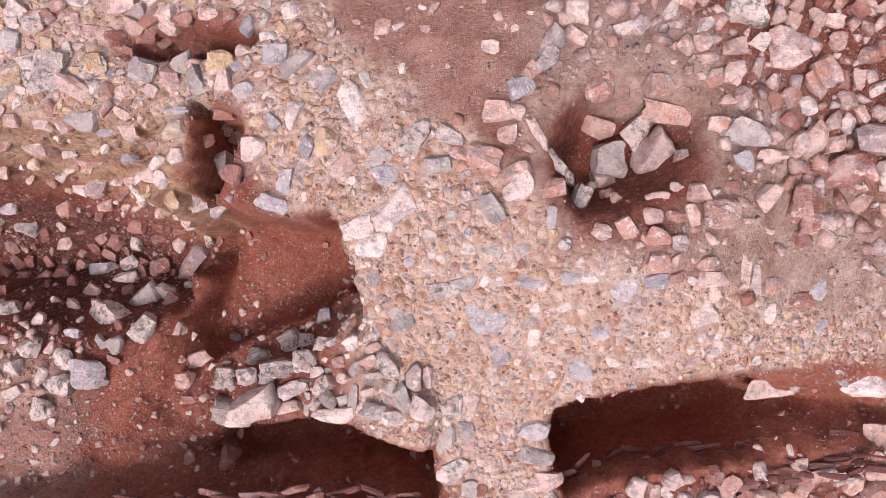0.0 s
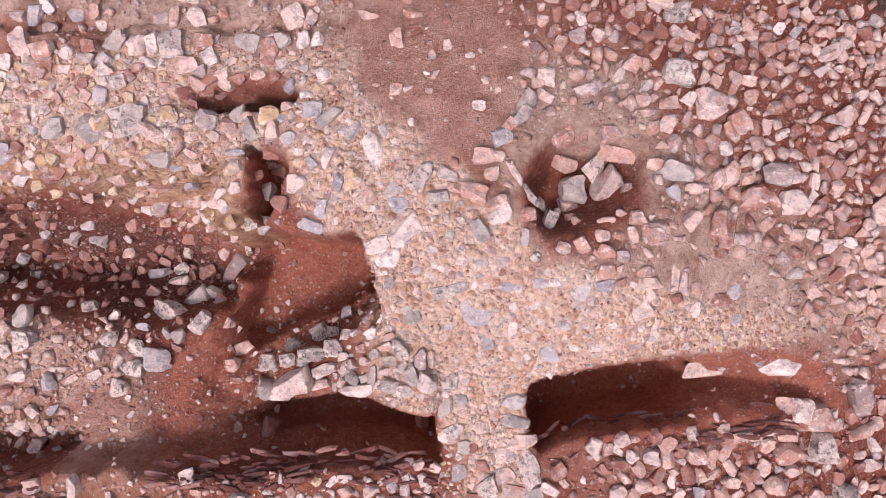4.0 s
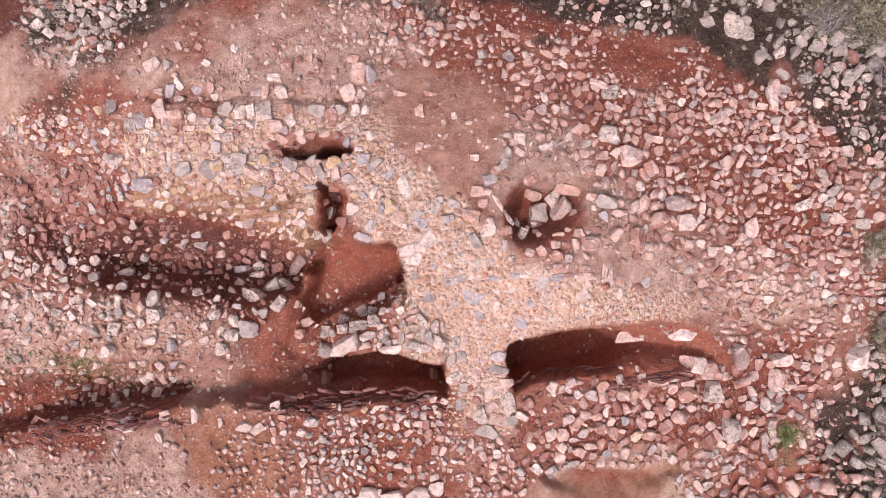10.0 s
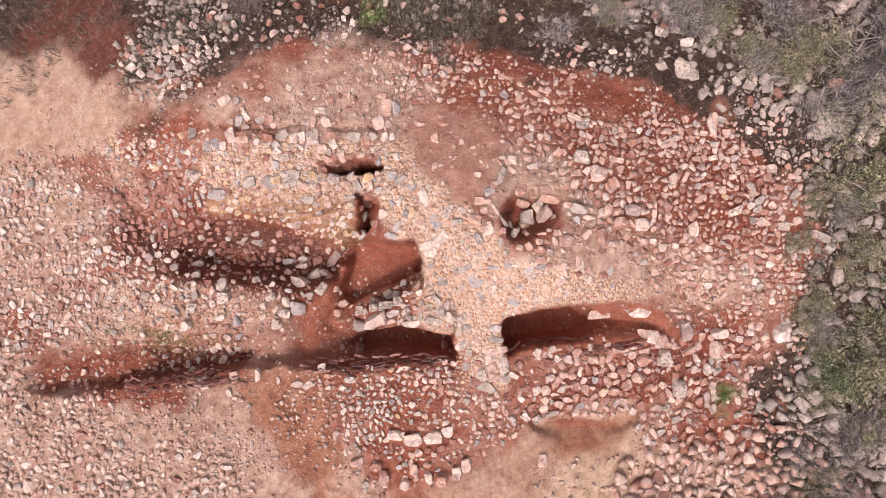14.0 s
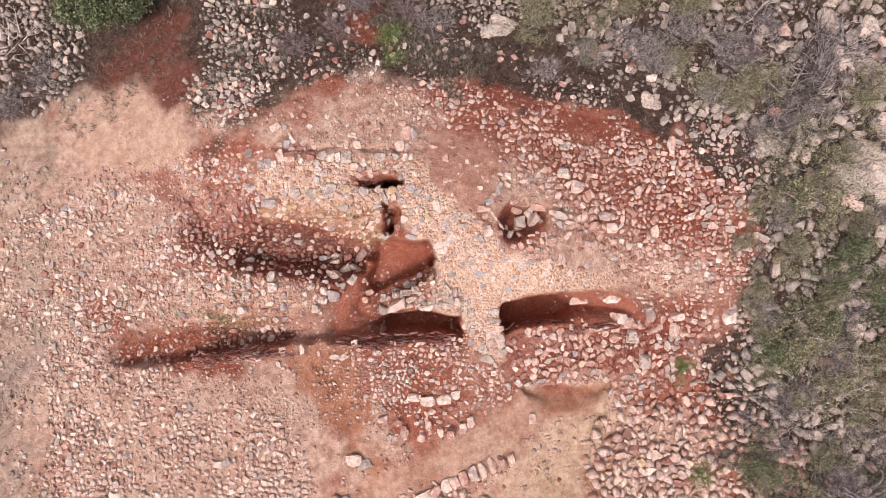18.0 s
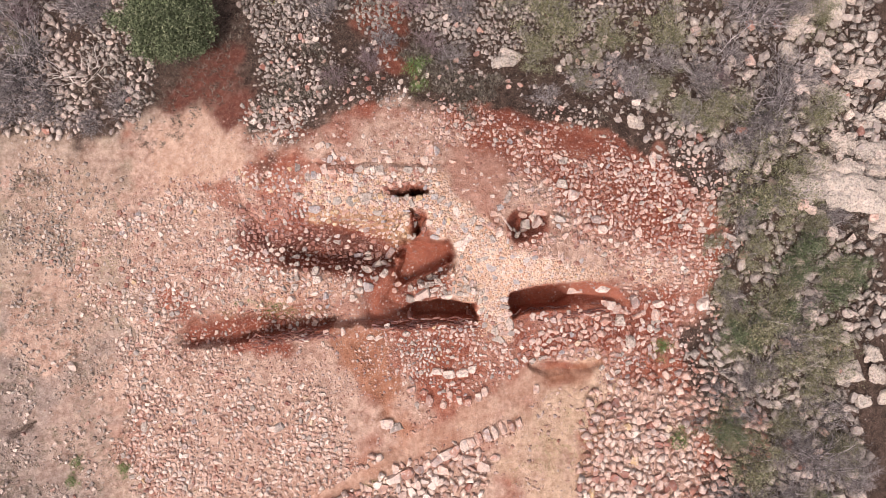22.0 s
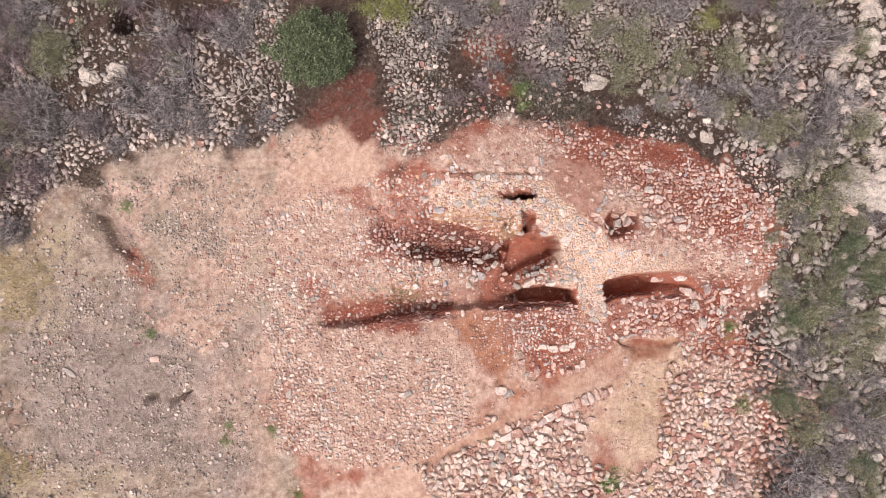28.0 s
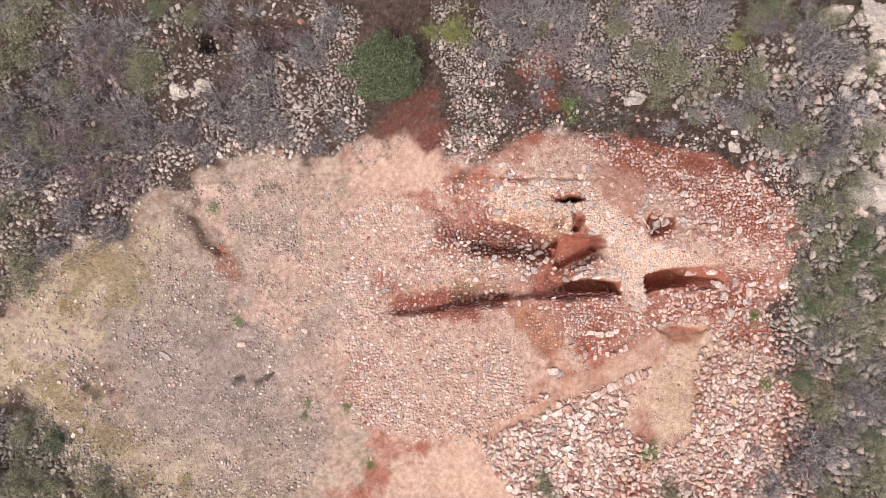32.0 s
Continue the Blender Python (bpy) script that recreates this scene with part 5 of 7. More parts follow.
], "stones on the bank of the trench", dict(thick=0.65, sink=0.25)),
    ([
    (-4.58, -1.78, 0.16, 0.21, 30, "w"), (-4.24, -1.74, 0.11, 0.23, 20, "p"), (-4.39, -2.01, 0.15, 0.24, -20, "p"),
    (-3.89, -1.92, 0.12, 0.09, 0, "p"), (-5.3, -1.85, 0.21, 0.12, 0, "p"), (-4.54, -2.32, 0.25, 0.25, 20, "w"),
    (-3.95, -2.15, 0.18, 0.15, 0, "p"), (-3.49, -2.12, 0.14, 0.22, 10, "w"), (-2.78, -2.25, 0.24, 0.15, 0, "w"),
    (-2.58, -2.26, 0.21, 0.12, 30, "w"), (-2.34, -1.96, 0.18, 0.15, 20, "w"), (-1.85, -2.14, 0.23, 0.15, 0, "l"),
    (-4.03, -2.46, 0.09, 0.18, 20, "w"), (-3.12, -2.21, 0.07, 0.15, 20, "p"),
], "stones along the west trench", dict(thick=0.68, sink=0.24)),
    ([
    (-2.08, -4.53, 0.42, 0.26, 10, "g"), (-2.33, -4.44, 0.36, 0.26, 0, "w"), (-1.08, -3.09, 0.29, 0.19, 0, "w"),
    (-0.76, -3.16, 0.36, 0.23, 0, "w"), (-0.43, -3.13, 0.32, 0.23, 10, "w"), (-0.18, -3.06, 0.23, 0.23, 0, "w"),
    (-5.16, -4.62, 0.36, 0.23, 20, "g"), (-5.33, -4.67, 0.26, 0.17, 0, "w"), (-11.22, -3.27, 0.25, 0.28, 0, "w"),
    (-16.24, -4.21, 0.59, 0.21, -35, "g"), (-13.52, -3.79, 0.32, 0.21, 0, "p"), (-9.03, -4.81, 0.21, 0.31, 0, "g"),
    (-7.95, -4.34, 0.2, 0.24, 0, "w"),
], "pale stones on the terrace", dict(thick=0.5, sink=0.35)),
    ([
    (1.48, -3.57, 0.16, 0.26, 0, "p"), (-0.75, -3.7, 0.16, 0.26, 10, "p"), (-0.5, -3.82, 0.16, 0.26, 0, "p"),
    (-0.26, -3.86, 0.19, 0.26, 0, "p"), (-1.24, -3.81, 0.23, 0.29, 0, "p"), (-0.01, -3.75, 0.19, 0.23, 0, "p"),
    (-0.91, -3.94, 0.19, 0.23, 0, "p"), (-1.4, -3.61, 0.23, 0.19, 0, "p"), (-1.72, -3.54, 0.26, 0.19, 0, "p"),
    (0.15, -3.62, 0.19, 0.26, 0, "p"), (6.11, -1.46, 0.34, 0.38, 0, "w"), (4.1, -1.34, 0.23, 0.4, 25, "p"),
    (3.61, -1.53, 0.37, 0.3, 0, "p"), (4.74, -1.72, 0.24, 0.34, 0, "p"),
], "stones below the mound", dict(thick=0.68, sink=0.24)),
):
    lay(rows, group, **how)
    for x, y, length, width, turn, tone in rows:
        PACK.add(x, y, 0.42 * min(length, width * 1.3))


# ======== laminated rock along the trenches ========
def ledge(wall, line, high, low, courses, seed):
    """Thin slabs in overlapping courses, stepping down into a trench."""
    r = random.Random(seed)
    for course in range(courses):
        f = course / max(1, courses - 1)
        for (ax, ay), (bx, by) in zip(line, line[1:]):
            run, turn = math.hypot(bx - ax, by - ay), math.degrees(math.atan2(by - ay, bx - ax))
            at = r.uniform(-0.1, 0.1)
            while at < run:
                long = r.uniform(0.05, 0.24)
                k = min(1, (at + long / 2) / run)
                x = ax + (bx - ax) * k - math.sin(radians(turn)) * (f - 0.4) * 0.2
                y = ay + (by - ay) * k + math.cos(radians(turn)) * (f - 0.4) * 0.2 + r.uniform(-0.04, 0.04)
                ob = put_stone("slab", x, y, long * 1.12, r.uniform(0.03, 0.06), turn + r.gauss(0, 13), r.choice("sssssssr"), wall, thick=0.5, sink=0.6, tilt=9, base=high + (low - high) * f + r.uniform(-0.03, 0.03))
                at += long


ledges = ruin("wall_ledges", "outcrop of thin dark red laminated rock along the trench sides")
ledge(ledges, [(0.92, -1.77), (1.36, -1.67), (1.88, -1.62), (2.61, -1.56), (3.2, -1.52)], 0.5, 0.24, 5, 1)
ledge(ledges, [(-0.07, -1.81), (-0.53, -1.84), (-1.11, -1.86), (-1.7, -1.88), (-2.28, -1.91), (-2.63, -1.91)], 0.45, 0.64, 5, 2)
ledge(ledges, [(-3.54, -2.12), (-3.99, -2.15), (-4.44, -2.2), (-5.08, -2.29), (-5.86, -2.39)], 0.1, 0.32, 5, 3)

# ======== rubble ========
def tone_of(weights):
    return "pwgblry"[int(rng.choice(7, p=np.array(weights) / sum(weights)))]


def things(rows, name, weights, group, limit=300, **how):
    """The largest become things of their own; gives back the rest."""
    for x, y, length, width, turn in rows[:limit]:
        tone = tone_of(weights)
        tagged(put_stone(name, x, y, length, width, turn, tone, **how), LABELS[tone], "stone", group)
    return rows[limit:]


CLEAR = [TRENCH_EAST, TRENCH_MID, TRENCH_WEST, FLOOR, SLOT, HOLE, KILN, FOOTPATH, SADDLE, HOLLOW, *SAND]
cuts = CLEAR + [FLAT]


def in_cut(x, y):
    d = np.full(x.shape, -9.0)
    for pts in cuts:
        d = np.maximum(d, inside(x, y, pts))
    return d > -0.03


RUBBLE_EAST = [(-0.83, 3.46), (0.1, 3.51), (1.03, 3.05), (2.14, 2.82), (3.26, 2.45), (4.19, 2.13), (5.03, 1.86), (5.86, 1.16), (5.96, -0.23), (5.5, -1.07), (4.57, -1.35), (3.64, -0.98), (2.9, -0.47), (1.78, -0.15), (1.13, 0.13), (1.87, 0.5), (1.96, 1.15), (1.4, 1.52), (0.85, 1.89), (0.75, 2.26), (0.1, 2.72), (-0.64, 3.09)]
RUBBLE_SOUTH = [(0.93, -2.1), (1.73, -1.82), (2.96, -1.69), (3.91, -1.38), (4.95, -1.19), (5.62, -1.57), (5.43, -2.51), (4.2, -2.99), (3.73, -3.18), (3.06, -2.76), (1.64, -2.74), (1.16, -2.34)]
RUBBLE_MOUND = [(-2.83, -2.19), (-2.28, -2), (-0.99, -1.92), (-0.07, -1.86), (0.76, -2.27), (0.58, -3.19), (-0.07, -3.65), (-1.54, -3.66), (-2.18, -3.11), (-2.28, -2.46)]
PLATFORM_TOP = [(-1.49, 1.08), (-0.97, 1.35), (-0.44, 1.09), (-0.09, 0.78), (0.44, 0.43), (0.79, 0.12), (1.67, -0.14), (2.55, -0.4), (3.34, -0.57), (3.43, -0.82), (2.81, -0.85), (1.67, -0.95), (0.97, -1.08), (0.75, -1.28), (0.84, -1.9), (0.8, -2.33), (0.01, -2.34), (-0.05, -1.33), (-0.34, -1.25), (-0.61, -0.93), (-0.63, -0.23), (-0.74, 0.25), (-1.05, 0.38), (-1.32, 0.56)]
GREY_HEAP = [(-2.19, -2.19), (-1.54, -2.04), (-1.08, -2.27), (-0.99, -2.83), (-1.45, -3.01), (-2, -2.92), (-2.28, -2.55)]
WEST_PLATFORM = [(-8.39, 1.45), (-7.71, 1.55), (-7.03, 0.97), (-6.45, 0.2), (-4.9, -0.52), (-3.16, -0.9), (-3.06, -1.34), (-4.9, -1.42), (-7.22, -1.54), (-10.7, -1.84), (-11.47, -1.07), (-10.99, 0.47), (-9.54, 1.15)]
WEST_STRIP = [(-9.57, -0.47), (-8.18, -0.31), (-7.72, -1.85), (-8.02, -2.62), (-6.79, -3.09), (-5.55, -3.7), (-4.16, -3.85), (-3.39, -5.24), (-4.62, -6.32), (-7.09, -6.79), (-9.25, -6.64), (-9.57, -4.02)]
MORTAR_WEST = [(-4.64, 2.2), (-3.8, 2.01), (-2.68, 2.06), (-1.48, 2.07), (-1.1, 1.51), (-1.57, 1.14), (-2.31, 1.09), (-4.45, 1.08), (-5.19, 1.41), (-6.03, 1.68), (-6.77, 1.87), (-6.68, 2.1), (-5.66, 2.05)]
BOWL_STONES = [(-5.52, 1.08), (-4.47, 1.01), (-4.26, 0.31), (-3.43, 0.31), (-2.38, -0.11), (-2.16, -0.95), (-3.21, -0.95), (-4.12, -0.67), (-5.52, -0.95), (-6.92, -0.95), (-6.57, 0.94)]
SOUTH_HEAP = [(-4.61, -6.94), (-3.23, -6.15), (-1.85, -5.45), (-0.27, -5.34), (0.33, -6.33), (1.32, -7.11), (2.31, -7.3), (3.48, -5.32), (3.67, -4.14), (4.86, -4.13), (5.86, -5.31), (6.07, -8.91), (-4.4, -9.31)]
SOUTH_EDGE = [(3.18, -4.14), (4.06, -3.34), (6.04, -3.33), (7.64, -5.3), (6.47, -9.26), (3.11, -9.28), (2.9, -6.51)]
NORTH_SCREE = [(-5.83, 6.32), (-5.04, 6.09), (-4.41, 6.01), (-4.25, 4.12), (-4.8, 3.56), (-5.35, 3.17), (-5.83, 3.8), (-5.67, 5.06)]
TOP_SCREE = [(-6.07, 8.94), (4.98, 9.42), (5.21, 6.5), (2.08, 5.44), (0.41, 5.22), (-1.68, 6.25), (-3.76, 6.24), (-4.79, 3.73), (-5.83, 3.31), (-6.27, 6.23)]
EAST_SCREE = [(2, 6.42), (4.48, 7.06), (5.12, 4.79), (6.36, 3.97), (6.16, 2.73), (4.92, 2.93), (3.26, 4.16), (2.01, 4.98)]
NW_SCREE = [(-10.91, 8.99), (-9.65, 9), (-9.63, 5.84), (-9.2, 4.16), (-10.67, 4.36), (-11.11, 6.46)]
SE_SCRUB = [(6.44, -2.62), (9.87, -2.19), (11.38, -9.53), (6.48, -9.56), (6.25, -5.88), (5.01, -3.44)]
NE_SCRUB = [(4.9, 7.27), (11.51, 8.96), (11.58, -2.21), (6.81, -2.23), (7, 0.66), (6.58, 2.32), (5.13, 3.13)]
FIELD_STONES = [(-16.07, 1.96), (-13.41, 2.59), (-9.93, 2.4), (-9.5, -1.08), (-9.9, -2.72), (-10.08, -7.23), (-10.68, -9.69), (-13.96, -9.7), (-16.02, -8.08), (-18.48, -6.86), (-19.31, -4.41), (-16.47, -0.5)]
WEST_SCRUB = [(-23.88, -2.86), (-20.52, -1.16), (-18.43, 0.95), (-16.34, 2.65), (-12.14, 3.51), (-9.2, 3.53), (-10.9, 7.73), (-16.35, 3.49), (-22.64, 2.61), (-23.9, 2.61)]
SW_SCRUB = [(-23.63, -5.73), (-21.14, -6.55), (-18.23, -7.78), (-15.52, -9.84), (-23.61, -9.88)]
NORTH_SCRUB = [(-6.05, 5.09), (-4.21, 5.71), (-1.75, 4.91), (0.5, 5.13), (3.38, 3.5), (3.18, 2.68), (0.92, 4.11), (-0.52, 4.4), (-2.16, 4.29), (-4.2, 3.46), (-5.84, 3.25)]
UPPER_STEP = [(-4.63, 2.48), (-3.4, 3.24), (-1.98, 3.43), (-0.84, 3.25), (-0.65, 2.77), (-0.84, 2.25), (-1.98, 2.25), (-3.4, 2.43)]
HEARTH = [(-19.84, -4.45), (-17.78, -4.44), (-17.56, -5.67), (-18.39, -6.3), (-19.63, -5.68)]
DARK_HEAP = [(-12.69, 0.31), (-11.89, 0.63), (-11.26, 0.15), (-11.26, -0.8), (-12.05, -0.96), (-12.69, -0.49)]

STRAW_STONES = [(-22.75, -1.16), (-20.27, -0.94), (-17.8, 0.32), (-15.73, -0.09), (-16.55, -1.95), (-19.02, -4.03), (-18.59, -6.09), (-15.69, -8.14), (-13.62, -9.58), (-17.13, -9.6), (-20.24, -7.13), (-22.72, -5.7)]
DIG_ALL = [(-10.5, 1.42), (-4.82, 2.85), (-0.65, 3.72), (0.86, 3.82), (2.76, 3.26), (5.61, 1.47), (5.81, -1.57), (3.73, -3.28), (-0.06, -4.05), (-6.7, -4.07), (-10.49, -2.38)]

EAST_RIM = [(5.4, 2.9), (7.2, 2.6), (7.4, 0), (7.3, -2.6), (6.6, -5), (5.9, -4.6), (6.1, -2.6), (6.2, -0.5), (6.1, 1.2)]
WEST_THICKET = [(-23.5, 9.4), (-11, 9.4), (-10.2, 4.6), (-12, 3.8), (-16, 3.2), (-19, 0.8), (-23.5, -1.2)]

SPREADS = [
    # outline, how many, small, large, tones p w g b l r y, kind, group, things, the rest's material and name
    (MORTAR_WEST, 900, 0.022, 0.15, (9, 4, 1, 1.4, 1.8, 2, 4), north_wall, "", 240, MASONRY, "rubble_wall_top"),
    (NORTH_FACE, 2400, 0.022, 0.15, (9, 3, 0.5, 0.5, 0.5, 2, 7), north_wall, "", 220, MASONRY, "rubble_wall_face"),
    (PLATFORM_TOP, 2800, 0.014, 0.08, (8, 6, 0.7, 1.2, 0.7, 1.5, 4), platform, "", 150, MASONRY, "mortar_chips"),
    (SPUR, 160, 0.03, 0.12, (2, 3, 6, 0, 6, 0, 0.2), spur_wall, "", 110, SCREE, "spur_chips"),
    (RUBBLE_EAST, 6000, 0.03, 0.165, (10, 1.6, 0.8, 0.2, 0.4, 4.5, 0.2), "rubble_stone", "rubble east of the kiln", 300, RUBBLE, "rubble_east"),
    (RUBBLE_SOUTH, 1700, 0.03, 0.2, (10, 2, 1, 0.4, 1, 4, 0.2), "bank_stone", "rubble on the south bank", 250, DUSKY, "rubble_south"),
    (GREY_HEAP, 360, 0.04, 0.12, (2, 2, 6, 0.3, 6, 1, 0.1), "heap_stone", "grey rubble heap", 150, SCREE, "rubble_grey"),
    (RUBBLE_MOUND, 1100, 0.03, 0.15, (10, 3, 1.5, 0.5, 1, 2, 0.5), "mound_stone", "rubble on the mound", 200, RUBBLE, "rubble_mound"),
    (WEST_PLATFORM, 2600, 0.03, 0.18, (8, 7, 2, 0.5, 1.5, 1.5, 0.5), "platform_stone", "stones on the west platform", 260, CHALK, "rubble_west"),
    (WEST_STRIP, 6000, 0.03, 0.17, (8, 8, 2, 0.3, 1.5, 1, 0.4), "terrace_stone", "stones on the southwest terrace", 260, CHALK, "rubble_terrace"),
    # mostly dark red stones; their tone also carries the shade of the pit
    (BOWL_STONES, 1100, 0.03, 0.18, (2, 0, 0.7, 0.3, 1.5, 12, 0), "fallen_stone", "fallen stones in the pit", 240, DUSKY, "rubble_pit"),
    (SOUTH_HEAP, 9000, 0.045, 0.27, (10, 6, 0.5, 0, 0.3, 4, 1), "spoil_stone", "spoil heap stones", 280, CHALK, "spoil_heap"),
    (SOUTH_EDGE, 4200, 0.045, 0.27, (6, 2, 4, 0, 4, 1, 0.3), "spoil_stone", "spoil heap stones", 0, RUBBLE, "rubble_edge"),
    (NORTH_SCREE, 480, 0.04, 0.18, (2, 3, 6, 0, 4, 0.6, 0), "clearance_stone", "stone clearance heap by the tree", 150, SCREE, "scree_north"),
    (TOP_SCREE, 5600, 0.045, 0.2, (0.6, 1, 9, 0, 3, 0.2, 0), "scree_stone", "scree in the scrub", 140, SCREE, "scree_top"),
    (EAST_SCREE, 520, 0.04, 0.26, (0.6, 1, 9, 0, 3, 0.2, 0), "scree_stone", "scree in the scrub", 80, SCREE, "scree_east"),
    (NW_SCREE, 1500, 0.045, 0.2, (3, 3, 8, 0, 4, 0.5, 0), "scree_stone", "scree in the scrub", 40, SCREE, "scree_northwest"),
    (SE_SCRUB, 3000, 0.05, 0.36, (1, 1.5, 9, 0, 4, 0.3, 0), "scrub_stone", "stones in the eastern scrub", 140, SCREE, "scree_southeast"),
    (NE_SCRUB, 3200, 0.05, 0.36, (1, 2, 9, 0, 4, 0.2, 0), "scrub_stone", "stones in the eastern scrub", 140, SCREE, "scree_northeast"),
    (DARK_HEAP, 300, 0.05, 0.15, (1, 1, 8, 0, 6, 0, 0), "field_stone", "stones in the dry field", 40, SCREE, "rubble_field_heap"),
    (FIELD_STONES, 5200, 0.03, 0.15, (4, 6, 6, 0, 3, 1, 0), "field_stone", "stones in the dry field", 160, FIELDSTONE, "field_stones"),
    (STRAW_STONES, 1500, 0.03, 0.17, (3, 5, 6, 0, 3, 0.5, 0), "field_stone", "stones in the dry field", 60, FIELDSTONE, "straw_stones"),
    (WEST_SCRUB, 3400, 0.04, 0.26, (2, 4, 8, 0, 5, 0.5, 0), "field_stone", "stones in the western scrub", 60, FIELDSTONE, "scree_west"),
    (SW_SCRUB, 2200, 0.05, 0.26, (2, 4, 8, 0, 6, 0, 0), "field_stone", "stones in the western scrub", 40, SCREE, "scree_southwest"),
    (NORTH_SCRUB, 600, 0.03, 0.17, (6, 3, 3, 0, 2, 3, 0), "clearance_stone", "stones along the scrub edge", 60, SCREE, "scree_scrub_edge"),
    (UPPER_STEP, 160, 0.03, 0.13, (8, 3, 1, 0, 0, 2, 0), "step_stone", "stones on the upper step", 70, RUBBLE, "rubble_upper_step"),
    (FLAT, 36, 0.03, 0.12, (8, 4, 0, 0, 0, 2, 0), "step_stone", "stones on the trodden floor", 45, RUBBLE, "rubble_floor"),
    (HEARTH, 120, 0.05, 0.2, (1, 3, 6, 0, 2, 2, 0), "hearth_stone", "stones round a burnt hollow", 40, SCREE, "rubble_hearth"),
    (DIG_ALL, 3000, 0.025, 0.1, (8, 4, 2, 0, 0, 3, 0), "step_stone", "stones on the upper step", 0, RUBBLE, "dig_rubble"),
    (DIG, 3000, 0.03, 0.12, (8, 4, 2, 0, 0, 3, 0), "step_stone", "stones on the upper step", 0, RUBBLE, "dig_fringe"),
    (TRENCH_WEST, 420, 0.03, 0.17, (6, 1.5, 1, 0.5, 1.5, 6, 0), "trench_stone", "stones on the trench floor", 60, RUBBLE, "rubble_west_trench"),
    (TRENCH_MID, 90, 0.02, 0.08, (6, 3, 1, 0, 0, 8, 0), "trench_stone", "stones on the trench floor", 40, DUSKY, "rubble_mid_trench"),
    (TRENCH_EAST, 90, 0.02, 0.09, (6, 3, 1, 0, 0, 8, 0), "trench_stone", "stones on the trench floor", 40, DUSKY, "rubble_east_trench"),
    (SADDLE, 110, 0.02, 0.1, (8, 3, 1, 0, 1, 4, 0), "trench_stone", "stones on the trench floor", 60, RUBBLE, "rubble_saddle"),
    (FLOOR, 130, 0.02, 0.09, (8, 3, 1, 0, 0, 4, 0), "trench_stone", "stones on the trench floor", 60, RUBBLE, "rubble_pit_floor"),
    (EAST_RIM, 1000, 0.035, 0.16, (7, 1, 5, 0, 3, 3, 0), "rim_stone", "stones along the eastern scrub edge", 160, SCREE, "scree_east_rim"),
    (WEST_THICKET, 2600, 0.045, 0.26, (1, 2, 8, 0, 5, 0.3, 0), "scree_stone", "stones in the western scrub", 80, SCREE, "scree_thicket"),
]
TIGHT = ("spoil_heap", "rubble_grey", "scree_top", "scree_north", "scree_east", "spur_chips", "mortar_chips", "rubble_wall_face", "rubble_wall_top", "rubble_pit")
CHUNKY = ("spoil_heap", "rubble_edge", "scree_top", "scree_northwest", "scree_east", "scree_north")
for pts, count, small, large, weights, kind, group, limit, mat, name in SPREADS:
    low = pts in (TRENCH_WEST, TRENCH_MID, TRENCH_EAST, SADDLE, FLOOR, FLAT)
    if name == "dig_rubble":
        cuts = CLEAR + [BOWL_STONES, FLAT]
    rest = scatter(pts, count, small, large, 2.2 if name in CHUNKY else 3.0, close=(0.45 if name in CHUNKY else 0.6) if name in TIGHT else 0.74, tries=8, skip=None if low else in_cut, even=0.45 if name in ("rubble_west", "rubble_terrace", "dig_rubble") else 0.6, fade=0.03 if low or not group else 0.5 if small > 0.045 else 0.4)
    if group:
        rest = things(rest, kind, weights, group, limit, thick=0.68, sink=0.2 if mat in (SCREE, FIELDSTONE) or name == "spoil_heap" else 0.34)
    else:
        flat = dict(thick=0.3, sink=0.58, tilt=5) if kind is platform else dict(thick=0.55, sink=0.52)
        wall_stones(kind, [(*row, tone_of(weights)) for row in rest[:limit]], **flat)
        rest = rest[limit:]
    heap(name, rest, mat, "small broken stones scattered over the ground", tilt=26 if name in CHUNKY else 15, thick=0.35 if name == "mortar_chips" else 0.7, sink=0.2 if mat in (SCREE, FIELDSTONE) or name == "spoil_heap" else 0.55 if mat is MASONRY else 0.24)

# pebbles and crumbs of earth
def strew(name, pts, count, small, large, power, mat, label):
    box = np.array(pts)
    at = rng.uniform(box.min(0), box.max(0), (count, 2))
    x, y = at.T
    at = at[(inside(x, y, pts) + 0.5 * fbm(x, y, 1.2, 3, 71) > 0) & (rng.random(count) < np.clip(0.62 + 1.6 * fbm(x, y, 0.55, 4, 73), 0.12, 1))]
    s = small + (large - small) * rng.random(len(at)) ** power
    heap(name, np.column_stack([at, s, s * rng.uniform(0.55, 0.95, len(at)), rng.uniform(0, 360, len(at))]), mat, label, 0.7, 0.3, 20, CRUMBS)


CORE = [(-4.4, 2.7), (4.4, 2.7), (4.4, -2.7), (-4.4, -2.7)]
strew("pebbles", DIG, 42000, 0.014, 0.06, 2.5, RUBBLE, "small pebbles and crumbs strewn over the red earth")
strew("grit", CORE, 60000, 0.007, 0.028, 2.0, RUBBLE, "coarse grit and mortar crumbs on the excavated ground")
strew("clods", CORE, 9000, 0.012, 0.045, 1.5, DUSKY, "dark red clods of earth")
strew("field_gravel", FIELD, 16000, 0.02, 0.07, 2.2, FIELDSTONE, "fine grey gravel in the dry field")
strew("pale_gravel", FIELD, 16000, 0.02, 0.08, 2.2, CHALK, "fine pale gravel in the dry field")

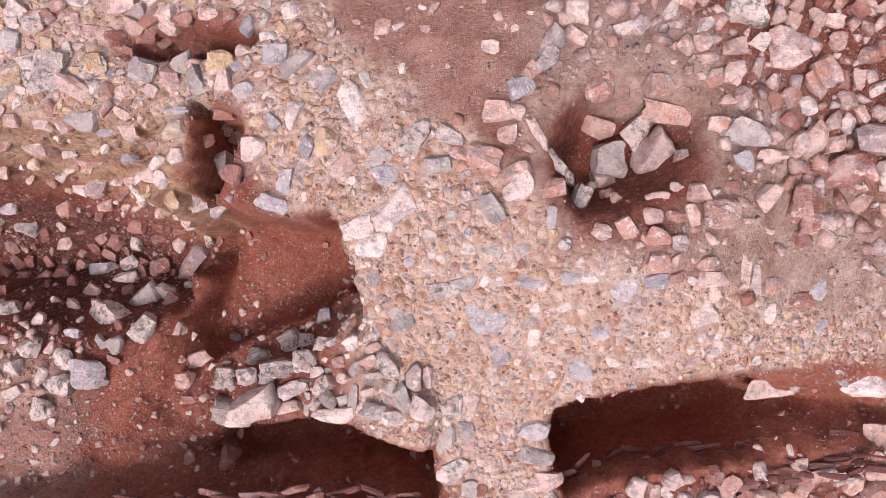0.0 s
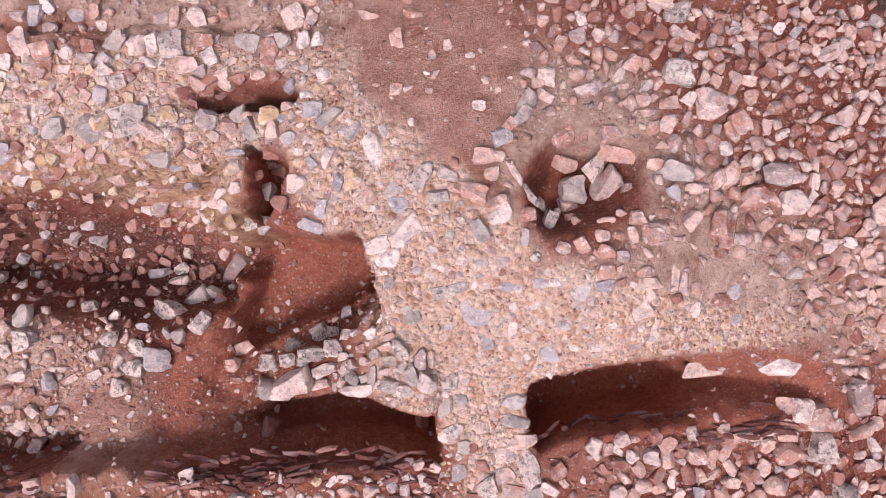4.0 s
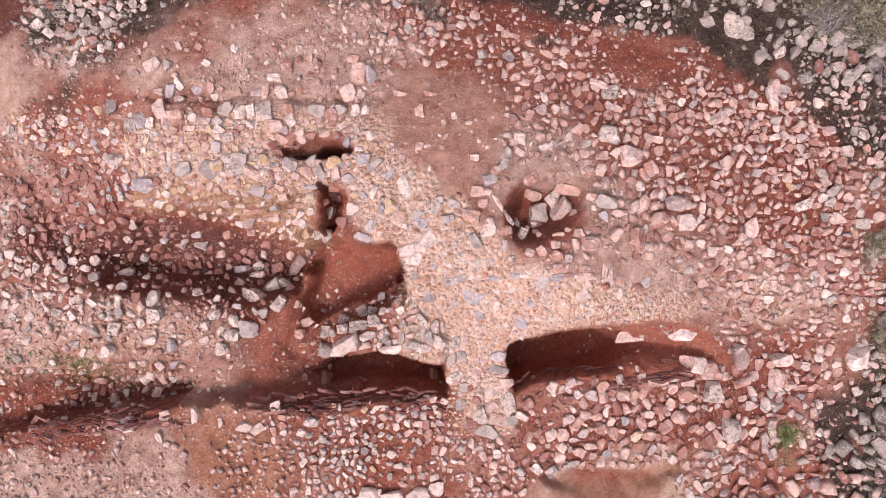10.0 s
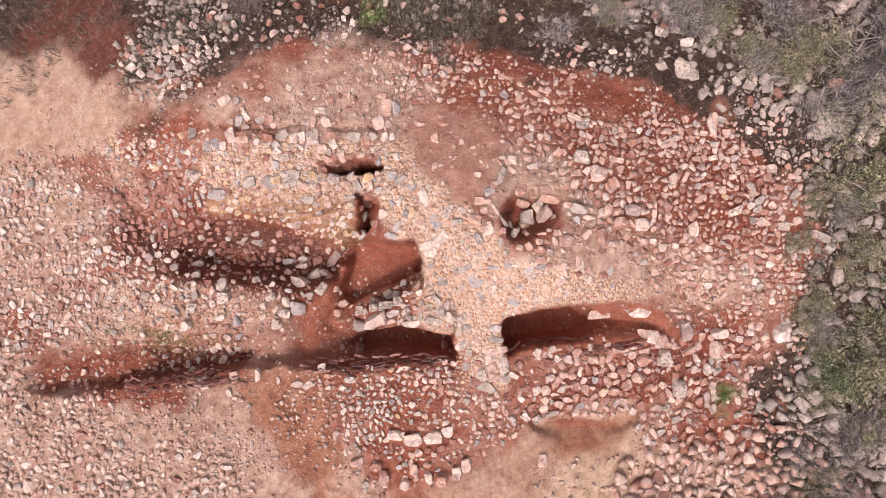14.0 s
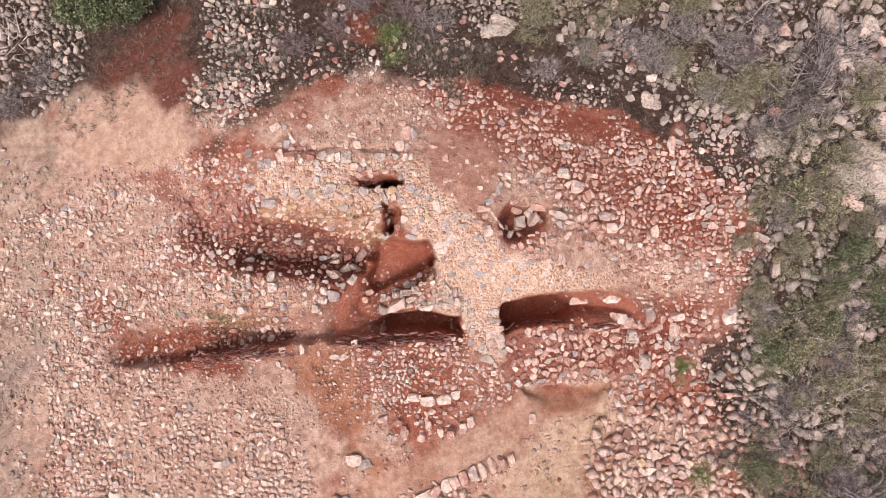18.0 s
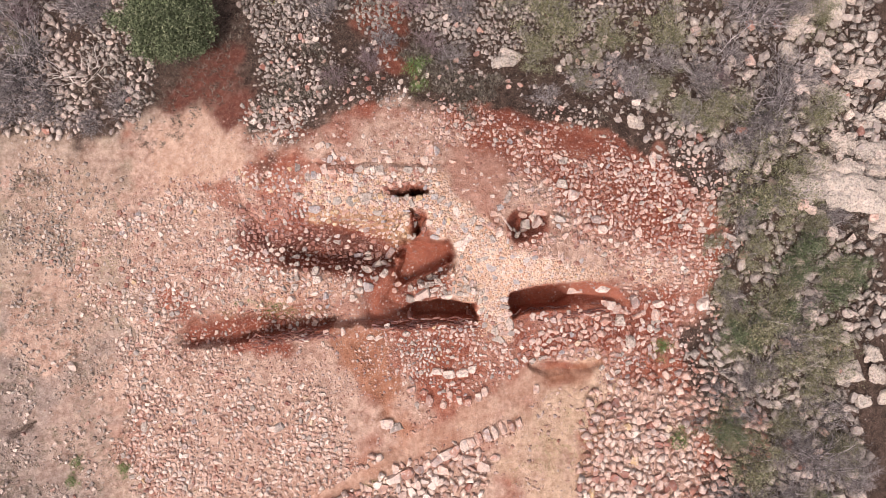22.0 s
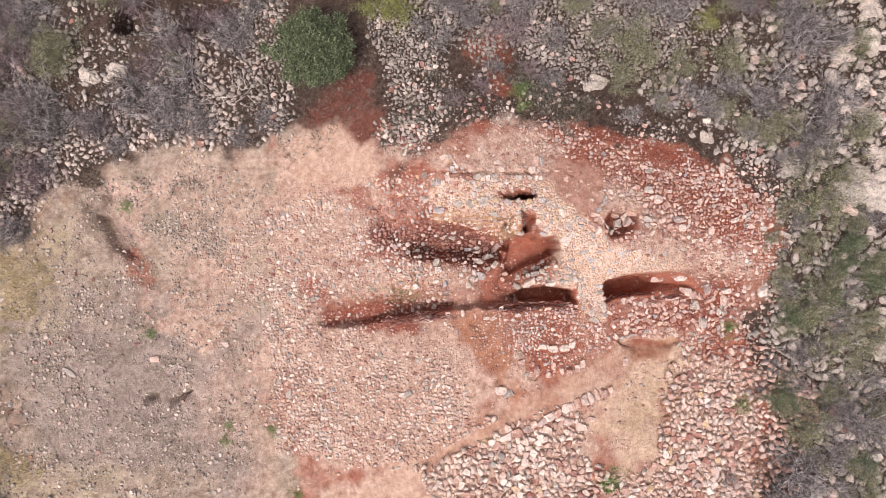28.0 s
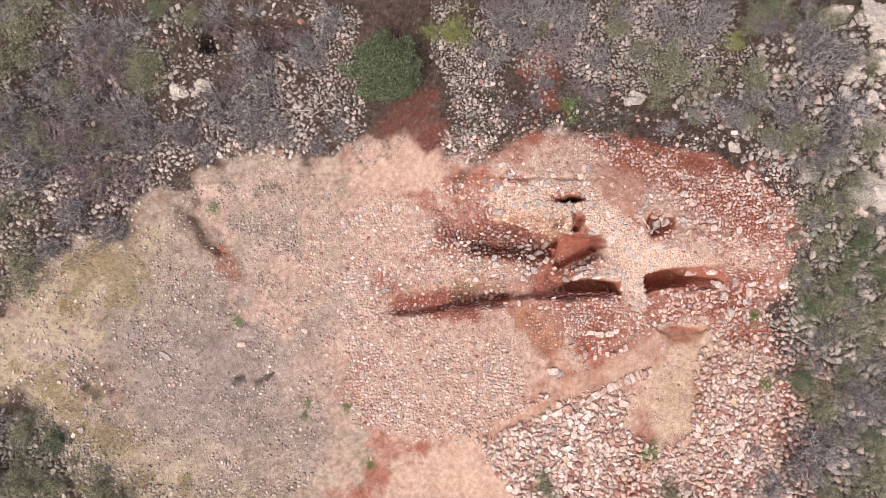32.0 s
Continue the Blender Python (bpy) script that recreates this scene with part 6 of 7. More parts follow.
# ======== bedrock and boulders ========
def boulder_shape(seed):
    bm = stone_shape(200 + seed, 4, 0.5, 8)
    for cut_length in (0.16, 0.09):
        bmesh.ops.subdivide_edges(bm, edges=[e for e in bm.edges if e.calc_length() > cut_length], cuts=1)
        bmesh.ops.triangulate(bm, faces=bm.faces[:])
    bm.normal_update()
    for v in bm.verts:
        p = v.co * 2.2 + Vector((seed * 3.1, 0, 0))
        ridge = 1 - abs(noise.noise(p * 1.7))
        v.co += v.normal * (0.20 * noise.noise(p) + 0.09 * ridge ** 3 - 0.08 + 0.025 * noise.noise(p * 5) + 0.012 * noise.noise(p * 12))
    q = bpy.data.meshes.new("boulder")
    bm.to_mesh(q)
    return q


ROCK = stone_material("weathered_bedrock", [(0.0, (0.42, 0.385, 0.345)), (0.5, (0.55, 0.50, 0.445)), (1.0, (0.50, 0.43, 0.375))], lichen=0.6, dust=0.15)
BOULDERS = [boulder_shape(k) for k in range(6)]
for q in BOULDERS:
    q.materials.append(ROCK)


def boulders(rows, group, label, thick=0.5, sink=0.35):
    for k, (x, y, length, width, turn, tone) in enumerate(rows):
        ob = new("boulder", BOULDERS[(k * 5 + len(rows)) % len(BOULDERS)])
        tall = thick * min(length, width)
        ob.rotation_euler = Euler((radians(rng.normal(0, 6)), radians(rng.normal(0, 6)), radians(turn)))
        ob.scale = (length, width, tall)
        ob.location = (x, y, float(height(x, y)) + tall * (0.5 - sink))
        tagged(ob, label, "boulder", group)


boulders([
    (10.66, 1.6, 2.13, 1.31, 0, "w"), (9.38, 1.74, 1.46, 1.01, 20, "w"), (11.51, 2.37, 1.17, 0.6, 10, "w"),
    (10.83, 5.07, 1.41, 0.5, 5, "w"), (9.48, 4.57, 1.15, 0.56, -15, "w"), (10.17, 4.3, 0.93, 0.53, 0, "w"),
    (11.44, 2.84, 1.5, 0.63, 0, "w"), (10.37, 2.97, 1.09, 0.66, 10, "w"), (11.46, 0.83, 1.15, 0.82, 20, "w"),
    (10.24, 2.25, 1.15, 0.66, 0, "w"), (11.88, 3.99, 0.84, 0.74, 0, "w"), (11.2, 3.63, 0.74, 0.57, 30, "w"),
    (9.51, 2.48, 0.98, 0.59, 0, "w"), (8.77, 1.81, 0.65, 0.65, 0, "w"),
], "bedrock outcrop", "pale weathered bedrock slab with dark lichen and cracks", 0.4, 0.4)
boulders([
    (8.88, 5.56, 0.5, 0.66, 0, "l"), (9.93, 5.49, 0.47, 0.57, 0, "l"), (9.13, 6.41, 0.57, 0.83, 0, "l"),
    (10.23, 6.94, 0.94, 0.94, 0, "l"), (7, 2.45, 0.7, 0.51, 0, "w"), (10.35, -3.39, 0.82, 0.72, 20, "p"),
    (11.31, -3.49, 0.66, 0.59, 0, "w"), (11.16, -2.92, 0.59, 0.49, 0, "w"), (11.56, -4.06, 0.59, 0.49, 0, "w"),
    (9.32, -1.83, 0.49, 0.42, 0, "w"), (10.85, -4.21, 0.49, 0.39, 0, "w"), (0.98, 5.37, 0.65, 0.32, -15, "w"),
    (4.22, 3.4, 0.47, 0.44, 0, "w"),
], "boulders in the scrub", "rounded grey boulder with lichen among scrub")
boulders([
    (-16.3, 5.74, 0.7, 0.56, 0, "w"), (-15.36, 5.96, 0.74, 0.57, 10, "w"), (-15.71, 5.68, 0.3, 0.3, 0, "w"),
    (8.9, 8.77, 1.36, 0.96, 10, "w"), (10.42, 8.92, 1.31, 1.09, 0, "w"), (8.86, 5.65, 0.55, 0.59, 0, "w"),
    (9.71, 6.89, 0.55, 0.64, 0, "w"), (10.52, 8.09, 0.87, 0.87, 0, "w"), (0.73, 5.19, 0.74, 0.41, 0, "w"),
    (7.36, -3.14, 0.37, 0.45, 0, "p"), (-9.19, 5.19, 0.25, 0.21, 0, "w"), (-13.82, 6.58, 0.35, 0.17, 20, "w"),
    (-10.9, 5.38, 0.21, 0.21, 0, "w"),
], "boulders in the scrub", "pale grey boulder lying among dry scrub")


# ======== plants ========
def plant_material(name, stops, rough=0.7):
    t = Tree(material(name, rough))
    geo = t.add("ShaderNodeNewGeometry")
    c = t.ramp(geo.outputs["Random Per Island"], stops)
    c = t.mix(t.span(t.noise(3, 3, 0.6, geo.outputs["Position"]), 0.35, 0.65, 0, 0.45), c, t.mix(0.5, c, stops[0][1]))
    t.colour(c)
    return t.m


TWIG = plant_material("grey_twig", [(0.0, (0.05, 0.044, 0.045)), (0.5, (0.235, 0.213, 0.22)), (1.0, (0.66, 0.62, 0.64))])
PURPLE_TWIG = plant_material("purplish_twig", [(0.0, (0.09, 0.062, 0.066)), (1.0, (0.50, 0.40, 0.43))])
WHITE_TWIG = plant_material("bleached_twig", [(0.0, (0.50, 0.46, 0.44)), (1.0, (0.80, 0.76, 0.72))])
GREEN = plant_material("olive_leaf", [(0.0, (0.04, 0.055, 0.03)), (0.5, (0.105, 0.14, 0.075)), (1.0, (0.27, 0.31, 0.20))])
SAGE = plant_material("sage_leaf", [(0.0, (0.07, 0.072, 0.038)), (0.5, (0.20, 0.20, 0.12)), (1.0, (0.44, 0.43, 0.31))])
LIME = plant_material("young_leaf", [(0.0, (0.12, 0.13, 0.035)), (1.0, (0.34, 0.35, 0.13))])
WEED = plant_material("weed_leaf", [(0.0, (0.07, 0.13, 0.04)), (1.0, (0.24, 0.34, 0.13))])
HAY = plant_material("dry_grass", [(0.0, (0.36, 0.28, 0.17)), (0.6, (0.58, 0.49, 0.31)), (1.0, (0.75, 0.66, 0.46))])
STALK = plant_material("field_stalk", [(0.0, (0.22, 0.19, 0.14)), (1.0, (0.50, 0.44, 0.34))])
ASH = plant_material("ashen_grass", [(0.0, (0.035, 0.03, 0.025)), (0.7, (0.17, 0.15, 0.128)), (1.0, (0.42, 0.38, 0.32))])


def raw_mesh(name, verts, faces, mat):
    q = bpy.data.meshes.new(name)
    q.vertices.add(len(verts))
    q.vertices.foreach_set("co", np.asarray(verts, float).ravel())
    faces = np.asarray(faces, int)
    q.loops.add(faces.size)
    q.loops.foreach_set("vertex_index", faces.ravel())
    q.polygons.add(len(faces))
    q.polygons.foreach_set("loop_start", np.arange(len(faces)) * faces.shape[1])
    q.update()
    q.materials.append(mat)
    return q


def twigs(seed, stems, forks, spread, thick, dome=0.6):
    """Branch lines of a shrub one metre in radius: stems from the root that fork twice, as three-sided tapering tubes."""
    r = np.random.default_rng(seed)
    lines, tips = [], []

    def grow(p, way, length, width, level):
        pts = [p]
        cuts = 3 if level < 2 else 1
        for _ in range(cuts):
            way = way + r.normal(0, 0.2, 3)
            way[2] += 0.05
            way = way / np.linalg.norm(way)
            p = p + way * length / cuts
            pts.append(p)
        lines.append((np.array(pts), width))
        tips.append(p)
        if level < 2:
            for _ in range(forks):
                k = r.integers(1, 4)
                side = way + r.normal(0, 0.75, 3)
                grow(pts[k], side / np.linalg.norm(side), length * r.uniform(0.5, 0.8), width * 0.55, level + 1)

    for _ in range(stems):
        a, lift = r.uniform(0, 2 * np.pi), r.uniform(0.15, 1.0) ** 0.8 * dome * 1.6
        way = np.array((np.cos(a), np.sin(a), lift))
        start = np.array((r.normal(0, 0.16), r.normal(0, 0.16), 0.0)) * spread
        grow(start, way / np.linalg.norm(way), r.uniform(0.32, 0.55), thick, 0)
    verts, faces = [], []
    ring = np.array([(np.cos(a), np.sin(a)) for a in (0, 2.094, 4.189)])
    for pts, width in lines:
        axis = pts[-1] - pts[0]
        u = np.cross(axis, (0.3, 0.5, 0.8))
        u = u / (np.linalg.norm(u) + 1e-9)
        v = np.cross(axis, u)
        v = v / (np.linalg.norm(v) + 1e-9)
        base = len(verts)
        for k, p in enumerate(pts):
            w = width * (1 - 0.8 * k / (len(pts) - 1))
            verts.extend(p + w * (c * u + s * v) for c, s in ring)
        for k in range(len(pts) - 1):
            for j in range(3):
                a, b = base + 3 * k + j, base + 3 * k + (j + 1) % 3
                faces.append((a, b, b + 3, a + 3))
    return np.array(verts), np.array(faces), np.array(tips)


def leaves(seed, centres, count, spread, size):
    """Small folded leaves gathered round twig tips."""
    r = np.random.default_rng(seed)
    at = centres[r.integers(len(centres), size=count)] + r.normal(0, spread, (count, 3))
    at[:, 2] = np.maximum(at[:, 2], 0.02)
    a = r.normal(0, 1, (count, 3))
    a[:, 2] += 0.3
    a /= np.linalg.norm(a, axis=1)[:, None]
    b = np.cross(a, r.normal(0, 1, (count, 3)) + (0, 0, 1.2))
    b /= np.linalg.norm(b, axis=1)[:, None] + 1e-9
    up = np.cross(a, b)
    s = size * r.uniform(0.6, 1.3, (count, 1))
    v = np.stack([at, at + a * s * 0.5 + b * s * 0.25 + up * s * 0.08, at + a * s, at + a * s * 0.5 - b * s * 0.25 + up * s * 0.08], 1)
    i = np.arange(count)[:, None] * 4
    return v.reshape(-1, 3), np.concatenate([i + (0, 1, 2), i + (0, 2, 3)])


def shrub_kind(seed, branch_mat, leaf_mat=None, stems=26, forks=4, count=0, size=0.05, spread=0.09, thick=0.012, dome=0.6):
    v, fc, tips = twigs(seed, stems, forks, 1.0, thick, dome)
    parts = [("branch_tangle", raw_mesh("branch_tangle", v, fc, branch_mat))]
    if count:
        v, fc = leaves(seed + 1, tips[:: max(1, len(tips) // 90)], count, spread, size)
        parts.append(("foliage", raw_mesh("foliage", v, fc, leaf_mat)))
    return parts


BARE = [shrub_kind(300 + k, TWIG, stems=34, forks=5, thick=0.019, dome=0.6) for k in range(4)]
PURPLE = [shrub_kind(320 + k, PURPLE_TWIG, stems=36, forks=5, thick=0.017, dome=0.6) for k in range(2)]
DEAD = [shrub_kind(330, WHITE_TWIG, stems=12, forks=3, thick=0.016, dome=0.25)]
SAGES = [shrub_kind(340 + k, TWIG, SAGE, 16, 4, 4200, 0.042, 0.065) for k in range(3)]
GREENS = [shrub_kind(350 + k, TWIG, GREEN, 14, 4, 4200, 0.05, 0.07) for k in range(2)]
LIMES = [shrub_kind(360, TWIG, LIME, 18, 4, 2600, 0.06, 0.10)]
WEEDS = [shrub_kind(370, WEED, WEED, 20, 2, 1500, 0.08, 0.12, 0.01, 0.3)]
KINDS = {
    "B": (BARE, "leafless grey shrub with a tangle of fine twigs", "shrub"), "P": (PURPLE, "leafless purplish-brown shrub of dense twigs", "shrub"),
    "W": (DEAD, "dead shrub with bleached bare branches", "shrub"), "S": (SAGES, "grey-green low shrub on stony ground", "shrub"),
    "G": (GREENS, "dark green leafy shrub among stones", "shrub"), "L": (LIMES, "yellow-green young bush beside the tree", "shrub"),
    "E": (WEEDS, "small patch of green weeds in dry earth", "weed"),
}


def plant(rows, group):
    for k, (x, y, radius, kind) in enumerate(rows):
        variants, label, category = KINDS[kind]
        parts = variants[k % len(variants)]
        ob = new("weed" if kind == "E" else "shrub")
        ob.location = (x, y, float(height(x, y)) - 0.03)
        ob.rotation_euler = Euler((0, 0, rng.uniform(0, 6.28)))
        ob.scale = (radius * 1.05, radius * rng.uniform(0.85, 1.1), radius * rng.uniform(0.75, 1.0))
        for name, q in parts:
            child = new(name, q)
            child.parent = ob
        tagged(ob, label, category, group)


SHRUBS = [
    ([
    (-6.59, 7.82, 0.71, "L"), (-5.54, 7.68, 1, "L"), (-3.11, 8.56, 1.48, "B"), (-2, 7.04, 1.21, "P"),
    (-1.62, 8.16, 1.31, "B"), (2.62, 6.19, 1.46, "S"), (1.57, 5.26, 0.93, "S"), (3.54, 7.93, 1.32, "B"),
    (4.13, 8.85, 1.08, "B"), (4.68, 7.59, 0.72, "L"), (6.61, 8.83, 1.13, "G"), (5.54, 5.89, 1.15, "S"),
    (7.93, 6.79, 1.59, "B"), (9.14, 6.89, 0.9, "B"), (8.04, 3.78, 1.45, "B"), (6.82, 3.91, 1.07, "S"),
    (7.8, 1.79, 1.48, "S"), (6.13, 4.68, 1.2, "B"), (4.35, 4.41, 0.82, "B"), (-0.73, 5.22, 0.74, "B"),
    (0.09, 7.86, 0.85, "S"), (-4.18, 8.18, 0.97, "B"),
], "scrub north of the dig"),
    ([
    (7.45, 0, 0.94, "S"), (9.08, -0.15, 0.95, "G"), (9.77, -1.02, 0.87, "G"), (7.79, -2.01, 1.44, "S"),
    (8.73, -3.26, 1.24, "S"), (7.36, -3.45, 0.86, "B"), (9.82, -2.64, 1.04, "S"), (9.69, -4.51, 1.04, "B"),
    (9.5, -5.94, 1.28, "B"), (7.57, -5.75, 1.36, "S"), (8.55, -5.52, 1.03, "B"), (7.27, -7.51, 1.55, "B"),
    (9.67, -8.59, 1.28, "S"), (8.44, -9.03, 1.07, "S"), (5.55, -8.56, 1.05, "B"), (8.9, -3.47, 1.04, "W"),
    (8.26, -4.29, 0.83, "W"), (9.26, -7.16, 0.91, "S"), (6.61, -0.98, 0.73, "S"), (7.13, -4.47, 0.7, "B"),
    (7.02, -2.63, 0.7, "S"),
], "scrub east of the dig"),
    ([
    (-22.31, 8.58, 1.78, "S"), (-19.91, 8.04, 1.58, "B"), (-19.19, 6.48, 1.75, "P"), (-18.28, 8.02, 1.36, "B"),
    (-17.42, 8.8, 0.66, "G"), (-17.03, 6.87, 1.13, "S"), (-17.61, 6.32, 1.3, "S"), (-13.62, 7.24, 0.99, "B"),
    (-12.61, 8.09, 1.36, "P"), (-11.59, 8.14, 0.97, "P"), (-12.86, 5.26, 1.75, "B"), (-10.92, 4.88, 1.34, "W"),
    (-13.48, 4.14, 1.28, "B"), (-20.52, 3.79, 1.73, "P"), (-21.77, 2.69, 1.77, "B"), (-19.31, 2.26, 1.71, "P"),
    (-18.16, 4.91, 1.52, "B"), (-21.24, 5.62, 1.54, "B"), (-22.52, 4.66, 1.34, "B"), (-22.43, 0.84, 1.32, "S"),
    (-19.98, 0.85, 1.27, "B"), (-17.42, 3.75, 1.29, "B"),
], "scrub west of the tree"),
    ([
    (-18.44, 0.43, 1.05, "B"), (-15.92, 4, 1.03, "B"), (-14.66, 4.99, 1.29, "B"), (-9.91, 4.08, 0.84, "B"),
    (-21.71, -1.16, 1.51, "S"), (-20.64, -0.32, 0.92, "B"), (-20.19, -7.47, 0.82, "G"), (-21.48, -8.52, 1.47, "S"),
    (-19.83, -8.73, 1.23, "S"), (-18.33, -8.68, 1.06, "S"), (-21.06, -6.93, 0.95, "S"), (-23.17, 6.47, 1.54, "S"),
    (-23.28, 9.06, 1.34, "B"), (-15.2, 8.63, 1.11, "P"), (-15.9, 8.89, 0.87, "S"), (-17.77, 2.05, 1.2, "P"),
    (-21.56, 7.21, 1.11, "B"), (-14.99, 3.34, 0.85, "B"), (-12.16, 4.05, 0.97, "B"), (-14.01, 5.96, 0.99, "P"),
    (-10.86, 3.5, 0.71, "B"), (-19.92, 4.89, 1.3, "B"),
], "scrub west of the tree"),
    ([
    (-2.44, -8.69, 0.71, "S"), (1.06, -7.29, 0.51, "E"), (2, -8.77, 0.79, "S"), (5.41, -5.08, 0.45, "E"),
    (-1.69, 4.86, 0.53, "E"), (-1.62, 4.32, 0.32, "E"), (-2.64, -8.19, 0.59, "S"), (-9.56, -5.96, 0.28, "E"),
    (-11.06, -5.95, 0.29, "E"), (-8.72, -7.96, 0.32, "E"), (-4.03, -6.72, 0.24, "E"), (4.88, -2.6, 0.4, "E"),
    (-14.72, 1.2, 0.34, "E"), (-13.69, -2.98, 0.29, "E"), (-11.14, -6.44, 0.29, "E"), (6.27, 0.23, 0.48, "S"),
    (6.72, 1.05, 0.61, "S"),
], "weeds on the dig"),
]
SHRUBS += [
    ([
    (0.56, 8.36, 0.86, "B"), (1.23, 7.1, 0.85, "S"), (-0.41, 6.7, 0.84, "B"), (-1.33, 5.54, 0.7, "P"),
    (-2.58, 5.71, 0.7, "B"), (-3.85, 4.58, 0.6, "P"), (-4.21, 6.57, 0.74, "B"), (-4.82, 7.02, 0.62, "B"),
    (2.29, 8.39, 0.94, "B"), (5.58, 8.45, 0.99, "S"), (7.47, 8, 0.99, "B"), (8.84, 4.88, 1.05, "B"),
    (9.65, 3.83, 1.05, "S"), (7.15, 5.5, 0.92, "B"), (5.36, 3.9, 0.81, "S"), (6.79, 2.69, 0.82, "B"),
    (8.64, 2.53, 0.95, "S"), (3.95, 5.86, 0.83, "S"), (2.89, 4.49, 0.69, "B"), (1.8, 4.03, 0.52, "B"),
    (-2.92, 5.04, 0.53, "P"), (-3.36, 7.27, 0.83, "B"),
], "scrub north of the dig"),
    ([
    (6.85, -1.39, 0.61, "B"), (8.2, -0.98, 0.91, "S"), (7.2, 0.86, 0.61, "B"), (8.69, -1.81, 0.83, "G"),
    (9.37, -3.68, 0.91, "S"), (8.02, -3.25, 0.74, "B"), (6.48, -3.85, 0.49, "B"), (6.92, -5.49, 0.7, "S"),
    (7.74, -6.92, 0.82, "B"), (8.6, -6.73, 0.9, "B"), (9.48, -7.57, 0.82, "S"), (6.66, -6.69, 0.65, "B"),
    (6.44, -8.11, 0.73, "B"), (7.52, -8.75, 0.82, "S"), (4.91, -7.44, 0.48, "B"), (4.48, -8.82, 0.52, "B"),
    (8.6, 0.67, 0.74, "S"), (9.78, 0.89, 0.83, "B"), (6.03, -4.66, 0.41, "B"), (9.98, -5.54, 0.83, "S"),
], "scrub east of the dig"),
]
SHRUBS += [([
    (4.7, 4.5, 0.8, "S"), (5.6, 3.5, 0.65, "B"), (6.4, 3.5, 0.8, "S"), (5.1, 5.2, 0.8, "B"), (3.7, 4.9, 0.7, "B"), (7.3, 3.1, 0.8, "B"),
    (7.6, 1.1, 0.7, "G"), (8.6, -0.6, 0.8, "G"), (7.0, -1.8, 0.6, "S"), (6.7, 4.6, 0.7, "P"), (3.0, 5.3, 0.6, "S"), (8.3, -4.9, 0.9, "S"),
], "scrub along the eastern edge")]
for rows, group in SHRUBS:
    plant(rows, group)


def thicket(pts, count, kinds, group, small=0.45, large=1.0):
    """Lower shrubs that fill the scrub between the large ones."""
    box = np.array(pts)
    at = rng.uniform(box.min(0), box.max(0), (count * 5, 2))
    for x, y, gap in ((-16.0, 5.8, 1.6), (-8.22, 6.05, 2.2), (-7.2, 4.6, 1.8), (-5.3, 5, 1.2), (-2.4, 6, 1.0), (10.5, 2.2, 1.6), (9.8, 5, 1.0), (8, -3.9, 1.2)):
        at = at[np.hypot(at[:, 0] - x, at[:, 1] - y) > gap]
    at = at[(inside(at[:, 0], at[:, 1], pts) > 0.2) & (fbm(at[:, 0], at[:, 1], 2.0, 3, 81) > -0.12)][:count]
    plant([(float(x), float(y), float(rng.uniform(small, large)), kinds[int(rng.integers(len(kinds)))]) for x, y in at], group)


thicket([(-23.8, 9.6), (-10, 9.6), (-9.6, 4.2), (-15, 2.9), (-18.8, 0.4), (-23.8, -1.5)], 40, "BSPBSB", "scrub west of the tree", 0.6, 1.2)
thicket([(-5.5, 9.4), (11, 9.4), (11, 3), (6.6, 2.2), (3.6, 4), (0, 5), (-4.4, 5.4)], 26, "BBSSP", "scrub north of the dig")
thicket([(6.6, 2.0), (11, 3), (11.2, -9.4), (6, -9.4), (6.3, -4)], 18, "SBBSG", "scrub east of the dig")
thicket([(-23.5, -6), (-21, -6.9), (-18.2, -8.2), (-16.6, -9.6), (-23.5, -9.8)], 14, "SBBG", "scrub at the foot of the field")


# the evergreen tree
def tree(x, y, radius):
    r = np.random.default_rng(5)
    z0 = float(height(x, y)) - 0.05
    root = new("tree")
    root.location = (x, y, z0)
    tall = radius * 1.25
    verts, faces = [], []

    def limb(p, q, a, b, sides=8, cuts=5):
        base = len(verts)
        p, q = np.array(p, float), np.array(q, float)
        axis = (q - p) / np.linalg.norm(q - p)
        u = np.cross(axis, (0.3, 0.9, 0.1))
        u /= np.linalg.norm(u)
        v = np.cross(axis, u)
        bow = r.normal(0, 0.05, 3) * radius
        for k in range(cuts + 1):
            f = k / cuts
            c = p + (q - p) * f + bow * math.sin(math.pi * f)
            w = a + (b - a) * f
            for j in range(sides):
                t = 2 * math.pi * j / sides
                verts.append(c + w * (1 + 0.12 * r.normal()) * (math.cos(t) * u + math.sin(t) * v))
        for k in range(cuts):
            for j in range(sides):
                i0, i1 = base + sides * k + j, base + sides * k + (j + 1) % sides
                faces.append((i0, i1, i1 + sides, i0 + sides))

    limb((0, 0, 0), (0.05, 0.03, tall * 0.4), 0.13, 0.09)
    lobes = []
    for k in range(110):
        a = 2.4 * k
        f = math.sqrt((k + 0.5) / 110)
        rr = radius * (0.80 + 0.16 * math.sin(3 * a + 1.1) * math.cos(5 * a)) * f * r.uniform(0.7, 1.28)
        top = np.array((rr * math.cos(a), rr * math.sin(a), tall * (0.42 + 0.5 * math.sqrt(max(0, 1 - f * f)) * r.uniform(0.7, 1.15))))
        lobes.append(top)
        if k % 5 == 0:
            limb((0.05, 0.03, tall * r.uniform(0.2, 0.4)), top, 0.05, 0.012, 5, 4)
    trunk = new("trunk", raw_mesh("trunk", verts, faces, TWIG))
    trunk.parent = root
    v, fc = leaves(71, np.array(lobes), 32000, radius * 0.072, 0.075)
    crown = new("crown", raw_mesh("crown", v, fc, GREEN))
    crown.parent = root
    tagged(root, "dense dark green evergreen tree with a rounded uneven crown", "tree")


tree(*(-8.22, 6.05, 1.37))


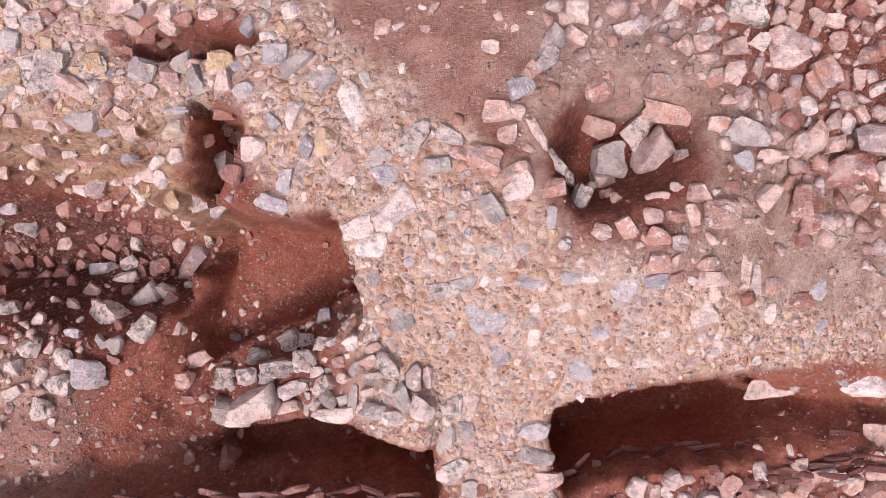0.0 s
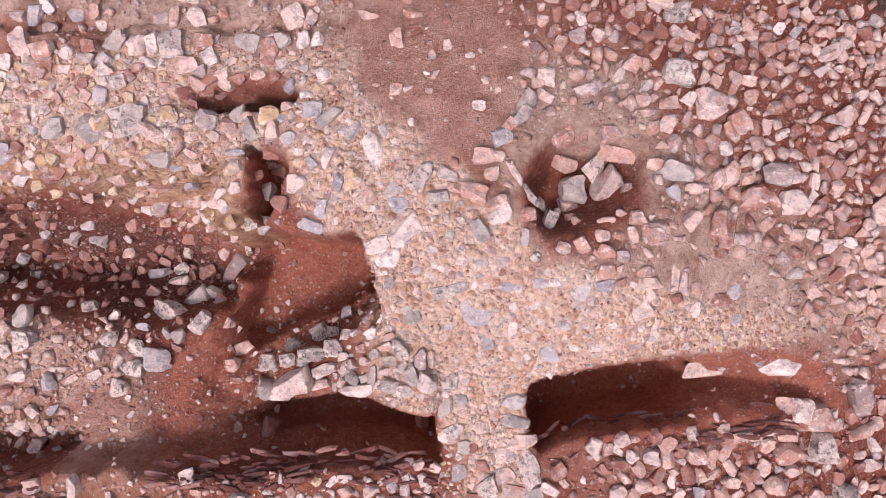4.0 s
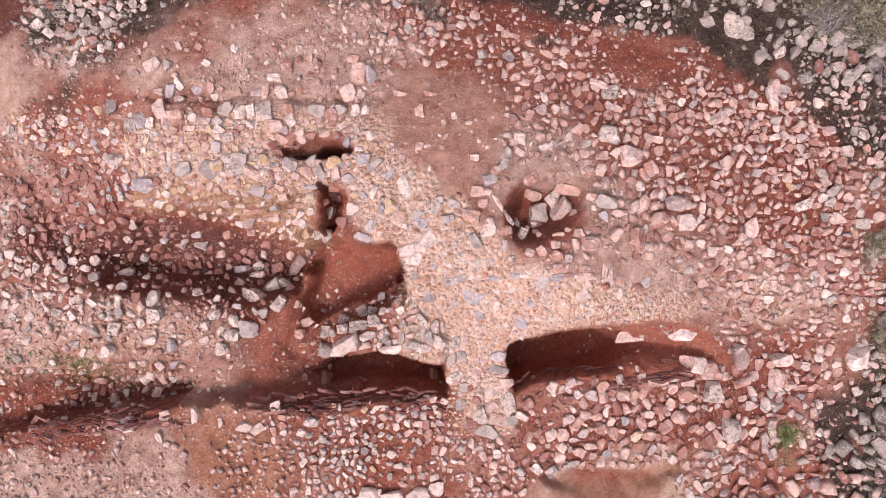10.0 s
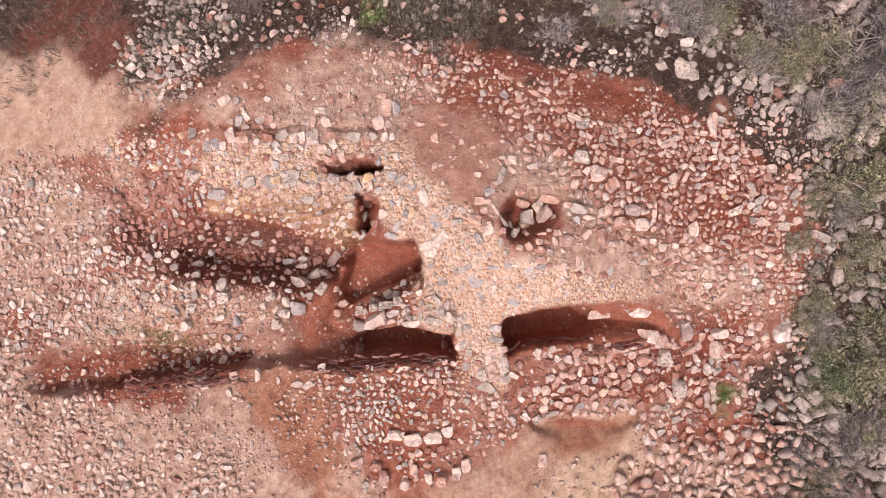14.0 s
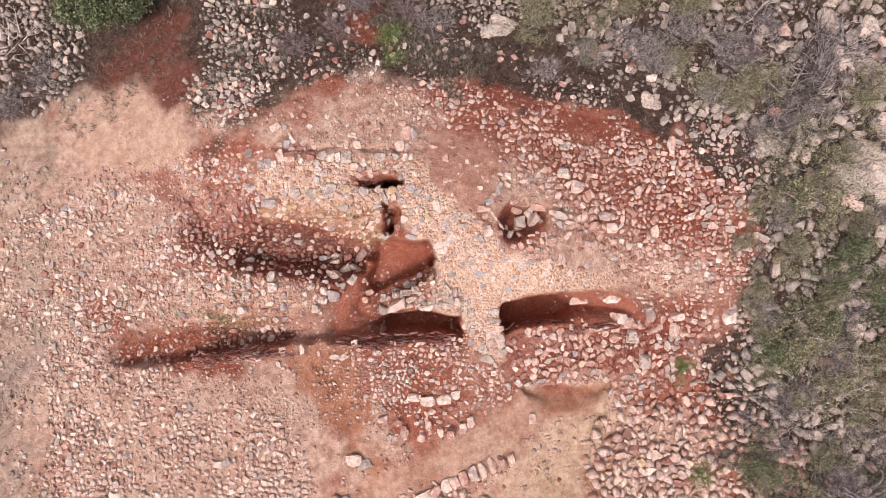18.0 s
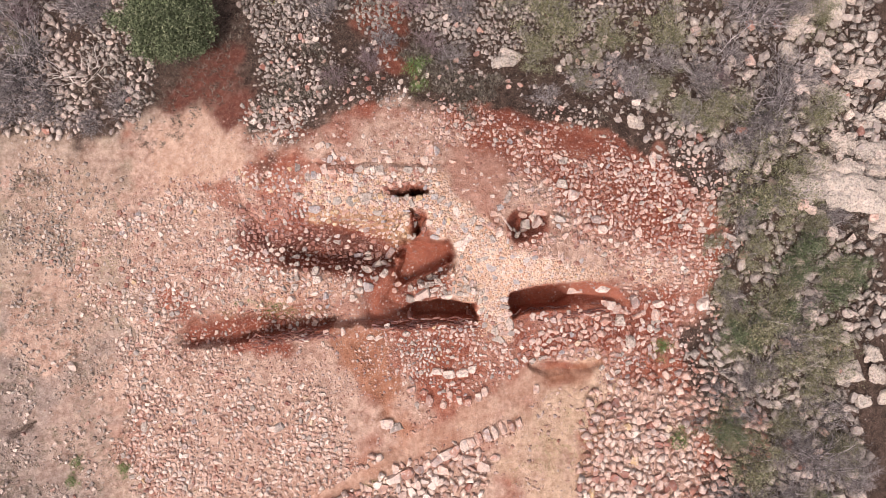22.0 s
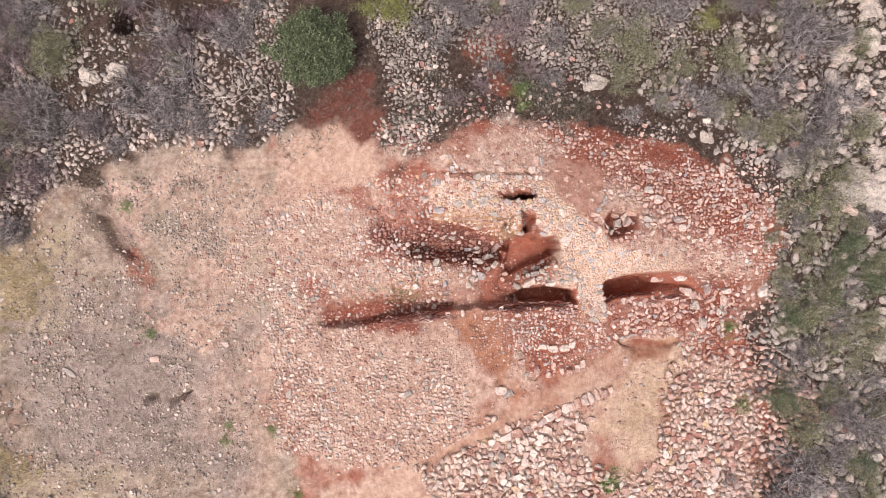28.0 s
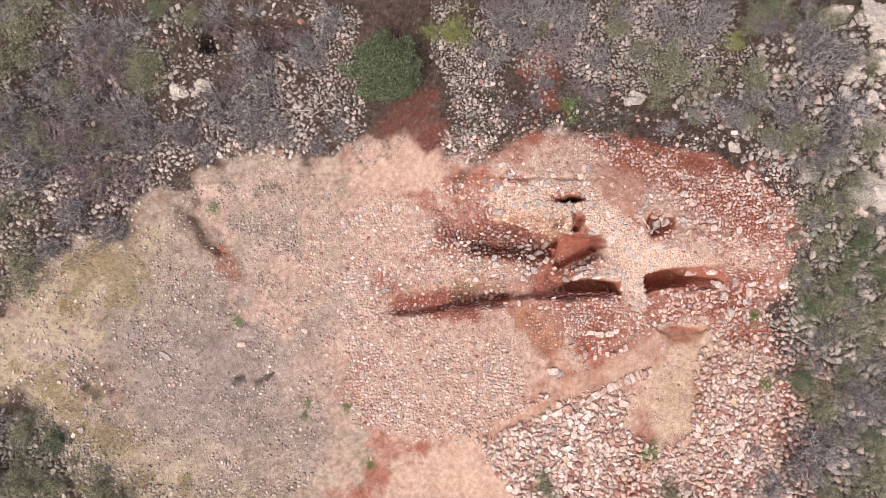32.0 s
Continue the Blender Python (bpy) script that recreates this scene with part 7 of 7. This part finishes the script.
# ======== grass ========
def tufts(name, pts, count, mat, label, long=0.16, blades=9, lean=0.7):
    """Blades of dry grass in tufts; nobody could count them."""
    box = np.array(pts)
    at = rng.uniform(box.min(0), box.max(0), (count * 2, 2))
    at = at[inside(at[:, 0], at[:, 1], pts) + 2.2 * fbm(at[:, 0], at[:, 1], 1.8, 4, 51) > 0]
    at = at[fbm(at[:, 0], at[:, 1], 0.9, 3, 55) > 0.0][:count]
    z = height(at[:, 0], at[:, 1])
    m = len(at) * blades
    root = np.repeat(np.column_stack([at, z]), blades, 0) + np.column_stack([rng.normal(0, 0.03, (m, 2)), np.zeros(m)])
    a = rng.uniform(0, 2 * np.pi, m)
    length = long * rng.uniform(0.4, 1.2, m)
    out = lean * rng.uniform(0.3, 1.2, m)
    way = np.column_stack([np.cos(a) * out, np.sin(a) * out, np.ones(m) * 0.7])
    way /= np.linalg.norm(way, axis=1)[:, None]
    side = np.column_stack([-np.sin(a), np.cos(a), np.zeros(m)]) * rng.uniform(0.003, 0.007, m)[:, None]
    tip = root + way * length[:, None]
    v = np.stack([root - side, root + side, tip], 1).reshape(-1, 3)
    tagged(new(name, raw_mesh(name, v, np.arange(m * 3).reshape(-1, 3), mat)), label, "grass", kind="stuff")


tufts("straw_grass", STRAW[0], 3600, HAY, "pale yellow dry grass on the old path", 0.2)
tufts("straw_grass", STRAW[1], 1100, HAY, "pale yellow dry grass in the field", 0.18)
tufts("field_grass", FIELD_STONES, 3600, STALK, "thin greyish dry grass in the stony field", 0.12, 7)
tufts("scrub_grass", NORTH_SCRUB, 4000, ASH, "matted grey dry grass along the scrub edge", 0.18)
tufts("scrub_grass", [(-23.78, 9.66), (11.66, 9.88), (11.69, 4.87), (4.6, 4), (0.42, 5.01), (-3.76, 5.41), (-6.26, 4.77), (-9.17, 3.5), (-16.25, 2), (-20.4, -1.15), (-23.72, -2.84)], 9000, ASH, "grey dry grass under the northern scrub", 0.2, 8)
tufts("scrub_grass", [(6.41, 2.08), (11.3, 4.76), (11.38, -9.53), (5.25, -9.56), (5.02, -4.26), (6.84, -1.8)], 4200, ASH, "grey dry grass under the eastern scrub", 0.2, 8)
tufts("green_grass", [(-6.48, -1.43), (-4.85, -1.35), (-3.71, -1.38), (-3.9, -1.47), (-5.43, -1.81), (-6.29, -1.91)], 160, WEED, "short green grass on the trench side", 0.06, 8)
tufts("bank_grass", [(-3.93, -6.62), (-3.33, -6.17), (-2.12, -5.87), (-2.43, -6.09), (-3.33, -6.47), (-3.63, -6.65)], 200, HAY, "yellowish grass at the foot of the kerb", 0.12)
tufts("bank_grass", TAN, 700, HAY, "sparse dry grass behind the kerb", 0.1, 6)
